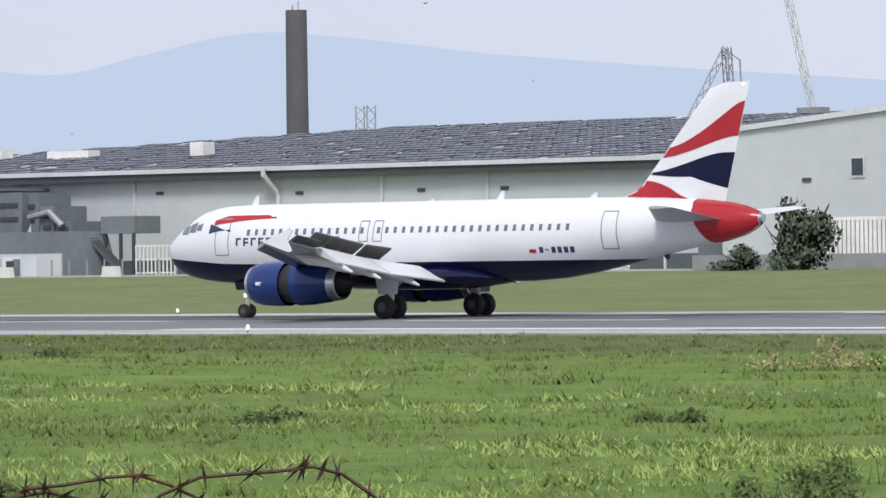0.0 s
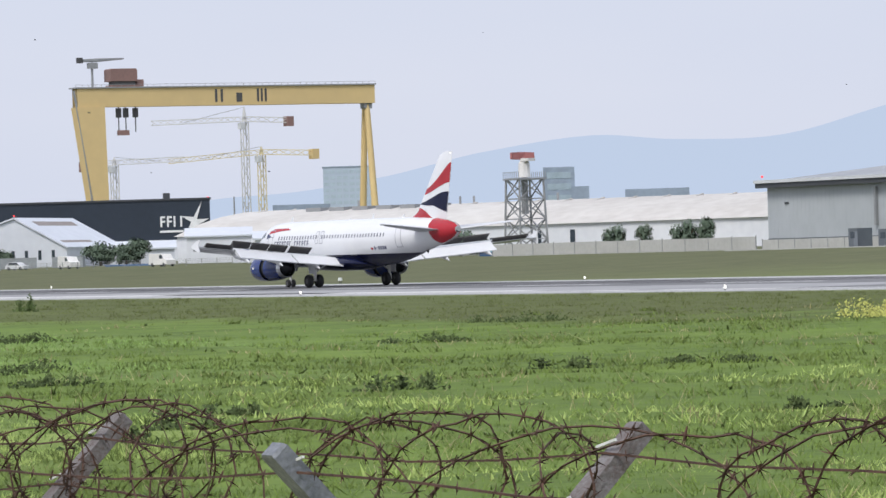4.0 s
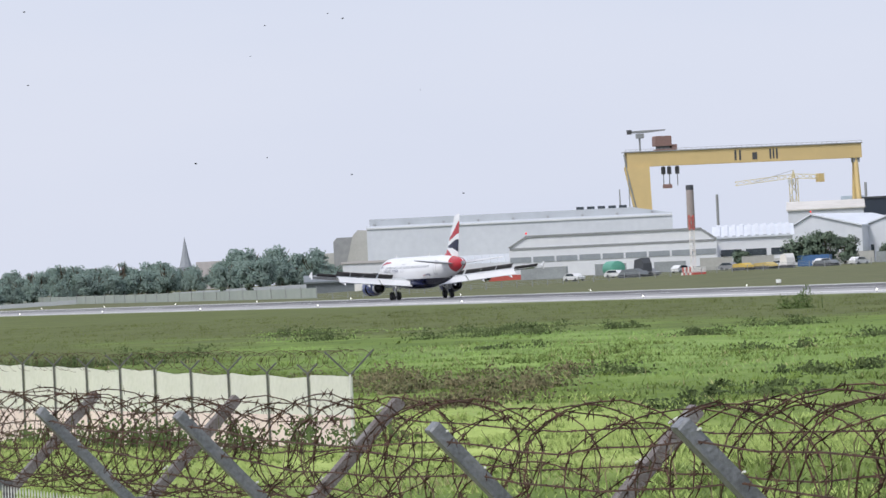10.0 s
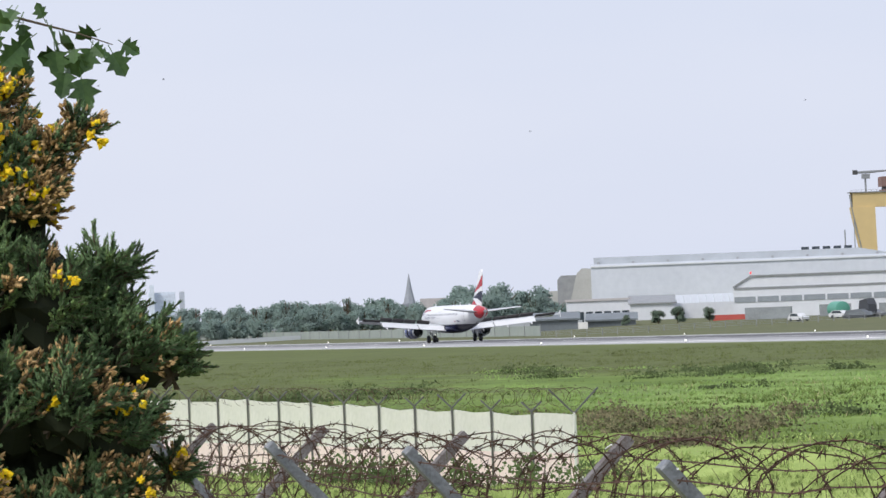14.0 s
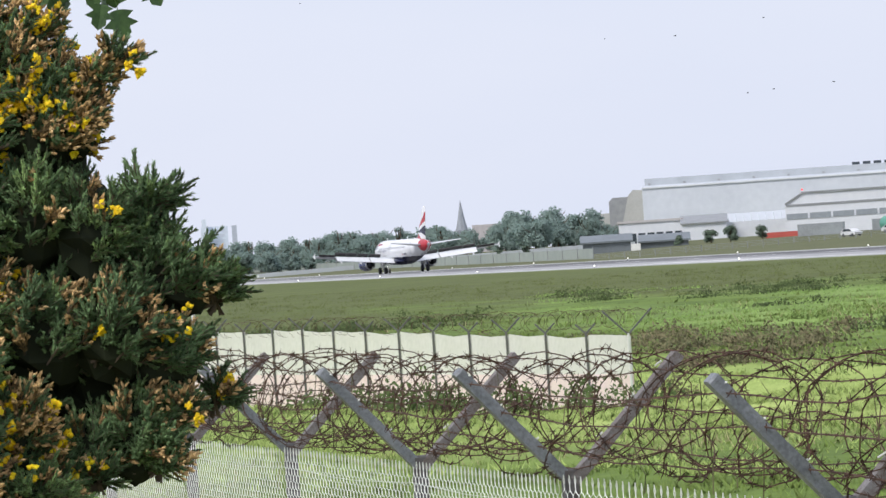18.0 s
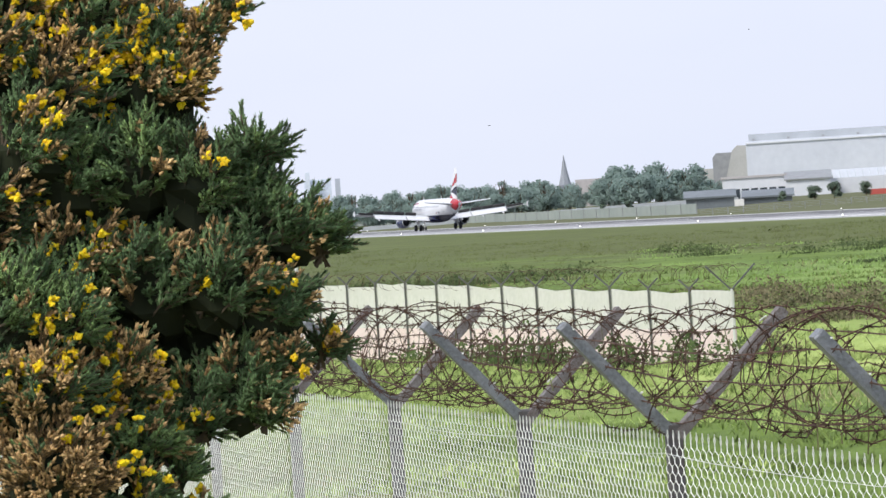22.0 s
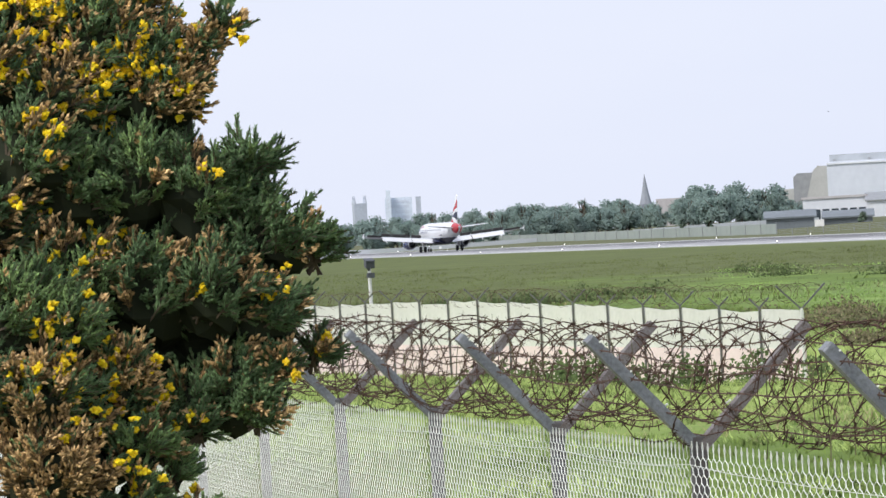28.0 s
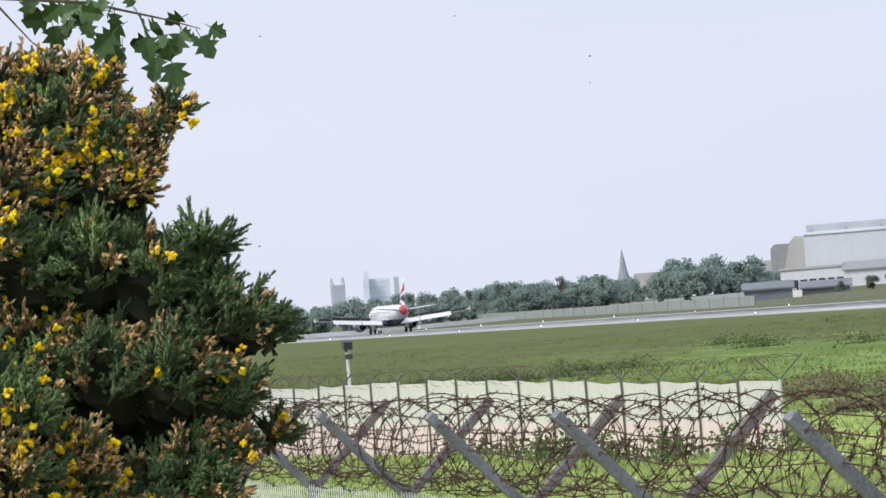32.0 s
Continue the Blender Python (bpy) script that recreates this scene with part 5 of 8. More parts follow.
# parked cars, containers, skips and a mesh fence along the works yards
M_CARWHITE = material("white_car_paint", (0.72, 0.73, 0.75), 0.3, scale=0.5)
M_CARGREY = material("grey_car_paint", (0.25, 0.26, 0.28), 0.3, scale=0.5)
M_CARBLUE = material("blue_car_paint", (0.06, 0.10, 0.22), 0.3, scale=0.5)
M_CARRED = material("red_car_paint", (0.35, 0.05, 0.05), 0.3, scale=0.5)
M_DULLBOX = material("weathered_container", (0.35, 0.38, 0.40), 0.7, scale=0.4, colour2=(0.27, 0.29, 0.30))


def car(label, b, far, mat, turn):
    x, y = polar(b, far)
    top = thing("car", label, "car", Matrix.Translation((x, y, ground_z(x, y))) @ Matrix.Rotation(radians(turn), 4, "Z"), "parked cars")
    part("body", Shape().prism([(-2.1, 0.3), (2.1, 0.3), (2.15, 0.75), (1.2, 0.92), (0.6, 1.42), (-1.1, 1.45), (-1.9, 0.95), (-2.15, 0.85)], "y", -0.85, 0.85), mat, top)
    part("window", Shape().prism([(-1.55, 0.95), (1.0, 0.95), (0.52, 1.36), (-1.05, 1.38)], "y", -0.87, 0.87), M_GLASS, top)
    for wx in (-1.3, 1.35):
        for wy in (-0.78, 0.78):
            part("wheel", Shape().tube([(wx, wy - 0.1, 0.31), (wx, wy + 0.1, 0.31)], 0.31, 8), M_FASCIA, top)


yr = random.Random(21)
CARS = ((M_CARWHITE, "white car parked along the works yard"), (M_CARGREY, "grey car parked along the works yard"), (M_CARBLUE, "dark blue car parked along the works yard"), (M_CARRED, "red car parked along the works yard"))
b = 63.4
while b < 69.0:
    m_, lab = CARS[yr.choice((0, 0, 1, 1))]
    car(lab, b, 668 + yr.uniform(-8, 18), m_, 30 + yr.uniform(-12, 12) + yr.choice((0, 0, 90)))
    b += yr.uniform(0.45, 0.95)
b = 62.6
while b < 69.4:
    w_, h_ = yr.choice((6.1, 6.1, 3.0, 9.0)), yr.uniform(2.0, 2.7)
    m_, lab = yr.choice(((M_WHITECLAD, "white storage container in the yard"), (M_DULLBOX, "weathered grey container in the yard"), (M_CONC, "pale storage hut in the yard"), (M_BLUESHED, "blue storage container in the yard"), (M_DULLBOX, "weathered grey skip in the yard")))
    x, y = polar(b, 708 + yr.uniform(-10, 14))
    t_ = thing("container", lab, "container", Matrix.Translation((x, y, ground_z(x, y))) @ Matrix.Rotation(radians(dial(b) + yr.uniform(-15, 15)), 4, "Z"))
    part("body", Shape().box(-w_ / 2, w_ / 2, -1.2, 1.2, 0.1, h_), m_, t_)
    for k in range(int(w_ / 0.6)):
        part("rib", Shape().box(-w_ / 2 + 0.25 + k * 0.6, -w_ / 2 + 0.4 + k * 0.6, -1.24, -1.203, 0.2, h_ - 0.1), m_, t_)
    part("roof", Shape().box(-w_ / 2 - 0.03, w_ / 2 + 0.03, -1.23, 1.23, h_, h_ + 0.08), m_, t_)
    b += yr.uniform(0.55, 1.1)
yard_fence = thing("yard_fence", "low pale mesh fence along the works yards", "fence")
b = 51.9
while b < 72.5:
    (x0, y0), (x1, y1) = polar(b, 636), polar(b + 0.24, 636)
    z = ground_z(x0, y0)
    part("post", Shape().box(x0 - 0.05, x0 + 0.05, y0 - 0.05, y0 + 0.05, z - 0.2, z + 1.15), M_STEEL, yard_fence)
    s = Shape()
    for k in range(4):
        s.tube([(x0, y0, z + 0.3 + 0.27 * k), (x1, y1, z + 0.3 + 0.27 * k)], 0.025, 3)
    part("rail", s, M_STEEL, yard_fence)
    b += 0.24


# ---- the airliner ----
M_WHITE = material("white_gloss_paint", (0.82, 0.83, 0.85), 0.22, scale=0.5, colour2=(0.78, 0.79, 0.82))
M_BLUE = material("midnight_blue_paint", (0.005, 0.008, 0.042), 0.22, scale=0.5, colour2=(0.004, 0.006, 0.034), spec=0.3)
M_RED = material("red_gloss_paint", (0.46, 0.018, 0.03), 0.22, scale=0.5, colour2=(0.38, 0.015, 0.025))
M_NACELLE = material("nacelle_blue_paint", (0.012, 0.042, 0.17), 0.18, scale=0.8, colour2=(0.011, 0.028, 0.16))
M_ALU = material("bare_metal", (0.62, 0.63, 0.65), 0.3, 0.9, scale=2.0, colour2=(0.5, 0.51, 0.53))
M_WINGGREY = material("wing_grey_paint", (0.50, 0.52, 0.54), 0.4, scale=0.6, colour2=(0.44, 0.46, 0.48))
M_WINGLIGHT = material("pale_flap_paint", (0.74, 0.75, 0.77), 0.35, scale=0.6, colour2=(0.68, 0.69, 0.71))
M_SPOILER = material("dark_spoiler_underside", (0.055, 0.05, 0.052), 0.6, scale=1.5, colour2=(0.085, 0.08, 0.078))
M_TYRE = material("tyre_rubber", (0.025, 0.025, 0.027), 0.8, scale=3.0)
M_DARKGAP = material("dark_gap", (0.02, 0.022, 0.026), 0.6, scale=2.0)
M_PANE = material("cabin_window", (0.16, 0.17, 0.21), 0.15, scale=2.0)
M_COCKPIT = material("cockpit_glass", (0.16, 0.19, 0.21), 0.08, scale=1.0)
M_SEAM = material("grey_door_outline", (0.25, 0.26, 0.3), 0.5, scale=2.0)
M_RIM = material("dark_grey_rim", (0.1, 0.1, 0.105), 0.6, 0.3, scale=3.0)
M_TITLE = material("navy_title", (0.03, 0.04, 0.11), 0.4, scale=2.0)

# along the fuselage: metres from the nose, top, bottom, half width
FUS = ((0.35, 3.65, 3.40, 0.10), (0.45, 3.96, 3.03, 0.45), (0.75, 4.3, 2.72, 0.80), (1.2, 4.62, 2.42, 1.12), (1.75, 5.0, 2.22, 1.39), (2.4, 5.42, 2.08, 1.59), (3.05, 5.70, 1.98, 1.74), (4.0, 5.90, 1.89, 1.87), (5.0, 5.97, 1.84, 1.94), (6.5, 6.0, 1.82, 1.975), (12.0, 6.0, 1.82, 1.975), (18.0, 6.0, 1.82, 1.975), (24.0, 6.0, 1.82, 1.975), (26.0, 5.99, 1.95, 1.96), (28.0, 5.98, 2.25, 1.86), (30.0, 5.97, 2.65, 1.68), (32.0, 5.92, 3.08, 1.42), (34.0, 5.78, 3.46, 1.14), (35.5, 5.60, 3.72, 0.90), (36.5, 5.42, 3.98, 0.66), (37.1, 5.22, 4.25, 0.44), (37.45, 5.05, 4.5, 0.25))


def fus(s):
    for a, b in zip(FUS, FUS[1:]):
        if s <= b[0]:
            t = max(0.0, (s - a[0]) / (b[0] - a[0]))
            return tuple(a[k] + (b[k] - a[k]) * t for k in (1, 2, 3))
    return FUS[-1][1:]


def fus_point(s, z, side, lift=0.012):
    top, bot, ry = fus(s)
    zc, rz = (top + bot) / 2, (top - bot) / 2
    c = max(-1.0, min(1.0, (z - zc) / rz))
    sn = math.sqrt(1 - c * c)
    return (s - 17.7, side * (ry * sn + lift * max(0.2, sn)), zc + rz * c + lift * c)


def skin_patch(shape, s0, s1, low, high, side, ns=6, nz=4, lift=0.012):
    """A patch of skin between two stations, under curves low(s) and high(s)."""
    rows = []
    for i in range(ns + 1):
        s = s0 + (s1 - s0) * i / ns
        a, b = low(s), high(s)
        rows.append([fus_point(s, a + (b - a) * k / nz, side, lift) for k in range(nz + 1)])
    return shape.rings(rows, close=False, caps=False)


def strip(shape, points, side, w=0.05):
    """A thin line on the skin through (station, height) points."""
    for (s0, z0), (s1, z1) in zip(points, points[1:]):
        if abs(s1 - s0) > abs(z1 - z0):
            skin_patch(shape, s0, s1, lambda s: z0 + (z1 - z0) * (s - s0) / (s1 - s0) - w / 2, lambda s: z0 + (z1 - z0) * (s - s0) / (s1 - s0) + w / 2, side, 3, 1)
        else:
            skin_patch(shape, s0 - w / 2, s0 + w / 2, lambda s: min(z0, z1), lambda s: max(z0, z1), side, 1, 5)
    return shape


BELT = 2.86
plane = thing("airliner", "white and navy narrow-body airliner with a red, white and blue tail", "aeroplane")
upper, lower = [], []
stations = sorted({a[0] for a in FUS} | {0.6, 0.95, *(31.2 + 0.26 * k for k in range(24)), 8, 10, 14, 16, 20, 22, 25, 27, 29, 31, 33, 36.1})
for s in stations:
    top, bot, ry = fus(s)
    zc, rz = (top + bot) / 2, (top - bot) / 2
    belt = BELT + 0.42 * max(0.0, 1 - s / 5.5)
    cut = math.acos(max(-1.0, min(1.0, (belt - zc) / rz)))
    cut = min(cut, math.pi - 0.02)
    upper.append([(s - 17.7, ry * math.sin(a), zc + rz * math.cos(a)) for a in np.linspace(-cut, cut, 33)])
    lower.append([(s - 17.7, ry * math.sin(a), zc + rz * math.cos(a)) for a in np.linspace(cut, 2 * math.pi - cut, 21)])
part("fuselage", Shape().rings(upper, close=False), M_WHITE, plane, "white upper fuselage", smooth=True)
part("belly", Shape().rings(lower, close=False), M_BLUE, plane, "midnight blue lower fuselage", smooth=True)
# wing root fairing under the belly
rows = []
for s, hw, zb, zt in ((10.8, 0.5, 1.85, 2.2), (11.8, 1.6, 1.62, 2.5), (13.0, 2.05, 1.48, 2.75), (16.0, 2.2, 1.42, 2.85), (19.5, 2.15, 1.44, 2.8), (21.2, 1.7, 1.58, 2.6), (22.6, 0.8, 1.78, 2.2)):
    rows.append([(s - 17.7, hw * math.cos(a), (zb + zt) / 2 + (zt - zb) / 2 * math.sin(a)) for a in np.linspace(0, 2 * math.pi, 16, endpoint=False)])
part("wing_fairing", Shape().rings(rows), M_BLUE, plane, smooth=True)
part("apu_exhaust", Shape().tube([(37.3 - 17.7, 0, 4.8), (37.62 - 17.7, 0, 4.8)], [0.26, 0.2], 12), M_ALU, plane, "grey exhaust cone", smooth=True)
# red tail cone
for side in (-1, 1):
    s_ = Shape()
    def cone_low(s):
        top, bot, _ = fus(s)
        return top - (top - bot - 0.02) * min(1.0, max(0.0, (s - 33.9) / 0.95)) ** 0.7
    skin_patch(s_, 33.92, 37.44, cone_low, lambda s: fus(s)[0] - 0.002, side, 28, 12, 0.035)
    part("tail_cone_paint", s_, M_RED, plane, "red painted tail cone", smooth=True)
# windows, doors, cockpit
for side in (-1, 1):
    k, s = 0, 7.0
    while s < 27.7:
        if not (14.6 < s < 15.4):
            p_ = Shape()
            skin_patch(p_, s - 0.1, s + 0.1, lambda q: 4.36, lambda q: 4.68, side, 1, 2)
            part("cabin_window", p_, M_PANE, plane)
        s += 0.533
    for s0, s1, z0, z1 in ((4.75, 5.65, 3.35, 5.25), (29.2, 30.05, 3.4, 5.25), (14.3, 14.85, 3.95, 5.0), (15.2, 15.75, 3.95, 5.0)):
        part("door_outline", strip(Shape(), [(s0, z0), (s0, z1), (s1, z1), (s1, z0), (s0, z0)], side, 0.06), M_SEAM, plane, "grey door outline")
    for s0, s1, a0, a1 in ((1.95, 2.6, 4.45, 4.95), (2.65, 3.2, 4.55, 5.12), (3.25, 3.65, 4.65, 5.05)):
        p_ = Shape()
        skin_patch(p_, s0, s1, lambda q: a0, lambda q: a0 + (a1 - a0) * (0.75 + 0.25 * (q - s0) / (s1 - s0)), side, 4, 3)
        part("cockpit_window", p_, M_COCKPIT, plane, "cockpit side window")
    # ribbon device by the door
    p_ = Shape()
    skin_patch(p_, 4.5, 8.6, lambda q: 4.92 + 0.08 * (q - 4.5) + 0.06 * math.sin((q - 4.5) * 0.8), lambda q: min(5.42, 5.18 + 0.3 * (q - 4.5)) if q < 8.3 else 5.32, side, 14, 3)
    part("ribbon", p_, M_RED, plane, "red ribbon device")
    p_ = Shape()
    skin_patch(p_, 4.25, 5.75, lambda q: 4.62 + 0.0 * q + 0.1 * abs(q - 5.0) - 0.28 * max(0, 5.0 - q), lambda q: 5.0 - 0.3 * (q - 4.25), side, 8, 3)
    part("ribbon", p_, M_TITLE, plane, "navy ribbon device")
    # airline titles and registration as plain bars
    for k in range(14):
        s = 6.2 + k * 0.5
        if k == 7:
            continue
        p_ = Shape()
        skin_patch(p_, s, s + 0.12, lambda q: 3.82, lambda q: 4.24, side, 1, 2)
        skin_patch(p_, s + 0.12, s + 0.34, lambda q: 4.14, lambda q: 4.24, side, 1, 1)
        if k % 2:
            skin_patch(p_, s + 0.12, s + 0.34, lambda q: 3.95, lambda q: 4.04, side, 1, 1)
        part("title_bar", p_, M_TITLE, plane, "navy bar of the airline titles")
    for k in range(6):
        s = 25.55 + k * 0.36
        p_ = Shape()
        if k == 1:
            skin_patch(p_, s, s + 0.2, lambda q: 3.36, lambda q: 3.42, side, 1, 1)
        else:
            skin_patch(p_, s, s + 0.24, lambda q: 3.24, lambda q: 3.54, side, 1, 1)
        part("registration_bar", p_, M_TITLE, plane, "dark bar of the registration")
    p_ = Shape()
    skin_patch(p_, 24.95, 25.35, lambda q: 3.24, lambda q: 3.42, side, 2, 1)
    part("flag", p_, M_RED, plane, "small red flag emblem")
for side in (-1, 1):
    p_ = Shape()
    skin_patch(p_, 1.7, 2.4, lambda q: 4.72 + 0.42 * (q - 1.7), lambda q: fus(q)[0] - 0.01, side, 4, 3)
    part("windscreen", p_, M_COCKPIT, plane, "cockpit windscreen")
for s, h in ((6.0, 0.5), (21.9, 0.45), (27.6, 0.25), (17.5, 0.12)):
    part("blade_aerial", Shape().prism([(s - 17.7 - 0.25, 5.96), (s - 17.7 + 0.2, 5.96), (s - 17.7 + 0.25, 5.98 + h), (s - 17.7 + 0.1, 5.98 + h)], "y", -0.03, 0.03), M_WHITE, plane, "white blade aerial")
part("drain_mast", Shape().prism([(31.7 - 17.7, 3.1), (32.1 - 17.7, 3.15), (32.1 - 17.7, 2.85), (31.95 - 17.7, 2.8)], "y", -0.03, 0.03), M_DARKGAP, plane)


def foil(shape, rows, thick=0.12, cap=True):
    """A wing from rows of (leading edge, chord, twist drop) with a rounded nose and sharp tail."""
    prof = ((0.0, 0.0), (0.02, 0.28), (0.1, 0.5), (0.3, 0.62), (0.55, 0.48), (0.8, 0.22), (1.0, 0.02), (1.0, -0.02), (0.8, -0.16), (0.55, -0.34), (0.3, -0.42), (0.1, -0.35), (0.02, -0.2))
    out = []
    for (x, y, z), chord, t, upright in rows:
        row = []
        for u, v in prof:
            h = v * t * chord
            row.append((x + u * chord, y + h, z) if upright else (x + u * chord, y, z + h))
        out.append(row)
    return shape.rings(out)


# fin
def fin_le(z):
    return 30.0 + (z - 5.9) * 0.865 if z > 6.35 else 28.9 + (z - 5.75) * 2.5


def fin_te(z):
    return 35.3 + (z - 5.1) * 0.25


FIN = []
for z in (5.3, 5.75, 6.0, 6.35, 7.5, 9.0, 10.5, 11.2, 11.42, 11.5):
    le, te = fin_le(max(z, 5.75)), fin_te(z)
    if z > 11.2:
        le += (z - 11.2) * 2.2
    FIN.append(((le - 17.7, 0, z), te - le, 0.115 if z < 11.42 else 0.05, True))
part("fin", foil(Shape(), FIN), M_WHITE, plane, "white tail fin", smooth=True)


def fin_y(s, z):
    le, te = fin_le(z), fin_te(z)
    u = max(0.0, min(1.0, (s - le) / (te - le)))
    knots = ((0.0, 0.0), (0.02, 0.28), (0.1, 0.5), (0.3, 0.62), (0.55, 0.48), (0.8, 0.22), (1.0, 0.02))
    for (a, p), (b, q) in zip(knots, knots[1:]):
        if u <= b:
            return (p + (q - p) * (u - a) / (b - a)) * 0.115 * (te - le)
    return 0.02


def fin_patch(low, high, mat, label, s_from=None):
    for side in (-1, 1):
        rows = []
        for i in range(25):
            u = i / 24
            col = []
            for k in range(5):
                z = low(u) + (high(u) - low(u)) * k / 4
                le, te = fin_le(z) + 0.03, fin_te(z) - 0.02
                s = le + (te - le) * u
                y = fin_y(s, z)
                col.append((s - 17.7, side * (y * (1.0 if side > 0 else 0.69) + 0.02 if side > 0 else y * 0.69 + 0.02), z))
            rows.append(col)
        part("fin_band", Shape().rings(rows, close=False, caps=False), mat, plane, label, smooth=True)


def ease(u, a, b):
    t = u * u * (3 - 2 * u)
    return a + (b - a) * t


fin_patch(lambda u: ease(u, 7.85, 8.85), lambda u: ease(u, 8.35, 10.55), M_RED, "upper red wave on the fin")
fin_patch(lambda u: 7.05 - 0.15 * math.sin(u * 3.1) - (0.75 * max(0.0, u - 0.55) / 0.45), lambda u: ease(min(1.0, u * 1.15), 7.15, 8.05), M_BLUE, "navy wave on the fin")
fin_patch(lambda u: 5.75 - 0.45 * u, lambda u: 6.75 - 1.25 * ease(u, 0, 1), M_RED, "lower red wave on the fin")
part("fin_light", Shape().box(36.5 - 17.7, 36.62 - 17.7, -0.05, 0.05, 11.32, 11.4), M_WHITELAMP, plane)
# tailplanes
for side in (-1, 1):
    rows = [((31.7 - 17.7 + 3.3 * k, side * (0.6 + 5.7 * k), 4.75 + 0.58 * k), 3.9 - 2.55 * k, 0.11, False) for k in (0, 0.5, 0.95, 1.0)]
    # near tailplane takes the darker grey, its shaded underside put into the paint
    part("tailplane", foil(Shape(), rows), M_WINGLIGHT if side > 0 else M_WINGGREY, plane, "pale grey tailplane", smooth=True)

# wings with flaps out and spoilers raised
def wing_le(y):
    return 11.6 + (y - 1.9) * 0.535


def wing_te(y):
    return 18.4 + max(0.0, y - 6.4) * 0.295


def wing_z(y):
    return 2.5 + (y - 1.9) * 0.094


for side in (-1, 1):
    rows = []
    for y in (1.2, 4.0, 6.4, 10.0, 14.0, 16.6, 17.05):
        le, te = wing_le(y), wing_te(y)
        if y > 16.7:
            le += 0.35
        rows.append(((le - 17.7, side * y, wing_z(y)), te - le, 0.13 if y < 5 else 0.105, False))
    wing = part("wing", foil(Shape(), rows), M_WINGGREY, plane, "grey swept wing", smooth=True)
    z = wing_z(17.05)
    part("wingtip_fence", Shape().prism([(wing_le(17) + 0.2 - 17.7, z), (wing_te(17) - 17.7 - 0.1, z - 0.5), (wing_te(17) - 17.7 + 0.1, z - 0.46), (wing_te(17) - 17.7 - 0.15, z + 0.1), (wing_te(17) - 17.7 + 0.2, z + 0.55), (wing_te(17) - 17.7 - 0.05, z + 0.6)], "y", side * 17.02 - 0.04, side * 17.02 + 0.04), M_WHITE, wing, "white wingtip fence")
    for y0, y1 in ((2.0, 6.3), (6.5, 12.9)):
        n, rr = 3, []
        for k in range(n + 1):
            y = y0 + (y1 - y0) * k / n
            te, zz = wing_te(y), wing_z(y)
            c = 1.75 - 0.05 * (y - 2)
            rr.append([(te - 17.7 - 0.45, side * y, zz - 0.02), (te - 17.7 - 0.2, side * y, zz + 0.14), (te - 17.7 + c * 0.8, side * y, zz - 0.62), (te - 17.7 + c * 0.78, side * y, zz - 0.7), (te - 17.7 - 0.3, side * y, zz - 0.25)])
        part("flap", Shape().rings(rr), M_WINGLIGHT, wing, "pale extended flap")
    y0, y1 = 13.1, 16.2
    rr = [[(wing_te(y) - 17.7 - 0.62, side * y, wing_z(y) + 0.04), (wing_te(y) - 17.7 + 0.04, side * y, wing_z(y) + 0.42), (wing_te(y) - 17.7 + 0.05, side * y, wing_z(y) + 0.36), (wing_te(y) - 17.7 - 0.5, side * y, wing_z(y) - 0.06)] for y in (y0, y1)]
    part("aileron", Shape().rings(rr), M_SPOILER, wing, "dark raised aileron")
    rr = [[(wing_le(y) - 17.7 - 0.35, side * y, wing_z(y) - 0.3), (wing_le(y) - 17.7 - 0.18, side * y, wing_z(y) - 0.02), (wing_le(y) - 17.7 + 0.35, side * y, wing_z(y) + 0.2), (wing_le(y) - 17.7 + 0.1, side * y, wing_z(y) - 0.1)] for y in (3.2, 6.8, 11, 16.4)]
    part("slat", Shape().rings(rr), M_ALU, wing, "bare metal slat")
    for y0, y1 in ((4.2, 6.3), (6.6, 8.6), (8.7, 10.7), (10.8, 12.95)):
        rr = []
        for y in (y0, y1):
            x, zz = wing_te(y) - 17.7 - 1.15, wing_z(y) + 0.28
            rr.append([(x, side * y, zz), (x + 0.05, side * y, zz + 0.05), (x + 0.78, side * y, zz + 0.6), (x + 0.81, side * y, zz + 0.52)])
        part("spoiler", Shape().rings(rr), M_SPOILER, wing, "raised dark spoiler panel")
    for y in (4.4, 8.4, 12.2):
        x, zz = wing_te(y) - 17.7, wing_z(y) - 0.3
        part("flap_fairing", Shape().tube([(x - 2.0, side * y, zz + 0.1), (x - 1.2, side * y, zz - 0.12), (x + 0.5, side * y, zz - 0.35), (x + 1.5, side * y, zz - 0.75)], [0.05, 0.24, 0.24, 0.05], 8), M_WINGLIGHT, wing, "pale flap track fairing", smooth=True)
    # engine with its reverser sleeve slid back
    ye, ze = side * 5.75, 1.84
    eng = part("engine", Shape().rings([[(s - 17.7, ye + r * math.cos(a), ze + r * math.sin(a)) for a in np.linspace(0, 2 * math.pi, 28, endpoint=False)] for s, r in ((10.62, 0.93), (10.75, 1.03), (11.2, 1.11), (12.2, 1.15), (12.75, 1.14))], caps=False), M_NACELLE, plane, "glossy blue engine nacelle", smooth=True)
    part("intake_lip", Shape().rings([[(s - 17.7, ye + r * math.cos(a), ze + r * math.sin(a)) for a in np.linspace(0, 2 * math.pi, 28, endpoint=False)] for s, r in ((10.63, 0.935), (10.45, 0.9), (10.4, 0.85), (10.5, 0.8), (11.3, 0.8))], caps=False), M_ALU, eng, "polished intake lip", smooth=True)
    part("fan", Shape().tube([(11.2 - 17.7, ye, ze), (11.3 - 17.7, ye, ze)], 0.8, 24), M_DARKGAP, eng, "dark fan disc")
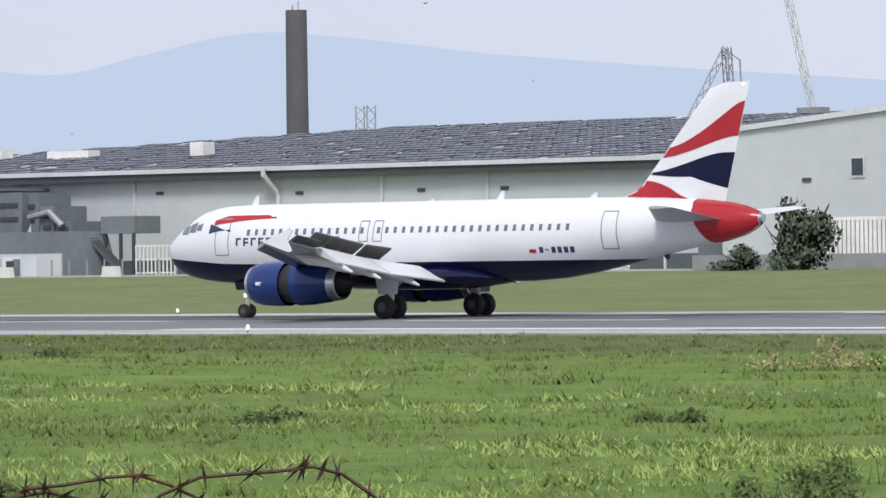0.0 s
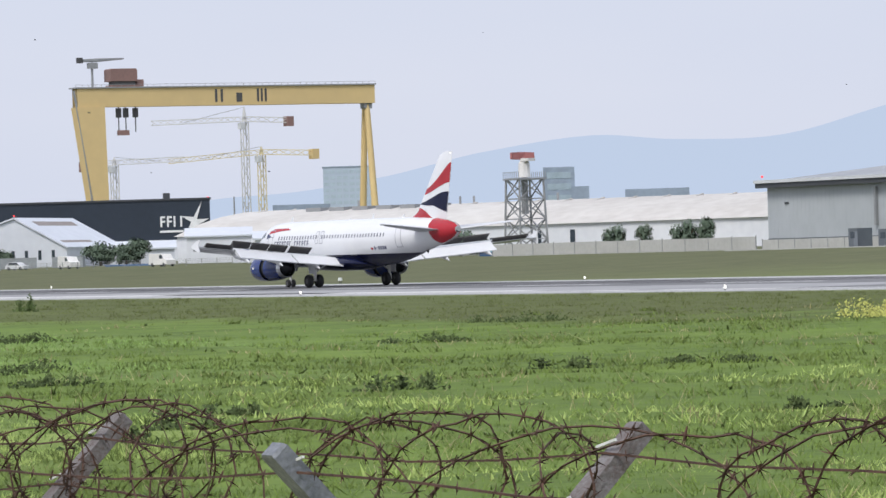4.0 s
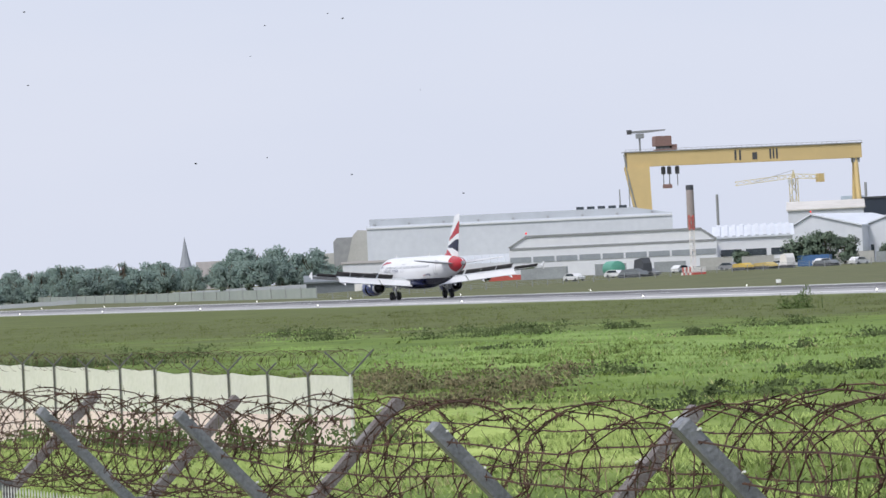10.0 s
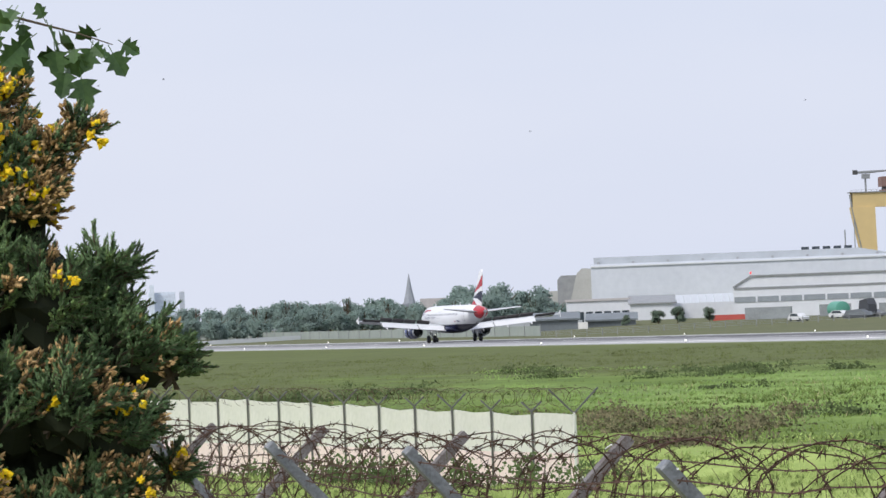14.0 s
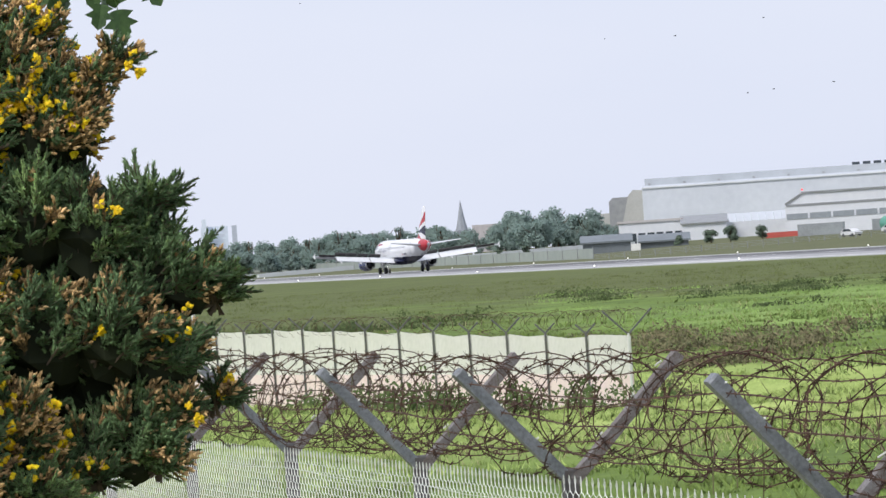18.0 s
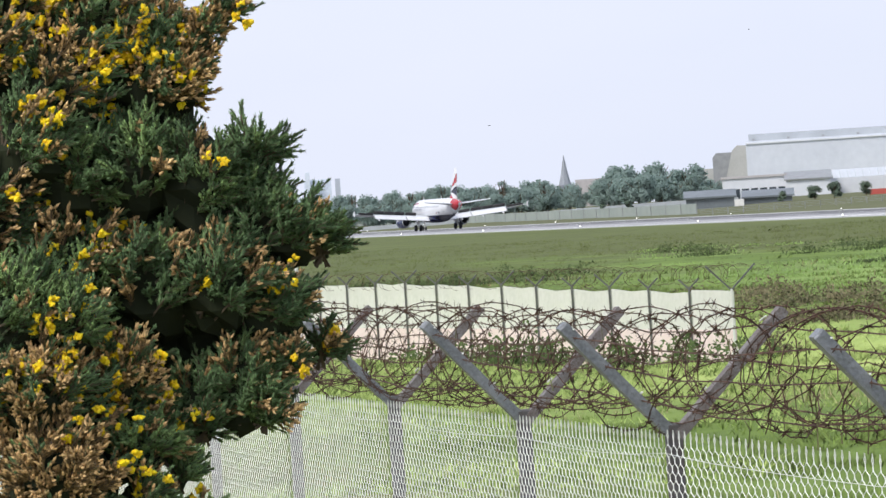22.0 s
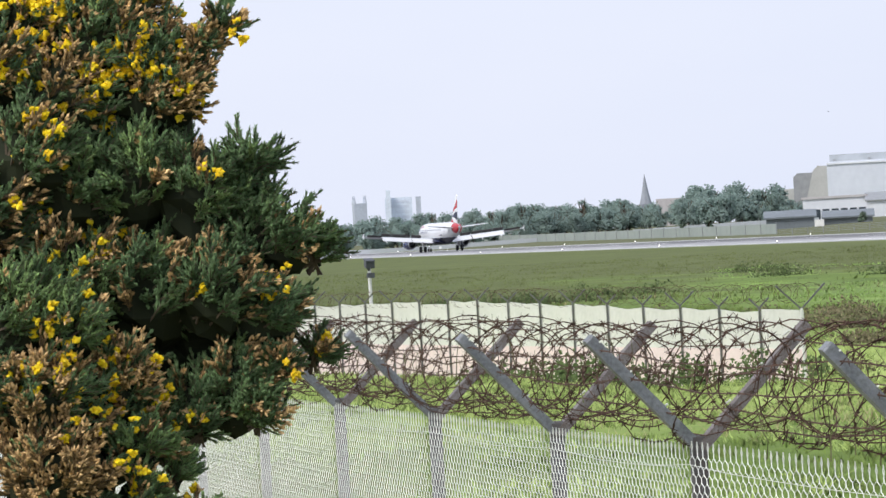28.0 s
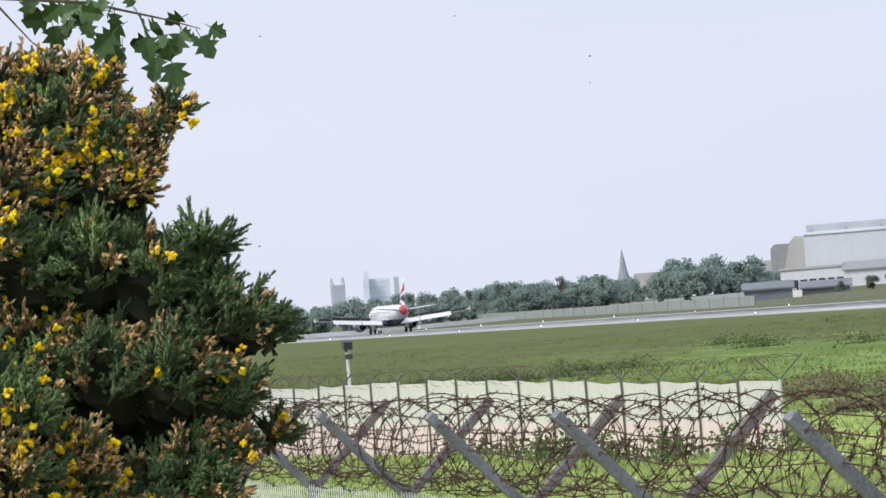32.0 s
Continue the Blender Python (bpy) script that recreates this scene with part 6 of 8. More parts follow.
    part("reverser_gap", Shape().tube([(12.7 - 17.7, ye, ze), (13.6 - 17.7, ye, ze)], 0.98, 28), M_DARKGAP, eng, "dark open reverser cascade", smooth=True)
    part("reverser_sleeve", Shape().rings([[(s - 17.7, ye + r * math.cos(a), ze + r * math.sin(a)) for a in np.linspace(0, 2 * math.pi, 28, endpoint=False)] for s, r in ((13.45, 1.13), (14.4, 1.08), (15.4, 0.95), (15.9, 0.86))], caps=False), M_NACELLE, eng, "blue reverser sleeve slid back", smooth=True)
    part("exhaust_ring", Shape().rings([[(s - 17.7, ye + r * math.cos(a), ze + r * math.sin(a)) for a in np.linspace(0, 2 * math.pi, 28, endpoint=False)] for s, r in ((15.65, 0.905), (16.1, 0.84), (16.12, 0.76), (15.7, 0.74))], caps=False), M_ALU, eng, "bare metal exhaust ring", smooth=True)
    part("core", Shape().tube([(15.2 - 17.7, ye, ze), (16.2 - 17.7, ye, ze), (16.8 - 17.7, ye, ze)], [0.72, 0.5, 0.12], 18), M_DARKGAP, eng, smooth=True)
    part("pylon", Shape().prism([(11.8 - 17.7, ze + 1.05), (15.4 - 17.7, ze + 0.85), (16.9 - 17.7, 2.55), (14.2 - 17.7, 2.95), (12.6 - 17.7, 2.95)], "y", ye - 0.16, ye + 0.16), M_WINGLIGHT, eng, "pale engine pylon")
    p_ = Shape().box(11.35 - 17.7, 11.75 - 17.7, ye - 1.125, ye - 1.105, ze - 0.06, ze + 0.1)
    part("nacelle_mark", p_, M_WHITE, eng, "small white mark")


def wheel_on(gear, x, y, r, w):
    wheel = new("wheel")
    wheel.parent = gear
    wheel.matrix_basis = Matrix.Translation((x, y, r))
    ring = Shape().rings([[(q * math.cos(a), d, q * math.sin(a)) for a in np.linspace(0, 2 * math.pi, 24, endpoint=False)] for d, q in ((-w / 2, r * 0.55), (-w / 2, r * 0.86), (-w * 0.3, r * 0.98), (0, r), (w * 0.3, r * 0.98), (w / 2, r * 0.86), (w / 2, r * 0.55))])
    part("tyre", ring, M_TYRE, wheel, "black rubber tyre", smooth=True)
    part("rim", Shape().tube([(0, -w * 0.52, 0), (0, w * 0.52, 0)], r * 0.42, 16), M_RIM, wheel, "dark grey rim")
    return wheel


for side in (-1, 1):
    gear = new("main_gear")
    gear.parent = plane
    part("strut", Shape().tube([(0, side * 3.8, 0.6), (0.0, side * 3.75, 1.5), (-0.25, side * 3.5, 2.7)], [0.13, 0.16, 0.2], 10), M_WHITESTEEL, gear, "white gear strut")
    part("gear_door", Shape().prism([(-0.6, 1.25), (0.55, 1.25), (0.75, 2.5), (-0.9, 2.6)], "y", side * 4.05 - 0.03, side * 4.05 + 0.03), M_WINGLIGHT, gear, "pale gear door")
    part("drag_brace", Shape().tube([(0, side * 3.75, 1.4), (0.1, side * 2.4, 2.2)], 0.07, 6), M_ALU, gear)
    for dy in (-0.5, 0.5):
        wheel_on(gear, 0, side * 3.9 + dy, 0.6, 0.46)
gear = new("nose_gear")
gear.parent = plane
part("strut", Shape().tube([(-12.35, 0, 0.35), (-12.3, 0, 1.0), (-12.1, 0, 2.2)], [0.09, 0.1, 0.12], 8), M_WHITESTEEL, gear, "white gear strut")
for side in (-1, 1):
    part("gear_door", Shape().prism([(-12.65, 1.5), (-11.95, 1.5), (-11.75, 2.1), (-12.85, 2.1)], "y", side * 0.5 - 0.02, side * 0.5 + 0.02), M_BLUE, gear, "blue gear door")
    wheel_on(gear, -12.37, side * 0.25, 0.38, 0.24)
part("taxi_lamp", Shape().box(-12.47, -12.37, -0.15, 0.15, 1.1, 1.3), M_WHITELAMP, gear)


# ---- perimeter fence: posts with forked arms, chain link, barbed strands and rusty coils ----
M_GALV = material("galvanised_steel", (0.29, 0.305, 0.33), 0.45, 0.35, scale=9.0, colour2=(0.15, 0.16, 0.175), bump=0.2, bump_scale=60)
M_RUSTGALV = material("rusting_steel", (0.25, 0.24, 0.245), 0.75, 0.15, scale=12.0, colour2=(0.135, 0.105, 0.095), bump=0.3, bump_scale=70)
M_RUSTWIRE = material("rusty_wire", (0.135, 0.072, 0.05), 0.85, 0.1, scale=14.0, colour2=(0.05, 0.03, 0.024))
M_LINK = material("pale_chain_link", (0.88, 0.89, 0.86), 0.45, 0.0, scale=6.0, colour2=(0.68, 0.70, 0.66))
M_SHEET = material("white_fence_sheet", (0.72, 0.71, 0.67), 0.8, scale=0.9, colour2=(0.61, 0.61, 0.56))
M_SHEETLOW = material("pinkish_fence_sheet", (0.82, 0.68, 0.67), 0.85, scale=0.9, colour2=(0.73, 0.59, 0.575))
M_POST = material("weathered_post", (0.13, 0.13, 0.14), 0.7, 0.1, scale=6.0, colour2=(0.09, 0.075, 0.07))
M_DULLPOST = material("dull_post", (0.12, 0.12, 0.115), 0.7, scale=4.0)
FENCE_Y = 4.41
POSTS = (2.9, 0.2, -2.55, -5.36, -8.28, -10.93, -13.11, -16.3, -18.72, -21.42, -24.1, -26.8, -29.5, -32.2, -34.9, -37.6, -40.3, -43.0, -45.7, -48.4, -51.1, -53.8)


def node_z(x):
    return float(np.interp(x, (-54, -30, -21.4, -18.7, -16.3, -13.1, -10.9, -8.3, -5.4, 3), (1.86, 2.04, 2.10, 2.11, 2.13, 2.142, 2.19, 2.215, 2.25, 2.33)))


def beam(shape, a, b, w, d, side=Vector((1, 0, 0))):
    """A bar of section w (along side) by d from a to b, with its end cut square and a little chamfered."""
    a, b = Vector(a), Vector(b)
    t = (b - a).normalized()
    u = side.normalized()
    v = t.cross(u).normalized()
    rows = []
    for p, k in ((a, 1.0), (b - t * 0.008, 1.0), (b, 0.86)):
        rows.append([p + (u * x * w + v * y * d) * 0.5 * k for x, y in ((-1, -1), (1, -1), (1, 1), (-1, 1))])
    return shape.rings(rows)


fence = thing("perimeter_fence", "chain-link perimeter fence with forked steel arms and rusty coiled barbed wire", "fence")
rng = random.Random(4)
for x in POSTS:
    zn = node_z(x)
    post = part("post", beam(Shape(), (x, FENCE_Y, -0.3), (x, FENCE_Y, zn + 0.03), 0.06, 0.055), M_POST, fence, "grey galvanised post")
    lean = rng.uniform(-0.015, 0.015)
    tip_o = (x + lean, FENCE_Y - 0.415, zn + 0.425)
    tip_i = (x - lean, FENCE_Y + 0.46, zn + 0.43)
    arm = part("outer_arm", beam(Shape(), (x, FENCE_Y, zn - 0.02), tip_o, 0.058, 0.042), M_GALV, post, "grey outer arm")
    part("inner_arm", beam(Shape(), (x + 0.004, FENCE_Y + 0.01, zn - 0.02), tip_i, 0.058, 0.042), M_RUSTGALV, post, "rust-stained inner arm")
    for f in (0.3, 0.62, 0.9):
        for sy in (-1, 1):
            p = Vector((x, FENCE_Y, zn)).lerp(Vector((x, FENCE_Y + sy * 0.415, zn + 0.42)), f)
            part("wire_clip", Shape().tube([p + Vector((-0.035, 0, 0.012)), p + Vector((0.045, 0, 0.03))], 0.004, 4), M_LINK, post)

# chain link: one woven panel of flattened spirals, the ends twisted in pairs along the top, set between each pair of posts
link = Shape()
PW, PITCH, STEP = 2.7, 0.0338, 0.034
n_col, n_row = int(PW / PITCH), 63
for i in range(n_col):
    pts = []
    for k in range(n_row + 1):
        right = (k + i) % 2
        x, z = (i + right) * PITCH, 0.02 + k * STEP
        turn = 1 if right else -1
        pts.append((x + 0.0015 * turn, 0.0, z))
        if k < n_row:
            pts.append(((i + 0.5) * PITCH, -0.0048 * turn, z + STEP / 2))
    if not (n_row + i) % 2:
        pts += [(i * PITCH + 0.002, 0.002, pts[-1][2] + 0.02), (i * PITCH - 0.001, 0.0, pts[-1][2] + 0.042)]
    else:
        pts += [((i + 1) * PITCH - 0.002, -0.002, pts[-1][2] + 0.02), ((i + 1) * PITCH + 0.002, 0.0, pts[-1][2] + 0.04)]
    link.tube(pts, 0.0019, 3, closed=False)
link_mesh = link.mesh("chain_link", M_LINK)
lr_ = random.Random(15)
for a, b in zip(POSTS, POSTS[1:]):
    za, zb = node_z(a), node_z(b)
    part("mesh_panel", link_mesh, M_LINK, fence, "pale woven chain link", at=Matrix(((( a - b) / PW, 0, 0, b), (0, 1, 0, FENCE_Y - 0.035), ((za - zb) / PW, 0, (zb + 0.03) / 2.205, -0.02), (0, 0, 0, 1))))
for drop in (0.085, 0.75, 1.4):
    pts = []
    for a, b in zip(POSTS, POSTS[1:]):
        for k in range(5):
            x = a + (b - a) * k / 5
            pts.append((x, FENCE_Y - 0.042, node_z(x) - drop - 0.02 * math.sin(math.pi * k / 5) + lr_.uniform(-0.004, 0.004)))
    part("line_wire", Shape().tube(pts, 0.0014, 4), M_LINK, fence, "pale straining wire")


def barb(shape, p, r, size):
    """Two crossing thin spikes."""
    for _ in range(2):
        d = Vector((r.gauss(0, 1), r.gauss(0, 1), r.gauss(0, 1))).normalized() * size
        w = d.cross(Vector((0.3, 0.5, 0.8))).normalized() * 0.0032
        shape.add([p + d, p - d, p + w, p - w, p + w.cross(d).normalized() * 0.0032], [(0, 2, 3), (1, 3, 2), (0, 3, 4), (1, 4, 2)])


# barbed strands along both rows of arms
for sy in (-1, 1):
    for f in (0.3, 0.62, 0.9):
        s = Shape()
        pts = []
        for a, b in zip(POSTS, POSTS[1:]):
            for k in range(6):
                t = k / 6
                x = a + (b - a) * t
                sag = 0.035 * 4 * t * (1 - t) * rng.uniform(0.6, 1.3)
                pts.append((x, FENCE_Y + sy * 0.415 * f, node_z(x) + 0.42 * f - sag + rng.uniform(-0.004, 0.004)))
        s.tube(pts, 0.0034, 4)
        for (x0, y0, z0), (x1, y1, z1) in zip(pts, pts[1:]):
            for k in range(4):
                p = Vector((x0, y0, z0)).lerp(Vector((x1, y1, z1)), (k + rng.random() * 0.6) / 4)
                if p.x > -34:
                    barb(s, p, rng, 0.02)
        part("barbed_strand", s, M_RUSTWIRE, fence, "rusty barbed strand")


def coil(x_from, x_to, pitch, radius, seed, hand, wire=0.0027, y=FENCE_Y, z_of=None, barbs=True, lift=0.27):
    r = random.Random(seed)
    s, pts = Shape(), []
    x, a, rad, cy, cz = x_from, r.random() * 6, radius, 0.0, 0.0
    steps = 24
    while x > x_to:
        for _ in range(steps):
            a += hand * 2 * math.pi / steps
            x -= pitch / steps * (1 + 0.6 * math.sin(a * 0.37 + seed))
            rad += r.gauss(0, 0.0045) + (radius - rad) * 0.05
            cy += r.gauss(0, 0.005) - cy * 0.05
            cz += r.gauss(0, 0.005) - cz * 0.05
            zz = z_of(x) if z_of else node_z(x)
            pts.append((x + r.gauss(0, 0.002) + 0.07 * math.sin(a + 0.8), y + cy + rad * 1.1 * math.cos(a), zz + lift + cz + rad * math.sin(a) * (0.92 if math.sin(a) > 0 else 1.0)))
    s.tube(pts, wire, 3, closed=False)
    if barbs:
        for p, q in zip(pts, pts[1:]):
            n = (2 if r.random() < 0.35 else 1) if p[0] > -36 else 0
            for k in range(n):
                barb(s, Vector(p).lerp(Vector(q), r.random()), r, 0.027)
    return s


part("wire_coil", coil(3.2, -11.0, 0.85, 0.19, 3, 1, lift=0.29), M_RUSTWIRE, fence, "rusty coiled barbed wire")
part("wire_coil", coil(2.9, -10.0, 1.15, 0.21, 21, -1, lift=0.28), M_RUSTWIRE, fence, "rusty coiled barbed wire")
part("wire_coil", coil(3.0, -10.2, 0.55, 0.13, 44, 1, lift=0.36), M_RUSTWIRE, fence, "loose rusty barbed wire")
part("wire_coil", coil(-9.5, -56.0, 0.46, 0.215, 5, 1), M_RUSTWIRE, fence, "tangled rusty coiled barbed wire")
part("wire_coil", coil(-9.8, -56.0, 0.62, 0.205, 8, -1), M_RUSTWIRE, fence, "tangled rusty coiled barbed wire")
part("wire_coil", coil(-12.0, -40.0, 1.1, 0.15, 13, 1, lift=0.15), M_RUSTWIRE, fence, "sagging rusty wire coil")
# dead stems caught in the wire
s = Shape()
for _ in range(150):
    x = rng.uniform(-33, -9)
    z = node_z(x) + rng.uniform(-0.02, 0.3)
    y = FENCE_Y + rng.uniform(-0.2, 0.25)
    n = rng.uniform(0.06, 0.22)
    s.tube([(x, y, z), (x + rng.uniform(-0.05, 0.05), y, z + n * 0.5), (x + rng.uniform(-0.12, 0.12), y + rng.uniform(-0.04, 0.04), z + n)], [0.003, 0.0025, 0.001], 3)
tagged(part("dead_growth", s, M_BRAMBLE, fence, "dry brown stems caught in the wire"), kind="stuff")

# second fence, closed with pale sheeting, in the dip
sheeted = thing("sheeted_fence", "second fence closed with pale sheeting and topped with wire", "fence")
(ax_, ay_), (bx_, by_) = DIP
n_bay = 24
ang = math.atan2(by_ - ay_, bx_ - ax_)
bay = math.hypot(bx_ - ax_, by_ - ay_) / n_bay
for k in range(n_bay + 1):
    x, y = ax_ + (bx_ - ax_) * k / n_bay, ay_ + (by_ - ay_) * k / n_bay
    zt = 1.12 + 0.28 * min(1.0, k / 9)
    post = part("post", beam(Shape(), (x, y - 0.05, -1.3), (x, y - 0.05, zt + 0.02), 0.04, 0.04), M_WHITESTEEL if k == 0 else M_DULLPOST, sheeted, "pale end post" if k == 0 else "")
    up = 0.5 if k == 0 else (0.3 if k % 3 == 0 else 0.2)
    part("outer_arm", beam(Shape(), (x, y - 0.05, zt), (x - 0.05, y - 0.05 - up, zt + up), 0.034, 0.032), M_DULLPOST, post)
    part("inner_arm", beam(Shape(), (x, y - 0.05, zt), (x + 0.05, y - 0.05 + up, zt + up), 0.034, 0.032), M_DULLPOST, post)
    if k < n_bay:
        zt2 = 1.12 + 0.28 * min(1.0, (k + 1) / 9)
        dz = rng.uniform(-0.05, 0.04)
        m4 = Matrix.Translation((x, y, 0)) @ Matrix.Rotation(ang, 4, "Z")
        part("upper_sheet", Shape().prism([(0.03, 0.3), (bay - 0.03, 0.3), (bay - 0.03, zt2 + dz - 0.04), (bay * 0.5, (zt + zt2) / 2 + dz - rng.uniform(0.02, 0.1)), (0.03, zt + dz - 0.04)], "y", -0.015, 0.015), M_SHEET, sheeted, "off-white sheet", at=m4)
        part("lower_sheet", Shape().box(0.02, bay - 0.02, -0.02, 0.02, -1.2, 0.31), M_SHEETLOW, sheeted, "pinkish white sheet", at=m4)
s = coil(-86.0, -135.5, 0.5, 0.2, 31, 1, 0.0045, 0.0, lambda x: 1.18, False)
s.v = [(x, y + ay_ + (by_ - ay_) * (x - ax_) / (bx_ - ax_), z) for x, y, z in s.v]
part("wire_coil", s, M_RUSTWIRE, sheeted, "dark wire coil")
# camera on a pole behind it
cxp, cyp = -121.98, 22.83
pole = thing("camera_pole", "white pole with a dark security camera", "camera pole", Matrix.Translation((cxp, cyp, ground_z(cxp, cyp))))
zp_ = 2.25 - ground_z(cxp, cyp)
part("pole", Shape().tube([(0, 0, -0.1), (0, 0, zp_)], 0.05, 10), M_WHITESTEEL, pole, smooth=True)
part("bracket", Shape().tube([(0, 0, zp_ - 0.1), (0.16, -0.1, zp_ + 0.06)], 0.04, 6), M_DULLPOST, pole)
head_ = part("camera_head", Shape().prism([(-0.14, zp_ + 0.02), (0.2, zp_ - 0.04), (0.24, zp_ + 0.14), (-0.1, zp_ + 0.22)], "y", -0.12, 0.12), M_FASCIA, pole, "dark camera housing")
part("sunshield", Shape().prism([(-0.18, zp_ + 0.21), (0.26, zp_ + 0.15), (0.26, zp_ + 0.18), (-0.18, zp_ + 0.25)], "y", -0.13, 0.13), M_FASCIA, head_)
part("lamp_head", Shape().box(0.1, 0.26, -0.1, 0.1, zp_ - 0.3, zp_ - 0.16), M_FASCIA, pole)


# ---- greenery ----
M_GORSE = material("gorse_green", (0.17, 0.275, 0.112), 0.65, scale=8.0, colour2=(0.085, 0.15, 0.066), spec=0.2, island=0.35)
M_GORSELIGHT = material("gorse_new_growth", (0.25, 0.385, 0.13), 0.65, scale=8.0, colour2=(0.145, 0.235, 0.088), spec=0.2, island=0.35)
M_GORSEDRY = material("gorse_dry_spines", (0.44, 0.285, 0.12), 0.75, scale=8.0, colour2=(0.2, 0.14, 0.062), spec=0.2, island=0.4)
M_GORSEBROWN = material("gorse_dry_pods", (0.78, 0.54, 0.27), 0.8, scale=12.0, colour2=(0.44, 0.28, 0.125), spec=0.2, island=0.45)
M_GORSEFLOWER = material("gorse_flower", (0.95, 0.76, 0.02), 0.55, scale=12.0, colour2=(0.84, 0.52, 0.015), spec=0.3, island=0.2)
# near-black filler colour for the shade deep inside the bush
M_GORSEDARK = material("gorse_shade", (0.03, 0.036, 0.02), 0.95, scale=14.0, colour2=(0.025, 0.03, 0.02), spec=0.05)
M_GORSESTEM = material("gorse_stem", (0.10, 0.075, 0.05), 0.8, scale=10.0)
M_LEAF = material("broad_leaf", (0.07, 0.14, 0.037), 0.5, scale=10.0, colour2=(0.035, 0.075, 0.023), spec=0.4, island=0.35)

EYE_B = 80.5
BUSH_U = Vector((math.cos(radians(EYE_B)), math.sin(radians(EYE_B)), 0))
BUSH_W = Vector((-math.sin(radians(EYE_B)), math.cos(radians(EYE_B)), 0))
BUSH_O = Vector((-0.1, -0.03, 3.0)) + BUSH_W * 9.1


def at_bush(u, v, w=0.0):
    """A place in the gorse bush: metres to the right, up and away from its middle."""
    return BUSH_O + BUSH_U * u + BUSH_W * w + Vector((0, 0, v))


gorse = thing("gorse_bush", "large dark green gorse bush with dry pods and yellow flowers", "bush", Matrix.Translation(at_bush(0, -3.0)))
BUSH_BASE = at_bush(0, -3.0)
HIGH_LOBES = ((0.1, 0.125, 0.068, 0), (0.09, 0.07, 0.058, 0), (0.165, -0.03, 0.09, 0), (0.225, -0.04, 0.045, 0), (0.235, -0.07, 0.037, 0.02), (0.11, 0, 0.092, 0), (0, 0.08, 0.138, 0.02), (-0.13, 0.12, 0.138, 0.03), (-0.26, 0.1, 0.138, 0.05), (0.03, -0.12, 0.15, 0), (0.12, -0.19, 0.094, 0), (0.14, -0.3, 0.052, 0), (0.06, -0.32, 0.109, 0.03), (0.1, -0.4, 0.044, 0), (-0.04, -0.36, 0.086, 0.05), (-0.12, -0.11, 0.173, 0.06), (-0.27, -0.08, 0.15, 0.06), (-0.09, 0.31, 0.144, 0.05), (-0.035, 0.28, 0.06, 0.03), (-0.26, 0.31, 0.173, 0.08))
LOW_LOBES = ((-0.2, 0.41, 0.156, 0.06), (-0.08, 0.37, 0.101, 0.05), (-0.11, 0.48, 0.06, 0.06), (-0.22, 0.5, 0.069, 0.08), (-0.32, 0.48, 0.127, 0.1), (0.055, 0.42, 0.03, 0), (0.005, 0.385, 0.036, 0.02), (-0.03, 0.33, 0.055, 0.03), (-0.35, 0.18, 0.15, 0.02), (-0.39, -0.15, 0.15, -0.12), (-0.29, -0.19, 0.098, -0.14), (-0.35, -0.33, 0.15, -0.14), (-0.2, -0.31, 0.104, -0.06), (-0.17, -0.45, 0.086, -0.08), (-0.33, -0.49, 0.161, -0.14), (-0.17, -0.56, 0.075, -0.1), (-0.04, -0.63, 0.071, -0.1), (0.04, -0.64, 0.039, -0.1), (-0.11, -0.64, 0.069, -0.1), (-0.26, -0.66, 0.138, -0.12))
LOBES = HIGH_LOBES + LOW_LOBES + ((-0.47, 0.05, 0.161, 0.05), (-0.49, -0.29, 0.161, -0.1), (-0.44, 0.37, 0.161, 0.1), (0.22, -0.28, 0.039, 0.1), (-0.24, -0.77, 0.184, -0.1), (-0.07, -0.76, 0.127, -0.08), (0.05, -0.38, 0.069, 0.02), (-0.03, -0.42, 0.055, 0.03), (-0.12, -0.42, 0.071, 0.02), (0.1, -0.36, 0.05, 0), (-0.19, -0.38, 0.081, -0.02), (-0.09, -0.51, 0.058, -0.05))
# spots between the lobes filled with dark lumps in place of deep shade
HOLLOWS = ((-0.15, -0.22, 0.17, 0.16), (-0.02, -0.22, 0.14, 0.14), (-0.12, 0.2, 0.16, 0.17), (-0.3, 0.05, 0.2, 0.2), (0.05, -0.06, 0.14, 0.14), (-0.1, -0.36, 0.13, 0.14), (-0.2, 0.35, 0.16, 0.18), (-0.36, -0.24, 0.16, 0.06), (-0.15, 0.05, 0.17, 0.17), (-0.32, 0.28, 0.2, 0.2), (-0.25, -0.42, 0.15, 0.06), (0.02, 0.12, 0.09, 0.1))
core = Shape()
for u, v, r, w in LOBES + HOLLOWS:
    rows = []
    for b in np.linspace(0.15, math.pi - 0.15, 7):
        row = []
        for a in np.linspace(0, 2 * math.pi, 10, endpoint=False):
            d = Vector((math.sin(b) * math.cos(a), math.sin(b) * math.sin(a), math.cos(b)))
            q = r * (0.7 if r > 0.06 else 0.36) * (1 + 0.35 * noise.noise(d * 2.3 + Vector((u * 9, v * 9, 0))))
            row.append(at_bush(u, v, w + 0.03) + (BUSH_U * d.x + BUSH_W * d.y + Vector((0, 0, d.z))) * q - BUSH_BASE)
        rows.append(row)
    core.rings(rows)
tagged(part("inner_growth", core, M_GORSEDARK, gorse, "dark lumps standing for the shaded inside of the bush"), kind="stuff")
gr = random.Random(11)
nr = np.random.RandomState(12)
brown, flower, stems = Shape(), Shape(), Shape()
SPINES = {"green": [], "fresh": [], "dry": []}
FACING = {"green": [], "fresh": [], "dry": []}


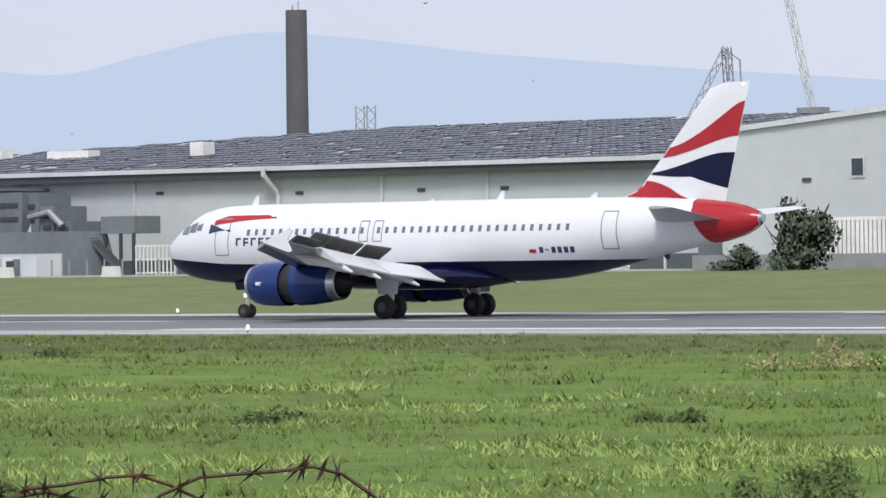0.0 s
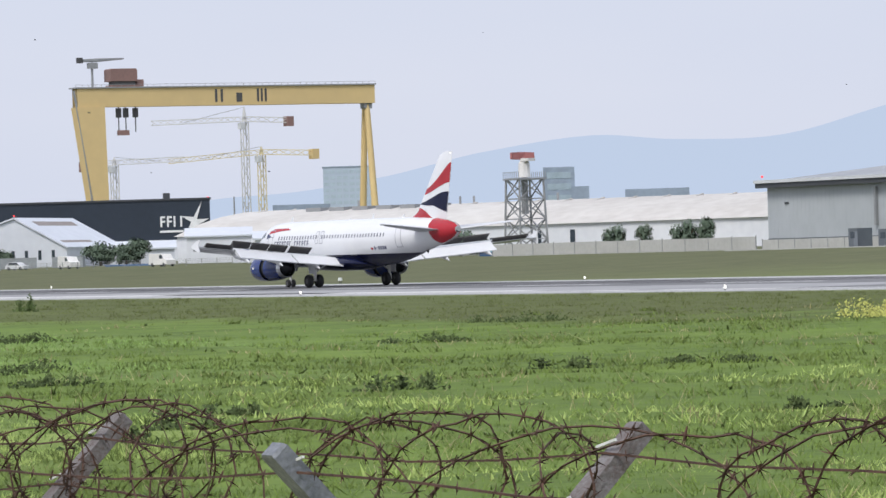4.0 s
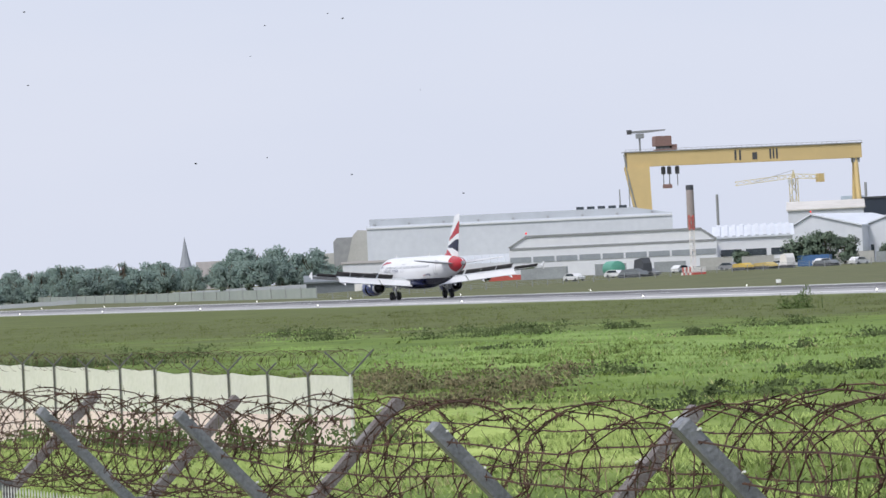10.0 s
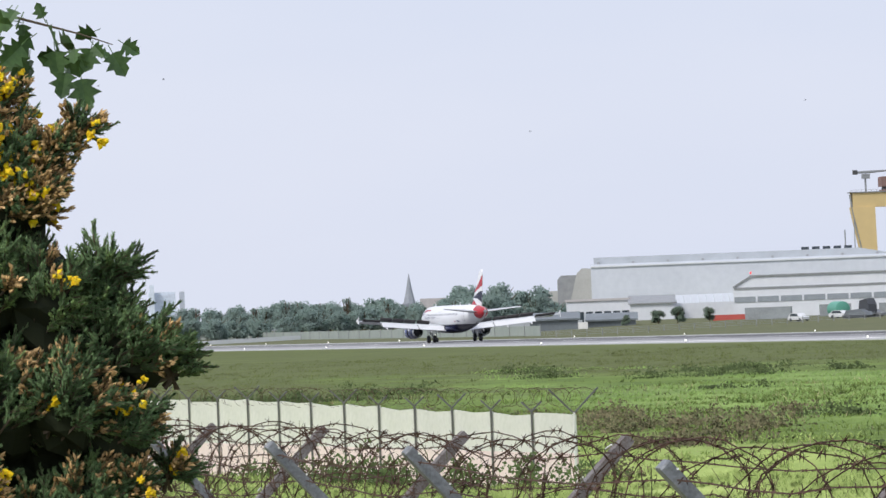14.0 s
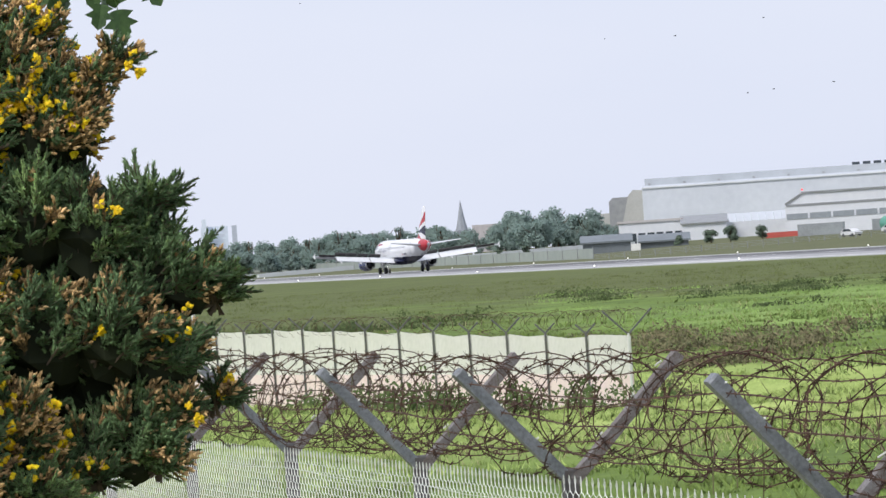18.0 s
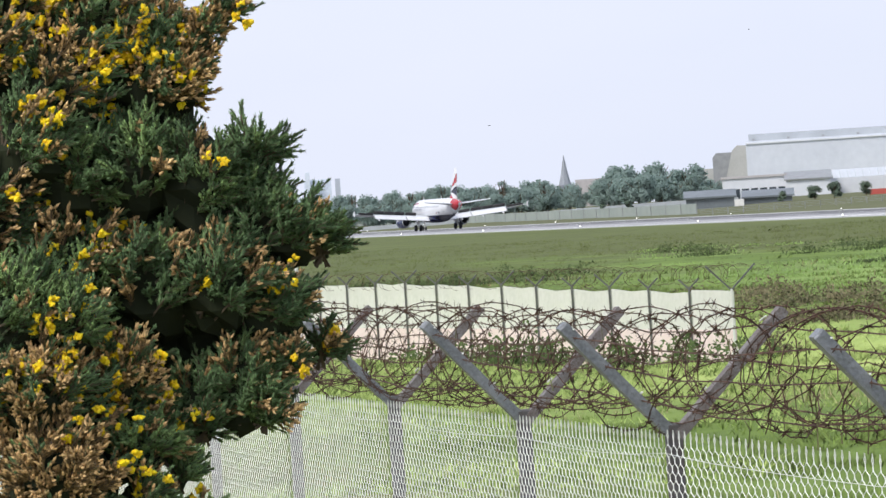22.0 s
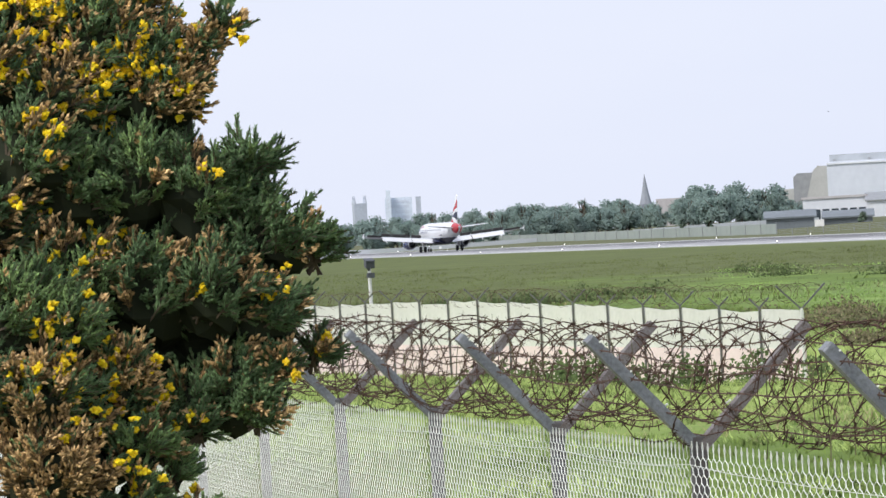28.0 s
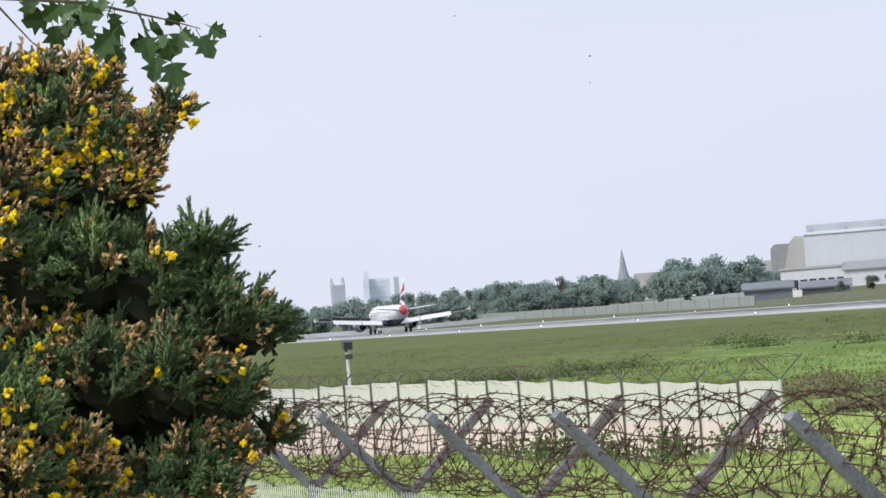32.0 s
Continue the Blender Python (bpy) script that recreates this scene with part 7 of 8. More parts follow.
def triangles(name, v, mat, side):
    """A mesh of loose triangles from an array of corners (n, 3, 3), all wound to show their face to one side."""
    back = np.einsum("ij,j->i", np.cross(v[:, 1] - v[:, 0], v[:, 2] - v[:, 0]), np.array(side)) < 0
    v[back] = v[back][:, ::-1]
    m = len(v) * 3
    me = bpy.data.meshes.new(name)
    me.vertices.add(m)
    me.vertices.foreach_set("co", v.reshape(-1))
    me.loops.add(m)
    me.loops.foreach_set("vertex_index", np.arange(m, dtype=np.int32))
    me.polygons.add(m // 3)
    me.polygons.foreach_set("loop_start", np.arange(0, m, 3, dtype=np.int32))
    me.materials.append(mat)
    me.update()
    me.validate()
    return me


def bud(shape, p, d, n, w):
    a = d.cross(Vector((0.2, 0.7, 0.6))).normalized() * w
    b = d.cross(a).normalized() * w
    m = p + d * n * 0.5
    shape.add([p, p + d * n, m + a, m + b, m - a, m - b], [(0, 2, 3), (0, 3, 4), (0, 4, 5), (0, 5, 2), (1, 3, 2), (1, 4, 3), (1, 5, 4), (1, 2, 5)])


def sprig(p, d, n, kind, face):
    """A narrow shoot like a fox's tail, with pods or flowers towards its tip."""
    stems.tube([p, p + d * n], [0.0022, 0.001], 3, closed=False)
    count = int(50 * n / 0.045)
    t = nr.uniform(0.0, 1.0, count)
    q = np.array(p)[None] + np.array(d)[None] * (n * t)[:, None]
    out = nr.normal(0, 1, (count, 3))
    out /= np.linalg.norm(out, axis=1)[:, None]
    out = out * 0.6 + np.array(d)[None] * 0.95
    out /= np.linalg.norm(out, axis=1)[:, None]
    side = np.cross(out, nr.normal(0, 1, (count, 3)))
    side *= (nr.uniform(0.0014, 0.0024, count) / np.linalg.norm(side, axis=1))[:, None]
    tip = q + out * (nr.uniform(0.0085, 0.0145, count) * (1.15 - 0.45 * t))[:, None]
    bin_ = {"fresh": "fresh", "brown": "dry"}.get(kind, "green")
    SPINES[bin_].append(np.stack((q - side, q + side, tip), 1))
    FACING[bin_].append(np.repeat(np.array(face)[None] * 0.7 + out * 0.55 + nr.normal(0, 0.25, (count, 3)), 3, 0))
    if kind == "brown":
        for k in range(gr.randint(2, 5)):
            q = p + d * n * gr.uniform(0.7, 1.0)
            o = (d + Vector((gr.gauss(0, 1), gr.gauss(0, 1), gr.gauss(0, 1))) * 0.3).normalized()
            bud(brown, q, o, gr.uniform(0.012, 0.019), 0.0031)
    if kind == "flower":
        for k in range(gr.randint(1, 3)):
            q = p + d * n * gr.uniform(0.75, 1.15)
            for _ in range(4):
                o = (d + Vector((gr.gauss(0, 1), gr.gauss(0, 1), gr.gauss(0, 1))) * 0.9).normalized()
                bud(flower, q, o, gr.uniform(0.011, 0.018), 0.006)


def growth(u, v):
    """Shares of dry pods, of flowers and of fresh shoots about a place in the bush."""
    if v > 0.5:
        return 0.65, 0.05, 0.05
    if v > 0.2 and u < 0.12:
        return (0.45, 0.42, 0.1) if u < -0.06 else (0.62, 0.18, 0.05)
    if u < -0.33 and v > -0.06:
        return 0.3, 0.3, 0.1
    if v > -0.03 or (u > 0.22 and v > -0.1):
        return 0.05, 0.012, 0.35
    if u > -0.1 and v > -0.46:
        return (0.7, 0.02, 0.05) if u > 0.09 and v < -0.15 else (0.28, 0.035, 0.1)
    if u > -0.2 and v > -0.25:
        return 0.25, 0.03, 0.1
    if v > -0.08:
        return 0.6, 0.28, 0.1
    if v > -0.24:
        return 0.06, 0.06, 0.7
    if v > -0.42 and u > -0.36:
        return 0.6, 0.34, 0.25
    if u < -0.27:
        return 0.85, 0.12, 0.1
    return 0.06, 0.07, 0.5


def branchlet(p, d, n, kind, face, fill):
    """A woody twig with shoots fanned along it."""
    stems.tube([p - d * 0.03, p + d * n], [0.0035, 0.0018], 3, closed=False)
    for k in range(fill):
        t = 0.25 + 0.75 * (k + gr.random()) / fill
        way = (d + Vector((gr.gauss(0, 1), gr.gauss(0, 1), gr.gauss(0, 1))).normalized() * 0.62 * (1.15 - 0.5 * t)).normalized()
        own = ("flower" if k % 3 == 0 else "brown" if gr.random() < 0.5 else "green") if kind == "flower" else (kind if gr.random() < 0.85 else "green")
        sprig(p + d * n * t, way, gr.uniform(0.028, 0.05), own, face)


for u, v, r, w in LOBES:
    for _ in range(int(8 + 2900 * r * r)):
        d = Vector((gr.gauss(0, 1), gr.gauss(0, 1), gr.gauss(0, 1))).normalized()
        if d.y > 0.2:
            d.y *= -1
        q = d * max(0.0, r * gr.uniform(0.4, 0.78) - 0.038)
        p = at_bush(u, v, w) + BUSH_U * q.x + BUSH_W * q.y + Vector((0, 0, q.z)) - BUSH_BASE
        uu, vv = u + q.x, v + q.z
        bend = noise.noise(Vector((uu, vv, 0.2)) * 6) * 0.6
        out = (BUSH_U * (d.x * 0.6 + 0.42 + bend) + BUSH_W * (d.y * 0.55 - 0.12) + Vector((0, 0, d.z * 0.45 + 0.55)) + Vector((gr.gauss(0, 0.15), gr.gauss(0, 0.15), gr.gauss(0, 0.12)))).normalized()
        dry, gold, new_share = growth(uu, vv)
        x = gr.random()
        clump = noise.noise(Vector((uu + 3, vv, 0.5)) * 11)
        blossom = noise.noise(Vector((uu, vv, 5.5)) * 12)
        kind = "flower" if x < gold * (0.45 + 1.8 * max(0.0, blossom)) else ("brown" if gr.random() < dry * (0.8 + 1.3 * clump) else ("fresh" if gr.random() < new_share + clump * 0.4 else "green"))
        small = 0.7 if r < 0.06 else 1.0
        branchlet(p, out, gr.uniform(0.05, 0.085) * small, kind, BUSH_U * d.x + BUSH_W * d.y + Vector((0, 0, d.z * 0.8 + 0.35)), gr.randint(7, 11))
for name, mat, label in (("green", M_GORSE, "dark green spines"), ("fresh", M_GORSELIGHT, "lighter green new shoots"), ("dry", M_GORSEDRY, "brown dry shoots")):
    tagged(part("spiny_growth", soften(triangles("spiny_growth", np.concatenate(SPINES[name]), mat, -BUSH_W), np.concatenate(FACING[name]).tolist()), mat, gorse, label), kind="stuff")
tagged(part("pod_growth", brown, M_GORSEBROWN, gorse, "brown dry pods"), kind="stuff")
tagged(part("blossom", flower, M_GORSEFLOWER, gorse, "yellow flowers"), kind="stuff")
tagged(part("twig_growth", stems, M_GORSESTEM, gorse, "thin brown shoots"), kind="stuff")
for u, w in ((-0.3, 0.05), (-0.1, 0.0), (-0.5, 0.1)):
    part("trunk", Shape().tube([at_bush(u * 0.5, -3.05, w) - BUSH_BASE, at_bush(u * 0.8, -1.4, w + 0.1) - BUSH_BASE, at_bush(u - 0.1, -0.3, w + 0.12) - BUSH_BASE], [0.05, 0.035, 0.012], 7), M_GORSESTEM, gorse, "brown woody trunk")

# overhanging leafy twig
twig = thing("leafy_twig", "overhanging twig with lobed green leaves", "branch", Matrix.Translation(at_bush(0, 0, 0.05)))
TO = at_bush(0, 0, 0.05)


def twig_at(u, v, w=0.0):
    return at_bush(u, v - 0.08, 0.05 + w) - TO


part("stem", Shape().tube([twig_at(-1.2, 0.95), twig_at(-0.6, 0.87), twig_at(-0.3, 0.79), twig_at(-0.1, 0.765), twig_at(0.07, 0.715), twig_at(0.14, 0.69)], [0.012, 0.007, 0.004, 0.0035, 0.002, 0.001], 5), M_GORSESTEM, twig)
part("stem", Shape().tube([twig_at(-0.3, 0.79), twig_at(-0.22, 0.69), twig_at(-0.12, 0.6)], [0.004, 0.002, 0.001], 4), M_GORSESTEM, twig)
leaf_out = ((0.0, 0.0), (0.02, 0.16), (0.12, 0.48), (0.28, 0.26), (0.5, 0.56), (0.58, 0.27), (0.78, 0.28), (1.0, 0.0))


def leaf(base, d, n, side):
    """A lobed leaf on a short stalk, folded a little along its rib."""
    fold = d.cross(side) * 0.25
    m = len(leaf_out)
    tip = base + d * n * 0.35
    l = Shape()
    l.add([tip + (d * a - fold * 0.15 * a * a) * n for a, _ in leaf_out] + [tip + (d * a + side * b + fold * b) * n for a, b in leaf_out] + [tip + (d * a - side * b + fold * b) * n for a, b in leaf_out],
          [(i, i + 1, i + 1 + m, i + m) for i in range(m - 1)] + [(i, i + 2 * m, i + 1 + 2 * m, i + 1) for i in range(m - 1)])
    l.tube([base, tip + d * n * 0.05], 0.0011, 3, closed=False)
    part("leaf", l, M_LEAF, twig)


for _ in range(52):
    t = gr.random() ** 0.8
    u = -0.62 + 0.76 * t
    base = twig_at(u, float(np.interp(u, (-1.2, -0.6, -0.3, -0.1, 0.07, 0.14), (0.95, 0.87, 0.79, 0.765, 0.715, 0.69))) + gr.uniform(-0.06, 0.03), gr.uniform(-0.06, 0.06))
    d = (BUSH_U * gr.uniform(-0.7, 0.9) + BUSH_W * gr.uniform(-0.6, 0.3) + Vector((0, 0, gr.uniform(-1.1, 0.3)))).normalized()
    side = d.cross(BUSH_W + Vector((gr.gauss(0, 0.6), gr.gauss(0, 0.6), gr.gauss(0, 0.6)))).normalized()
    leaf(base, d, gr.uniform(0.032, 0.062), side)
for u, v, n, lean in ((0.07, 0.645, 0.066, 0.15), (0.045, 0.655, 0.055, -0.2), (0.13, 0.69, 0.055, 0.5), (0.10, 0.70, 0.05, -0.3), (0.02, 0.70, 0.055, 0.1), (0.15, 0.70, 0.04, 1.4), (-0.06, 0.70, 0.05, -0.4)):
    d = (Vector((0, 0, -1)) + BUSH_U * lean).normalized()
    leaf(twig_at(u, v), d, n, d.cross(BUSH_W).normalized())


# rough grass of the airfield
def blades(name, count, d0, d1, h0, h1, w, mat, seed, label, per=5, ymax=143.0, patchy=0.0, spread=0.12, side=0, patch=(0.045, 0.08), xmax=999.0, ymin=4.75, where=None):
    r = np.random.RandomState(seed)
    b = np.radians(r.uniform(27, 86, count * 3))
    d = d0 * (d1 / d0) ** r.uniform(0, 1, count * 3)
    x, y = -d * np.sin(b), d * np.cos(b)
    keep = (y < ymax) & (y > ymin) & (x < xmax)
    if side:
        keep &= np.array([(dull_side(float(i), float(j)) + r.normal(0, 7)) * side > 0 for i, j in zip(x, y)])
    if where:
        keep &= np.array([where(float(i), float(j)) > 0.35 for i, j in zip(x, y)])
    if patchy:
        keep &= np.array([noise.noise(Vector((float(i) * patch[0], float(j) * patch[1], seed))) > patchy for i, j in zip(x, y)])
    x, y = x[keep][:count], y[keep][:count]
    z = np.array([ground_z(float(i), float(j)) for i, j in zip(x, y)])
    n = len(x)
    far = np.hypot(x, y)
    grow = np.array([max(0.25, 1 + 0.4 * noise.noise(Vector((i * 0.09, j * 0.13, 7.0))) + 1.5 * noise.noise(Vector((i * 0.55, j * 0.4, 3.0)))) for i, j in zip(x.tolist(), y.tolist())])
    v = np.zeros((n, per, 3, 3))
    a = r.uniform(0, 2 * np.pi, (n, per))
    rad = r.uniform(0, 1, (n, per)) * spread * (0.6 + far / 90)[:, None]
    bx, by = x[:, None] + rad * np.cos(a), y[:, None] + rad * np.sin(a)
    hh = r.uniform(h0, h1, (n, per)) * grow[:, None]
    ww = w * (0.5 + far / 45)[:, None] * r.uniform(0.6, 1.4, (n, per))
    t = r.uniform(0, 2 * np.pi, (n, per))
    lean = r.normal(0, 0.85, (n, per, 2)) * hh[..., None]
    v[..., 0, 0], v[..., 0, 1], v[..., 0, 2] = bx - ww * np.cos(t), by - ww * np.sin(t), z[:, None] - 0.03
    v[..., 1, 0], v[..., 1, 1], v[..., 1, 2] = bx + ww * np.cos(t), by + ww * np.sin(t), z[:, None] - 0.03
    v[..., 2, 0], v[..., 2, 1], v[..., 2, 2] = bx + lean[..., 0], by + lean[..., 1], z[:, None] + hh
    up = np.zeros((n * per * 3, 3))
    up[:, :2], up[:, 2] = r.normal(0, 0.22, (n * per * 3, 2)), 1
    me = soften(triangles(name, v.reshape(-1, 3, 3), mat, (0.85, -0.45, 0.2)), up.tolist())
    return tagged(new(name, me), label, "grass", kind="stuff")


blades("grass", 62000, 6, 170, 0.04, 0.13, 0.007, M_BLADE, 1, "rough green grass of the airfield", per=5, side=-1)
blades("dry_grass", 26000, 50, 420, 0.04, 0.13, 0.006, M_OLIVEBLADE, 4, "dull olive grass towards the runway", per=5, side=1)
blades("tall_grass", 2600, 15, 170, 0.12, 0.28, 0.004, M_SEED, 2, "pale seed heads standing over the grass", per=3, patchy=0.02, spread=0.3)
blades("dull_grass", 15000, 35, 190, 0.05, 0.13, 0.012, M_TUSSOCK, 3, "duller rank grass in patches", per=5, patchy=0.14, spread=0.25)
blades("tussock", 11000, 14, 210, 0.06, 0.15, 0.013, M_TUSSOCK, 13, "darker tussocks in the grass", per=7, patchy=0.22, spread=0.22, patch=(0.22, 0.16))
blades("lush_grass", 10000, 10, 110, 0.06, 0.14, 0.012, M_LUSH, 17, "lush yellow-green tufts in the grass", per=7, patchy=0.12, spread=0.25, patch=(0.16, 0.13))
blades("meadow_grass", 24000, 68, 120, 0.04, 0.11, 0.008, M_LUSH, 23, "bright yellow-green grass beyond the fence", per=5, ymax=30.0, xmax=-50.0, ymin=11.0, spread=0.2)
blades("fresh_grass", 14000, 90, 290, 0.05, 0.13, 0.008, M_FRESH, 29, "fresh bright grass across the far field", per=6, ymax=78.0, spread=0.25, xmax=-95.0, ymin=30.0, where=brightness_of)
blades("straw", 5000, 14, 200, 0.08, 0.18, 0.006, M_SEED, 19, "straw-coloured dead grass", per=5, patchy=0.25, spread=0.3, patch=(0.1, 0.13))


def weeds(name, label, places, mat, leaf, seed, category="weeds", dense=1.0):
    """Low clumps of leaves, each (x, y, half length, half depth, height)."""
    r = random.Random(seed)
    for x, y, a, b, h in places:
        z = ground_z(x, y)
        t_ = thing(name, label, category, Matrix.Translation((x, y, z)) @ Matrix.Rotation(math.atan2(-x, y), 4, "Z"), label)
        s, lit_from = Shape(), []
        mounds = [(r.uniform(-a, a) * 0.9, r.uniform(-b, b) * 0.9, r.uniform(0.25, 0.5) * min(a, 2.2), r.uniform(0.35, 1.0) * h) for _ in range(3 + int(a * 1.1))]
        for _ in range(int((260 + 60 * a * b + 130 * h * a) * dense)):
            th, q = r.uniform(0, 2 * math.pi), abs(r.gauss(0, 0.55))
            mx, my, mr, mh = r.choice(mounds)
            zz = 1.15 * mh * max(0.05, 1 - q * q * 0.8) * r.uniform(0.1, 1.0) ** 1.5
            p = Vector((mx + math.cos(th) * q * mr * 1.6, my + math.sin(th) * q * mr, zz))
            d = Vector((r.gauss(0, 1), r.gauss(0, 1), r.gauss(0.5, 0.8))).normalized() * leaf * r.uniform(0.6, 1.5)
            w = d.cross(Vector((r.gauss(0, 1), r.gauss(0, 1), r.gauss(0, 1)))).normalized() * leaf * 0.45
            s.add([p - d * 0.3, p + w + d * 0.3, p + d, p - w + d * 0.3], [(0, 1, 2, 3)])
            lit_from += [((p.x - mx) / mr * 0.5 + r.gauss(0, 0.25), (p.y - my) / mr * 0.5 - 0.35 + r.gauss(0, 0.25), 0.7)] * 4
        tagged(part("leaf_growth", soften(s.mesh("leaf_growth", mat), lit_from, (0.1, -1.0, 0.25)), mat, t_), kind="stuff")
        st = Shape()
        for _ in range(int(8 + a * 3)):
            px, py = r.uniform(-a, a) * 0.7, r.uniform(-b, b) * 0.7
            st.tube([(px, py, -0.03), (px + r.uniform(-0.1, 0.1), py, h * r.uniform(0.3, 0.7))], [0.012, 0.005], 3)
        tagged(part("stem_growth", st, mat, t_), kind="stuff")


weeds("weed_clump", "dark rank weeds in the grass", [(-220.8, 62.1, 1.6, 1.0, 0.64), (-209.9, 67.4, 3.6, 1.6, 0.6), (-212.2, 76.0, 1.2, 0.8, 0.5), (-177.7, 67.7, 1.6, 0.9, 0.35), (-157.9, 66.8, 1.7, 1.0, 0.4), (-97.7, 37.9, 1.1, 0.9, 0.33), (-111.4, 44.9, 0.9, 0.7, 0.28), (-113.6, 48.5, 1.1, 0.8, 0.34), (-95.4, 39.6, 1.1, 0.9, 0.36), (-121.7, 42.3, 1.7, 1.2, 0.45), (-211.8, 70.3, 2.6, 1.2, 0.6), (-218.8, 78.3, 1.0, 0.8, 0.5), (-154.3, 66.9, 2.3, 1.1, 0.35), (-182.6, 69.2, 1.3, 0.8, 0.35), (-99.3, 43.6, 1.1, 0.8, 0.32), (-116.6, 49.8, 1.3, 0.8, 0.3), (-102.3, 39.8, 0.9, 0.7, 0.3), (-114.2, 46.2, 1.2, 0.8, 0.3), (-87.1, 46.6, 0.7, 0.7, 0.34), (-94.9, 59.5, 1.2, 0.8, 0.26), (-97.8, 57.1, 0.8, 0.7, 0.32), (-69.2, 45.4, 0.7, 0.6, 0.22), (-45.7, 69.7, 0.8, 0.7, 0.22), (-96.4, 111.2, 0.9, 0.8, 0.4), (-245.0, 68.4, 2.1, 1.0, 0.6), (-222.8, 72.5, 2.2, 1.0, 0.45), (-232, 77, 3.0, 1.2, 0.6), (-196, 79, 2.6, 1.2, 0.5), (-78, 63.4, 1.2, 0.9, 0.35), (-66, 60, 1.0, 0.8, 0.32), (-52, 66, 1.0, 0.8, 0.3), (-133, 72, 1.6, 1.0, 0.35), (-118, 88, 1.4, 0.9, 0.35), (-162, 92, 2.0, 1.0, 0.4), (-146, 58, 1.5, 1.0, 0.4), (-170, 56, 1.8, 1.0, 0.4), (-80, 39, 0.9, 0.7, 0.3), (-72, 34, 0.8, 0.7, 0.28), (-60, 48, 0.8, 0.7, 0.28), (-40, 44, 0.8, 0.6, 0.22), (-88, 33, 1.1, 0.8, 0.36), (-66, 30, 0.9, 0.7, 0.3)], M_DOCK, 0.085, 5)
weeds("weed_clump", "dark rank weeds in the grass", [(-168 - 4.5 * k, 28.5 + 3.2 * k + (k % 3), 2.2, 1.6, 0.5 + 0.1 * (k % 2)) for k in range(6)] + [(-178 - 5 * k, 42 - 3.0 * k, 2.4, 1.6, 0.5) for k in range(4)], M_DOCK, 0.09, 35)
weeds("bramble_patch", "brown bramble thicket in the grass", [(-107.0, 35.5, 0.8, 0.8, 0.7), (-130.1, 39.0, 1.8, 1.2, 0.5), (-116.5, 36.5, 2.2, 1.3, 0.5), (-130.5, 43.9, 1.9, 1.2, 0.45), (-104.5, 34.0, 2.0, 1.2, 0.5), (-140, 33, 3.0, 2.0, 0.7), (-98, 31, 1.8, 1.2, 0.5), (-92, 27.5, 1.5, 1.0, 0.5), (-118, 33, 2.2, 1.4, 0.5), (-112, 36.5, 3.2, 2.2, 0.5), (-121, 39.5, 3.0, 2.0, 0.5), (-101, 32.5, 2.4, 1.6, 0.5), (-126, 37, 3.0, 2.0, 0.5)], M_BRAMBLE, 0.08, 6, "brambles")
weeds("leafy_weeds", "leafy green weeds standing in the grass", [(-30.8, 51.3, 0.7, 0.7, 0.5), (-29.1, 47.5, 0.6, 0.6, 0.42), (-30.9, 49.0, 0.5, 0.5, 0.32)], M_WEED, 0.07, 16)
weeds("bank_growth", "rank green growth on the bank before the sheeted fence", [(-84.0, 22.6, 1.6, 0.8, 0.85), (-88.0, 21.9, 1.4, 0.8, 0.95), (-92.0, 21.4, 1.3, 0.8, 0.9), (-96.5, 20.6, 1.2, 0.7, 0.75), (-86.0, 21.0, 1.5, 0.9, 0.75), (-90.0, 20.0, 1.3, 0.8, 0.6), (-80.0, 22.2, 1.4, 0.9, 0.7)], M_WEED, 0.08, 26, dense=1.6)
weeds("shrub", "small leafy shrub at the edge of the runway grass", [(-262, 106, 1.6, 1.2, 1.9), (-254, 110, 0.8, 0.7, 1.2)], M_WEED, 0.12, 7, "shrub")
weeds("yellow_weeds", "patch of yellow flowering weeds", [(-140, 97.5, 2.6, 1.3, 0.8), (-136.3, 98, 1.8, 1.2, 0.8), (-143, 97, 1.2, 0.8, 0.55)], M_YELLOWWEED, 0.085, 8, dense=1.0)
weeds("pale_weeds", "pale flowering weeds in the grass", [(-61, 101, 1.6, 0.9, 0.8), (-58, 101.5, 1.2, 0.8, 0.6)], M_SEED, 0.09, 9)


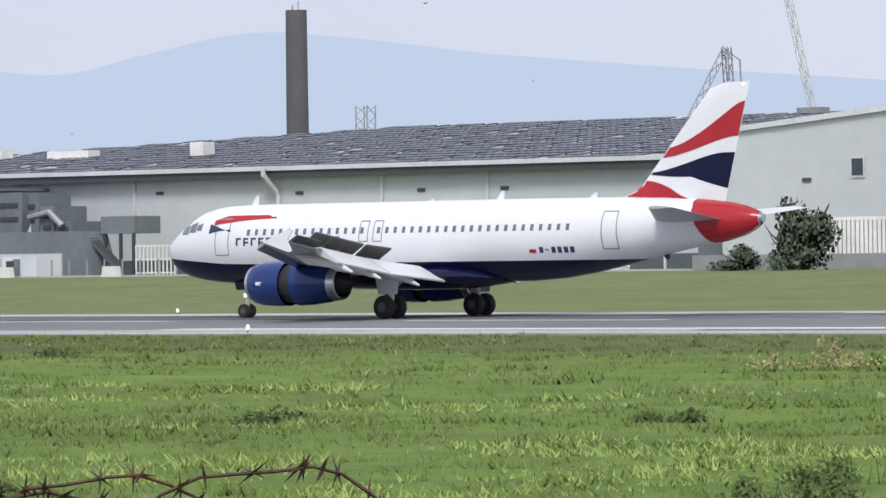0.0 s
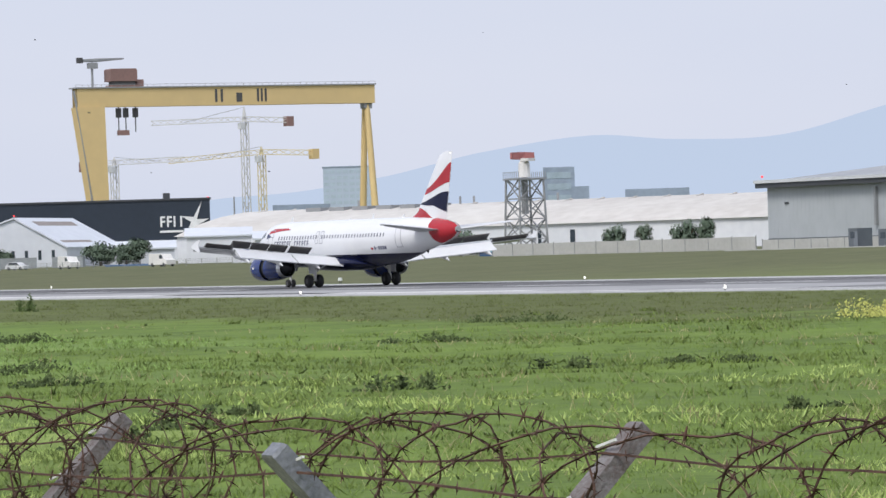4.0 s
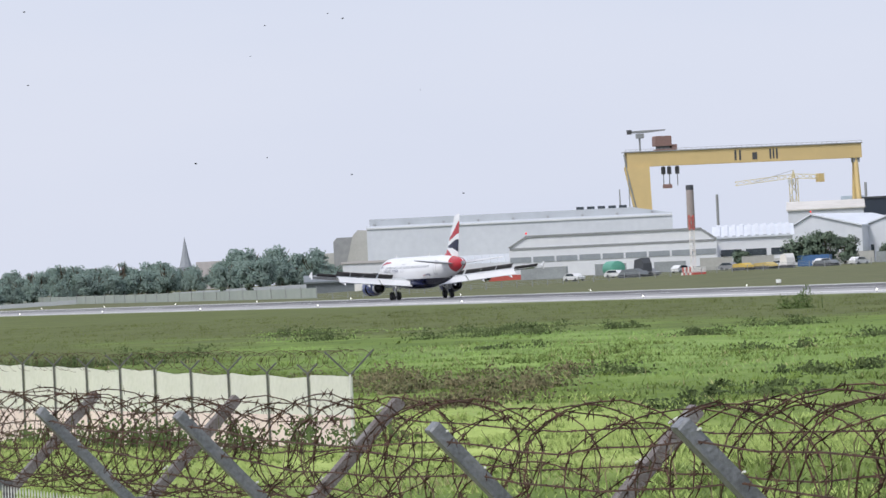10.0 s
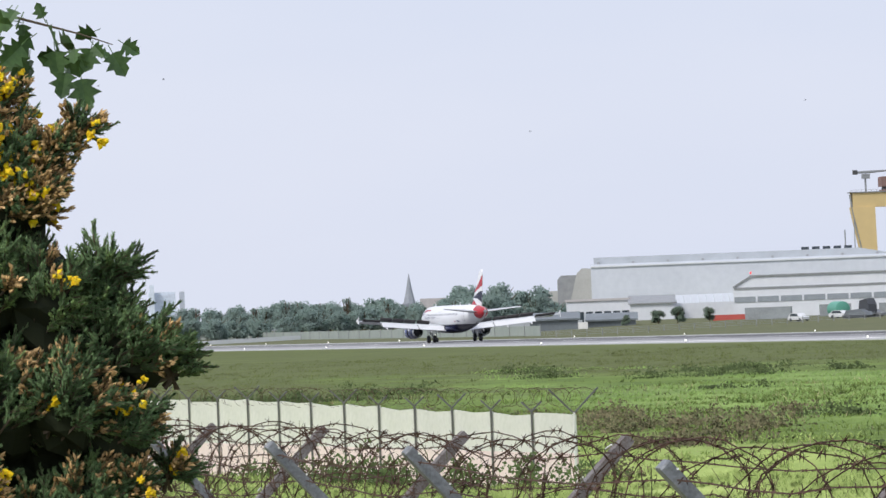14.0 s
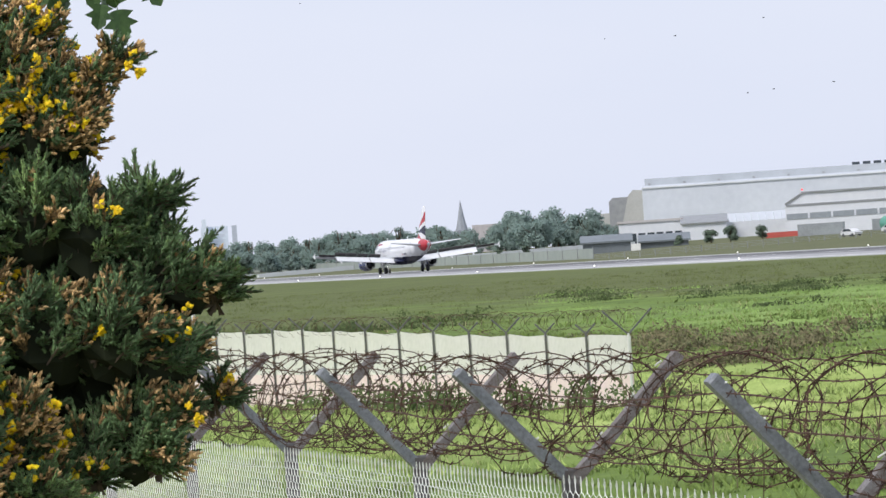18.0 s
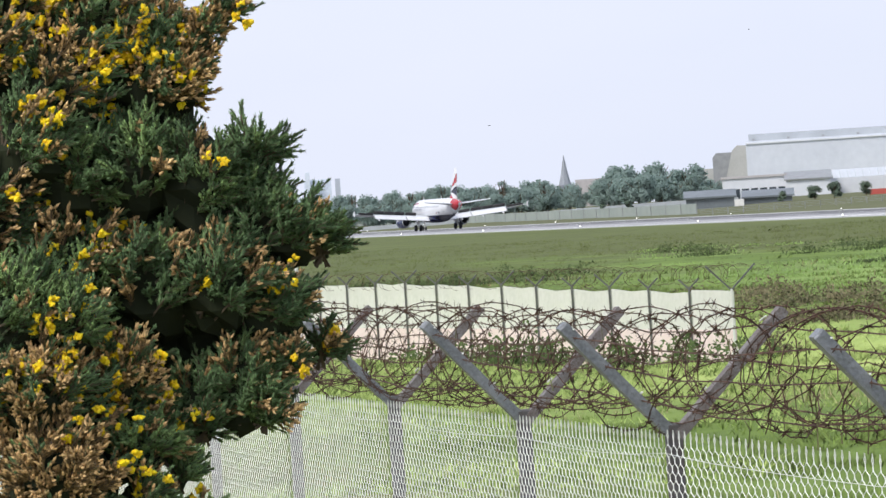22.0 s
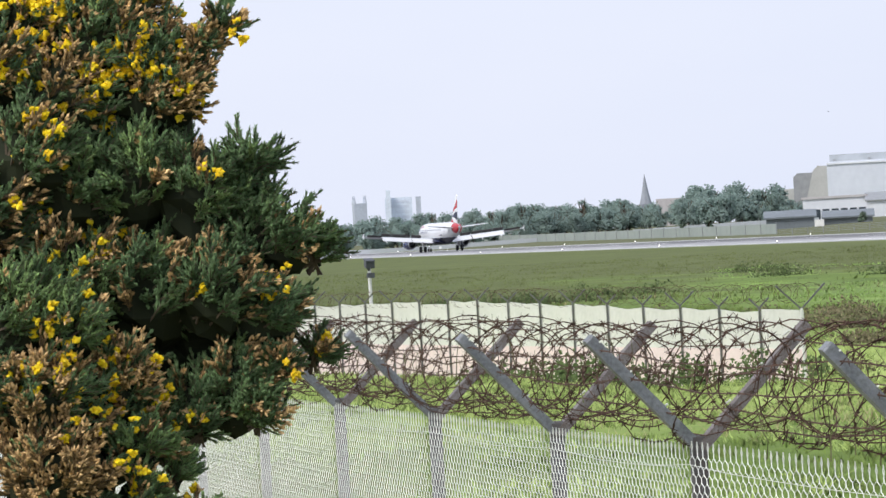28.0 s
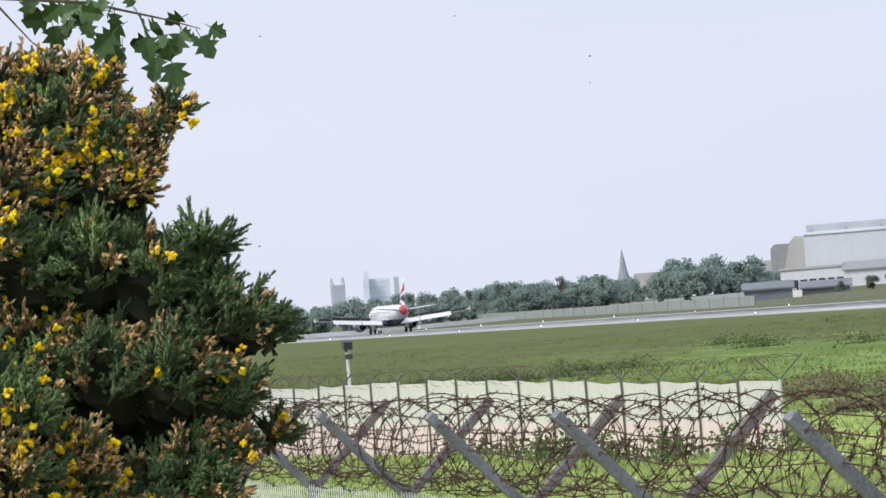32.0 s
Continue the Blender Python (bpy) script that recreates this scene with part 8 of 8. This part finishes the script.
# trees on the far side: a tapered trunk with limbs, and a ragged crown of leaf clumps
def tree_model(seed, tall, wide, leaf=None):
    r = random.Random(seed)
    t_ = thing("tree", "broad green tree in full leaf beyond the runway", "tree", Matrix.Translation((0, 0, -500)), "trees beyond the runway")
    s = Shape().tube([(0, 0, -0.3), (0.1, 0, tall * 0.35), (0.0, 0.1, tall * 0.8)], [0.045 * tall, 0.032 * tall, 0.008 * tall], 7)
    for _ in range(6):
        a, z = r.uniform(0, 6.28), tall * r.uniform(0.3, 0.6)
        s.tube([(0, 0, z), (math.cos(a) * wide * 0.3, math.sin(a) * wide * 0.3, z + tall * 0.18), (math.cos(a) * wide * 0.42, math.sin(a) * wide * 0.42, z + tall * 0.3)], [0.016 * tall, 0.01 * tall, 0.004 * tall], 5)
    part("trunk", s, M_TRUNK, t_)
    c, face, outward = Shape(), [], []
    lobes = [(r.uniform(-0.32, 0.32) * wide, r.uniform(-0.32, 0.32) * wide, tall * r.uniform(0.25, 0.8), wide * r.uniform(0.16, 0.3)) for _ in range(11)]
    for lx, ly, lz, lr in lobes:
        for _ in range(330):
            d = Vector((r.gauss(0, 1), r.gauss(0, 1), r.gauss(0, 1))).normalized()
            p = Vector((lx, ly, lz)) + Vector((d.x, d.y, d.z * 0.9)) * lr * r.uniform(0.35, 1.15)
            n = (d + Vector((r.gauss(0, 0.6), r.gauss(0, 0.6), r.gauss(0, 0.6)))).normalized()
            u = n.orthogonal().normalized() * wide * r.uniform(0.016, 0.04)
            w = n.cross(u).normalized() * wide * r.uniform(0.016, 0.04)
            k = n * wide * 0.02
            c.add([p + u, p + w * 0.8 + k, p - u * 0.9, p - w - k], [(0, 1, 2, 3)])
            outward += [tuple(n)] * 4
            face += [tuple(d * 0.3 + Vector((p.x / wide * 0.6, p.y / wide * 0.6, 0.75)) + Vector((r.gauss(0, 0.07), r.gauss(0, 0.07), r.gauss(0, 0.07))))] * 4
    part("crown", soften(c.mesh("crown", leaf or M_HAZETREE), face, outward), M_HAZETREE, t_)
    return t_


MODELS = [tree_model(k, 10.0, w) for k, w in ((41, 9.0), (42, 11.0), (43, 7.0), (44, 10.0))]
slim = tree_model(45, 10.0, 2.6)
M_NEARTREE = material("shrub_foliage", (0.125, 0.16, 0.11), 0.8, scale=0.4, colour2=(0.075, 0.1, 0.07), spec=0.15, island=0.3)
dark_tree = tree_model(46, 10.0, 8.0, M_NEARTREE)
# green lightened to carry the thinner haze at the works yards
M_MIDTREE = material("hazy_works_foliage", (0.165, 0.22, 0.16), 0.85, scale=0.1, colour2=(0.12, 0.165, 0.12), spec=0.05, island=0.1)
MID = [tree_model(k, 10.0, w, M_MIDTREE) for k, w in ((51, 9.0), (52, 11.0))]
tr = random.Random(77)
SKY = ((71.6, 0.25), (72.3, 0.3), (72.7, 0.46), (73.2, 0.56), (73.8, 0.54), (74.2, 0.38), (75.1, 0.40), (76.0, 0.43), (77.2, 0.40), (78.0, 0.34), (78.7, 0.34), (79.5, 0.30), (82.0, 0.28), (88.0, 0.26))


def skyline(b):
    for (b0, e0), (b1, e1) in zip(SKY, SKY[1:]):
        if b <= b1:
            return e0 + (e1 - e0) * (b - b0) / (b1 - b0)
    return 0.25


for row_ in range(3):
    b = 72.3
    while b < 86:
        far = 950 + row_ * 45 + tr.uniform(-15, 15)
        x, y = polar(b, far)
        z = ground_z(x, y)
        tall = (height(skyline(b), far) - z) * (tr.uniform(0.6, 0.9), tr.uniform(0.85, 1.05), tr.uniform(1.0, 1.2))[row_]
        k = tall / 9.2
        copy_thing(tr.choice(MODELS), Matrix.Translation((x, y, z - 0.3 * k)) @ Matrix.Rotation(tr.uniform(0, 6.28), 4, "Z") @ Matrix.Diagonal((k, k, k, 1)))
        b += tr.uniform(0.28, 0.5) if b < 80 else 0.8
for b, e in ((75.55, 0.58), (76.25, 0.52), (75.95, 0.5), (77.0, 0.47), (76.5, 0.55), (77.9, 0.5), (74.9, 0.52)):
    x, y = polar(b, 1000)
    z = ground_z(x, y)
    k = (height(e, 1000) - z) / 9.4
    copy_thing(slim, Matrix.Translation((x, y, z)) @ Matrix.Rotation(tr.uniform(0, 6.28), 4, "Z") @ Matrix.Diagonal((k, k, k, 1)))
for b, far, e, wide in ((54.1, 640, 0.32, 0.8), (53.65, 640, 0.3, 0.8), (53.0, 600, 0.36, 0.75), (52.65, 600, 0.38, 0.75), (57.0, 700, 0.22, 1.4), (56.5, 690, 0.30, 1.3), (56.2, 690, 0.2, 1.2), (64.95, 700, 0.40, 1.1), (64.6, 700, 0.43, 1.1), (64.3, 710, 0.34, 1.1), (63.6, 800, 0.22, 1.2), (62.1, 850, 0.3, 1.2), (61.5, 850, 0.33, 1.2), (61.7, 830, 0.25, 1.1), (70.4, 750, 0.14, 1.0), (70.7, 760, 0.1, 1.2), (69.9, 755, 0.12, 1.0), (71.2, 760, 0.05, 1.0), (65.9, 800, 0.2, 1.2), (73.6, 900, 0.05, 1.2), (74.0, 900, 0.02, 1.1)):
    x, y = polar(b, far)
    z = ground_z(x, y)
    k = (height(e, far) - z) / 9.2
    copy_thing(tr.choice(MID), Matrix.Translation((x, y, z - 0.3 * k)) @ Matrix.Rotation(tr.uniform(0, 6.28), 4, "Z") @ Matrix.Diagonal((k * wide, k * wide, k, 1)))
for b, far, e, wide in ((20.43, 290, 0.93, 0.78), (20.75, 294, 0.62, 0.8), (21.5, 292, 0.2, 1.4)):
    x, y = polar(b, far)
    z = ground_z(x, y)
    k = (height(e, far) - z) / 6.9
    copy_thing(dark_tree, Matrix.Translation((x, y, z - 2.6 * k)) @ Matrix.Rotation(tr.uniform(0, 6.28), 4, "Z") @ Matrix.Diagonal((k * wide, k * wide, k, 1)))
for m_ in (*MODELS, *MID, slim, dark_tree):
    for o in (*m_.children_recursive, m_):
        bpy.data.objects.remove(o)


# ---- small things: runway lights, boundary fences, birds ----
PLANE_Y = 185.5
PLANE_X = ((0, -135.3), (0.5, -164.3), (1, -193.0), (1.5, -221.3), (2, -249.1), (2.5, -276.5), (3, -303.3), (3.5, -329.4), (4, -355.0), (5, -403.8), (6, -449.7), (7, -492.4), (8, -531.9), (9, -568.3), (10, -601.6), (11, -632.0), (12, -659.6), (13, -684.7), (14, -707.6), (15, -728.4), (16, -747.5), (17, -765.1), (18, -781.4), (19, -796.8), (20, -811.3), (21, -825.3), (22, -838.8), (23, -852.0), (24, -864.9), (25, -877.5), (26, -889.7), (27, -901.6), (28, -912.8), (29, -923.1), (30, -932.2), (31, -939.7), (32, -945.1))
ANT_Z = zp
lamp_model = thing("runway_light", "small white elevated runway edge light", "runway light", Matrix.Translation((-60, 148.2, -0.01)), "runway edge lights")
part("stem", Shape().tube([(0, 0, 0), (0, 0, 0.14)], 0.04, 6), M_DULLPOST, lamp_model)
part("head", Shape().tube([(0, 0, 0.12), (0, 0, 0.18), (0, 0, 0.28), (0, 0, 0.34)], [0.04, 0.075, 0.075, 0.03], 8), M_WHITELAMP, lamp_model, "glowing lamp head")
for k in range(24):
    for y in (148.2, 199.6):
        if k == 0 and y < 150:
            continue
        copy_thing(lamp_model, Matrix.Translation((-60 - 58 * k + (12 if y > 150 else 0), y, -0.01)))


def boundary(label, b0, b1, y0, y1, tall, mat, step, name="boundary_fence"):
    """A light post and panel fence along the far side."""
    t_ = thing(name, label, "fence")
    x0, x1 = hx(b0, y0), hx(b1, y1)
    n = max(2, int(abs(x1 - x0) / step))
    for k in range(n + 1):
        x, y = x0 + (x1 - x0) * k / n, y0 + (y1 - y0) * k / n
        z = ground_z(x, y)
        part("post", Shape().box(x - 0.06, x + 0.06, y - 0.06, y + 0.06, z - 0.2, z + tall), M_STEEL, t_)
        if k < n and mat:
            xa, ya = x0 + (x1 - x0) * (k + 1) / n, y0 + (y1 - y0) * (k + 1) / n
            zb = ground_z(xa, ya)
            part("panel", Shape().add([(x, y, z), (xa, ya, zb), (xa, ya, zb + tall * 0.92), (x, y, z + tall * 0.92), (x, y + 0.04, z), (xa, ya + 0.04, zb), (xa, ya + 0.04, zb + tall * 0.92), (x, y + 0.04, z + tall * 0.92)], [(0, 1, 2, 3), (7, 6, 5, 4), (3, 2, 6, 7), (0, 4, 5, 1), (0, 3, 7, 4), (1, 5, 6, 2)]), mat, t_)
    return t_


boundary("grey panel fence along the hangar apron", 40.0, 51.8, 332, 332, 1.45, M_CONC, 4.0)
boundary("light post and rail fence by the hangar", 24.5, 33.5, 326, 326, 1.7, None, 2.2)
boundary("grey concrete fence along the yard", 51.9, 56.0, 345, 345, 2.0, M_CONC, 6.0)
apron = thing("apron_road", "pale concrete service road before the hangars", "road", kind="structure")
part("slab", Shape().box(hx(52, 325), hx(17, 325), 321, 329, GZ - 0.6, GZ + 0.12), M_CONC, apron)
wall_ = thing("far_boundary_wall", "long pale boundary wall beyond the runway end", "wall", kind="structure")
for k in range(40):
    b = 71.9 + k * 0.36
    (x0, y0), (x1, y1) = polar(b, 905), polar(b + 0.36, 905)
    z = ground_z(x0, y0)
    part("wall_panel", Shape().add([(x0, y0, z - 0.4), (x1, y1, z - 0.4), (x1, y1, z + 1.0), (x0, y0, z + 1.0), (x0 + 0.3, y0 + 0.2, z - 0.4), (x1 + 0.3, y1 + 0.2, z - 0.4), (x1 + 0.3, y1 + 0.2, z + 1.0), (x0 + 0.3, y0 + 0.2, z + 1.0)], [(0, 1, 2, 3), (7, 6, 5, 4), (3, 2, 6, 7), (0, 4, 5, 1), (0, 3, 7, 4), (1, 5, 6, 2)]), M_CLAD_D, wall_)
# panel colour carries the pale haze of the strip under the far trees
M_HAZEFENCE = material("haze_grey_sheet", (0.36, 0.40, 0.37), 0.85, scale=0.05, colour2=(0.29, 0.33, 0.31))
mesh_fence = thing("far_mesh_fence", "long grey mesh fence beyond the runway end", "fence")
for k in range(52):
    x0, x1 = -792 - k * 14.0, -806 - k * 14.0
    y0, y1 = 224 + k * 0.9, 224.9 + k * 0.9
    z = ground_z(x0, y0)
    part("panel", Shape().add([(x0, y0, z - 0.3), (x1, y1, z - 0.3), (x1, y1, z + 1.9), (x0, y0, z + 1.9), (x0, y0 + 0.06, z - 0.3), (x1, y1 + 0.06, z - 0.3), (x1, y1 + 0.06, z + 1.9), (x0, y0 + 0.06, z + 1.9)], [(0, 1, 2, 3), (7, 6, 5, 4), (3, 2, 6, 7), (0, 4, 5, 1), (0, 3, 7, 4), (1, 5, 6, 2)]), M_HAZEFENCE, mesh_fence)
    part("post", Shape().box(x0 - 0.08, x0 + 0.08, y0 - 0.12, y0 - 0.02, z - 0.3, z + 2.2), M_STEEL, mesh_fence)
# portable cabins and barriers before the hangars
def cabin(label, b, y, w, h, mat, category="cabin"):
    x = hx(b, y)
    t_ = thing("cabin", label, category, Matrix.Translation((x, y, GZ + 0.1)))
    part("body", Shape().box(-w / 2, w / 2, 0, 2.4, 0, h), mat, t_)
    part("door", Shape().box(w * 0.12, w * 0.12 + 0.9, -0.04, -0.003, 0.1, min(2.0, h - 0.2)), M_DOORGREY, t_)
    for k in range(max(1, int(w / 3))):
        part("window", Shape().box(-w / 2 + 0.5 + k * 2.4, -w / 2 + 1.5 + k * 2.4, -0.05, -0.004, h * 0.45, h * 0.8), M_GLASS, t_)
    return t_


cabin("long white portable cabin before the hangar", 33.9, 322, 9, 2.2, M_CLAD_L)
cabin("white portable cabin before the hangar", 35.3, 323, 6, 2.1, M_CLAD_L)
cabin("small white box cabin on the apron", 32.8, 321, 2.2, 1.9, M_WHITECLAD)
cabin("grey service cabin by the fence", 49.9, 326, 3, 2.2, M_DARKCLAD)
cabin("grey switchgear cabin by the fence", 50.4, 326, 2.0, 2.4, M_DARKCLAD)
cabin("long white canopy shelter before the hangar", 25.0, 328, 22, 3.6, M_WHITECLAD, "shelter")
for b, m_, lab in ((31.25, M_WHITESTEEL, "white barrier by the office annex"), (32.9, M_WHITESTEEL, "white marker barrier on the grass"), (42.9, M_REDSTEEL, "orange and white barrier on the apron"), (43.6, M_BLUESHED, "blue plastic traffic barrier"), (44.4, M_REDSTEEL, "orange plastic traffic barrier"), (43.2, M_WHITESTEEL, "white plastic traffic barrier")):
    x = hx(b, 320)
    t_ = thing("barrier", lab, "barrier", Matrix.Translation((x, 320, ground_z(x, 320))))
    part("panel", Shape().prism([(-1.0, 0), (1.0, 0), (0.85, 1.0), (-0.85, 1.0)], "y", -0.3, 0.3), m_, t_)
    part("stripe", Shape().box(-0.4, 0.4, -0.33, 0.33, 0.2, 0.85), M_WHITESTEEL, t_)
# white railing and low wall by the shrubs at the right end
rail_ = thing("railing", "white upright railing beside the shrubs", "railing", Matrix.Translation((0, 332, 0)))
rx0_, rx1_, rz0, rz1 = hx(20.1, 332), hx(17.0, 332), hz(19.8, 0.12, 332), hz(19.8, 0.53, 332)
for k in range(46):
    x = rx0_ + (rx1_ - rx0_) * k / 45
    part("bar", Shape().box(x - 0.16, x + 0.16, -0.06, 0.06, GZ - 1, rz1), M_WHITESTEEL, rail_)
part("top_rail", Shape().box(rx0_, rx1_, -0.09, -0.063, rz1 - 0.3, rz1 - 0.1), M_WHITESTEEL, rail_)
# added dark backing that makes the gaps between the bars dark
part("backing", Shape().box(rx0_, rx1_, 0.1, 0.3, GZ - 1, rz1 - 0.2), M_DARKCLAD, rail_, "dark backing filling the gaps between the bars")
low_ = thing("low_wall", "low grey wall along the grass", "wall", kind="structure")
part("wall", Shape().box(hx(22.2, 320), hx(16.5, 320), 320, 320.4, GZ - 1, hz(20.7, -0.04, 320)), M_STEEL, low_)
# signs beside the runway
for x, y, w in ((-905, 139, 3.4), (-902, 138, 2.6), (-395, 205, 0.5), (-300, 206, 0.4), (-1010, 205, 2.0), (-520, 207, 1.2)):
    t_ = thing("runway_sign", "low white runway marker board", "sign", Matrix.Translation((x, y, ground_z(x, y))))
    part("board", Shape().box(-w / 2, w / 2, -0.1, 0.1, 0.3, 0.5 + 0.2 * min(3.0, w)), M_SIGNWHITE, t_)
    for sx in (-0.35, 0.35):
        part("leg", Shape().box(sx * w - 0.04, sx * w + 0.04, -0.04, 0.04, 0, 0.3), M_DULLPOST, t_)

# birds
M_BIRD = material("dark_feathers", (0.03, 0.03, 0.035), 0.7, scale=6.0)
BIRDS = []


def bird(size):
    t_ = thing("bird", "small dark bird flying over the airfield", "bird", None, "birds over the airfield")
    part("body", Shape().tube([(-0.5 * size, 0, 0), (-0.2 * size, 0, 0.02 * size), (0.25 * size, 0, 0.02 * size), (0.5 * size, 0, 0)], [0.03 * size, 0.12 * size, 0.1 * size, 0.02 * size], 6), M_BIRD, t_)
    for sy in (-1, 1):
        part("wing", Shape().add([(0.2 * size, 0, 0.05 * size), (-0.15 * size, 0, 0.05 * size), (-0.15 * size, sy * 0.45 * size, 0.25 * size), (0.1 * size, sy * 0.5 * size, 0.27 * size), (0.0, sy * 0.95 * size, 0.1 * size)], [(0, 1, 2, 3), (3, 2, 4)]), M_BIRD, t_)
    return t_


def ray_place(yaw, elev, far):
    a = radians(yaw)
    return Vector((-far * math.sin(a), far * math.cos(a), 3 + far * math.tan(radians(elev))))


br = random.Random(5)
FLIGHTS = (
    (0, 36.19, 3.28, 212, -1.81, -0.26, 0.21),
    (1, 44.57, 2.14, 317, -2.34, -0.02, 0.21),
    (1.5, 56.37, 2.61, 181, -1.13, 0.15, 0.21),
    (3.5, 56.67, 2.03, 423, -1.31, -0.33, 0.21),
    (6, 69.5, 1.18, 75, -13.0, 0.3, 0.26),
    (7, 69.99, 2.56, 254, -2.29, -0.28, 0.21),
    (9, 74.03, 1.53, 254, 1.66, -0.08, 0.21),
    (11, 77.25, 2.74, 500, 2.33, -0.34, 0.21),
    (13, 78.82, 1.94, 500, 2.02, -0.12, 0.21),
    (19, 74.82, 2.48, 282, 1.84, -0.24, 0.21),
    (23, 78.69, 1.31, 363, 1.89, 0.07, 0.21),
    (26, 74.83, -0.45, 150, -2.39, -0.04, 0.21),
    (30, 76.06, 2.12, 317, -2.14, 0.34, 0.21),
    (32, 80.46, 1.06, 282, 2.23, -0.17, 0.21),
)
FLOCK = ((16, 79.04, 2.86), (16, 78.76, 2.3), (16, 76.77, 2.04), (16, 75.8, 2.97), (16, 74.91, 3.09), (16, 74.23, 3.0), (9, 76.06, 3.68), (9, 76.28, 3.11), (9, 75.61, 3.04), (9, 76.5, 2.99), (9, 75.88, 2.6), (9, 74.14, 0.98), (20, 77.8, 1.87), (20, 75.84, 1.91), (20, 76.25, 1.6), (31, 80.28, 3.72), (31, 78.28, 3.57), (31, 78.34, 2.96), (31, 78.43, 2.5), (31, 79.79, 1.69), (13, 78.82, 1.56), (13, 79.68, 2.06), (24, 74.87, 1.04))
FLOCK = tuple((t, yaw, elev, br.uniform(260, 420), br.choice((-1, 1)) * br.uniform(1.6, 2.6), br.uniform(-0.2, 0.2), 0.2) for t, yaw, elev in FLOCK)
for t0, yaw, elev, far, dyaw, delev, size in FLIGHTS + FLOCK:
    b_ = bird(size)
    rows = []
    for k in range(33):
        t = float(k)
        p = ray_place(yaw + dyaw * max(-4.0, min(4.0, t - t0)) if abs(dyaw) > 5 else yaw + dyaw * (t - t0), elev + delev * (t - t0) * (1 if abs(t - t0) < 6 else 6 / abs(t - t0)) + 0.15 * math.sin(1.3 * (t - t0)), far)
        p.z = max(p.z, 1.2)
        rows.append((t, Matrix.Translation(p) @ Matrix.Rotation(radians(br.uniform(-8, 8) + 90 + (0 if dyaw < 0 else 180)), 4, "Z")))
    BIRDS.append((b_, rows))


# ---- what moves ----
def motions():
    rows = [(t, Matrix.Translation((x, PLANE_Y, 0.0))) for t, x in PLANE_X]
    walk(plane, rows)
    walk(ANTENNA, [(k * 0.5, Matrix.Rotation(radians(285 - 45 * k), 4, "Z") @ pose(0, 0, ANT_Z)) for k in range(65)])
    for bird, track in BIRDS:
        walk(bird, track)


motions()
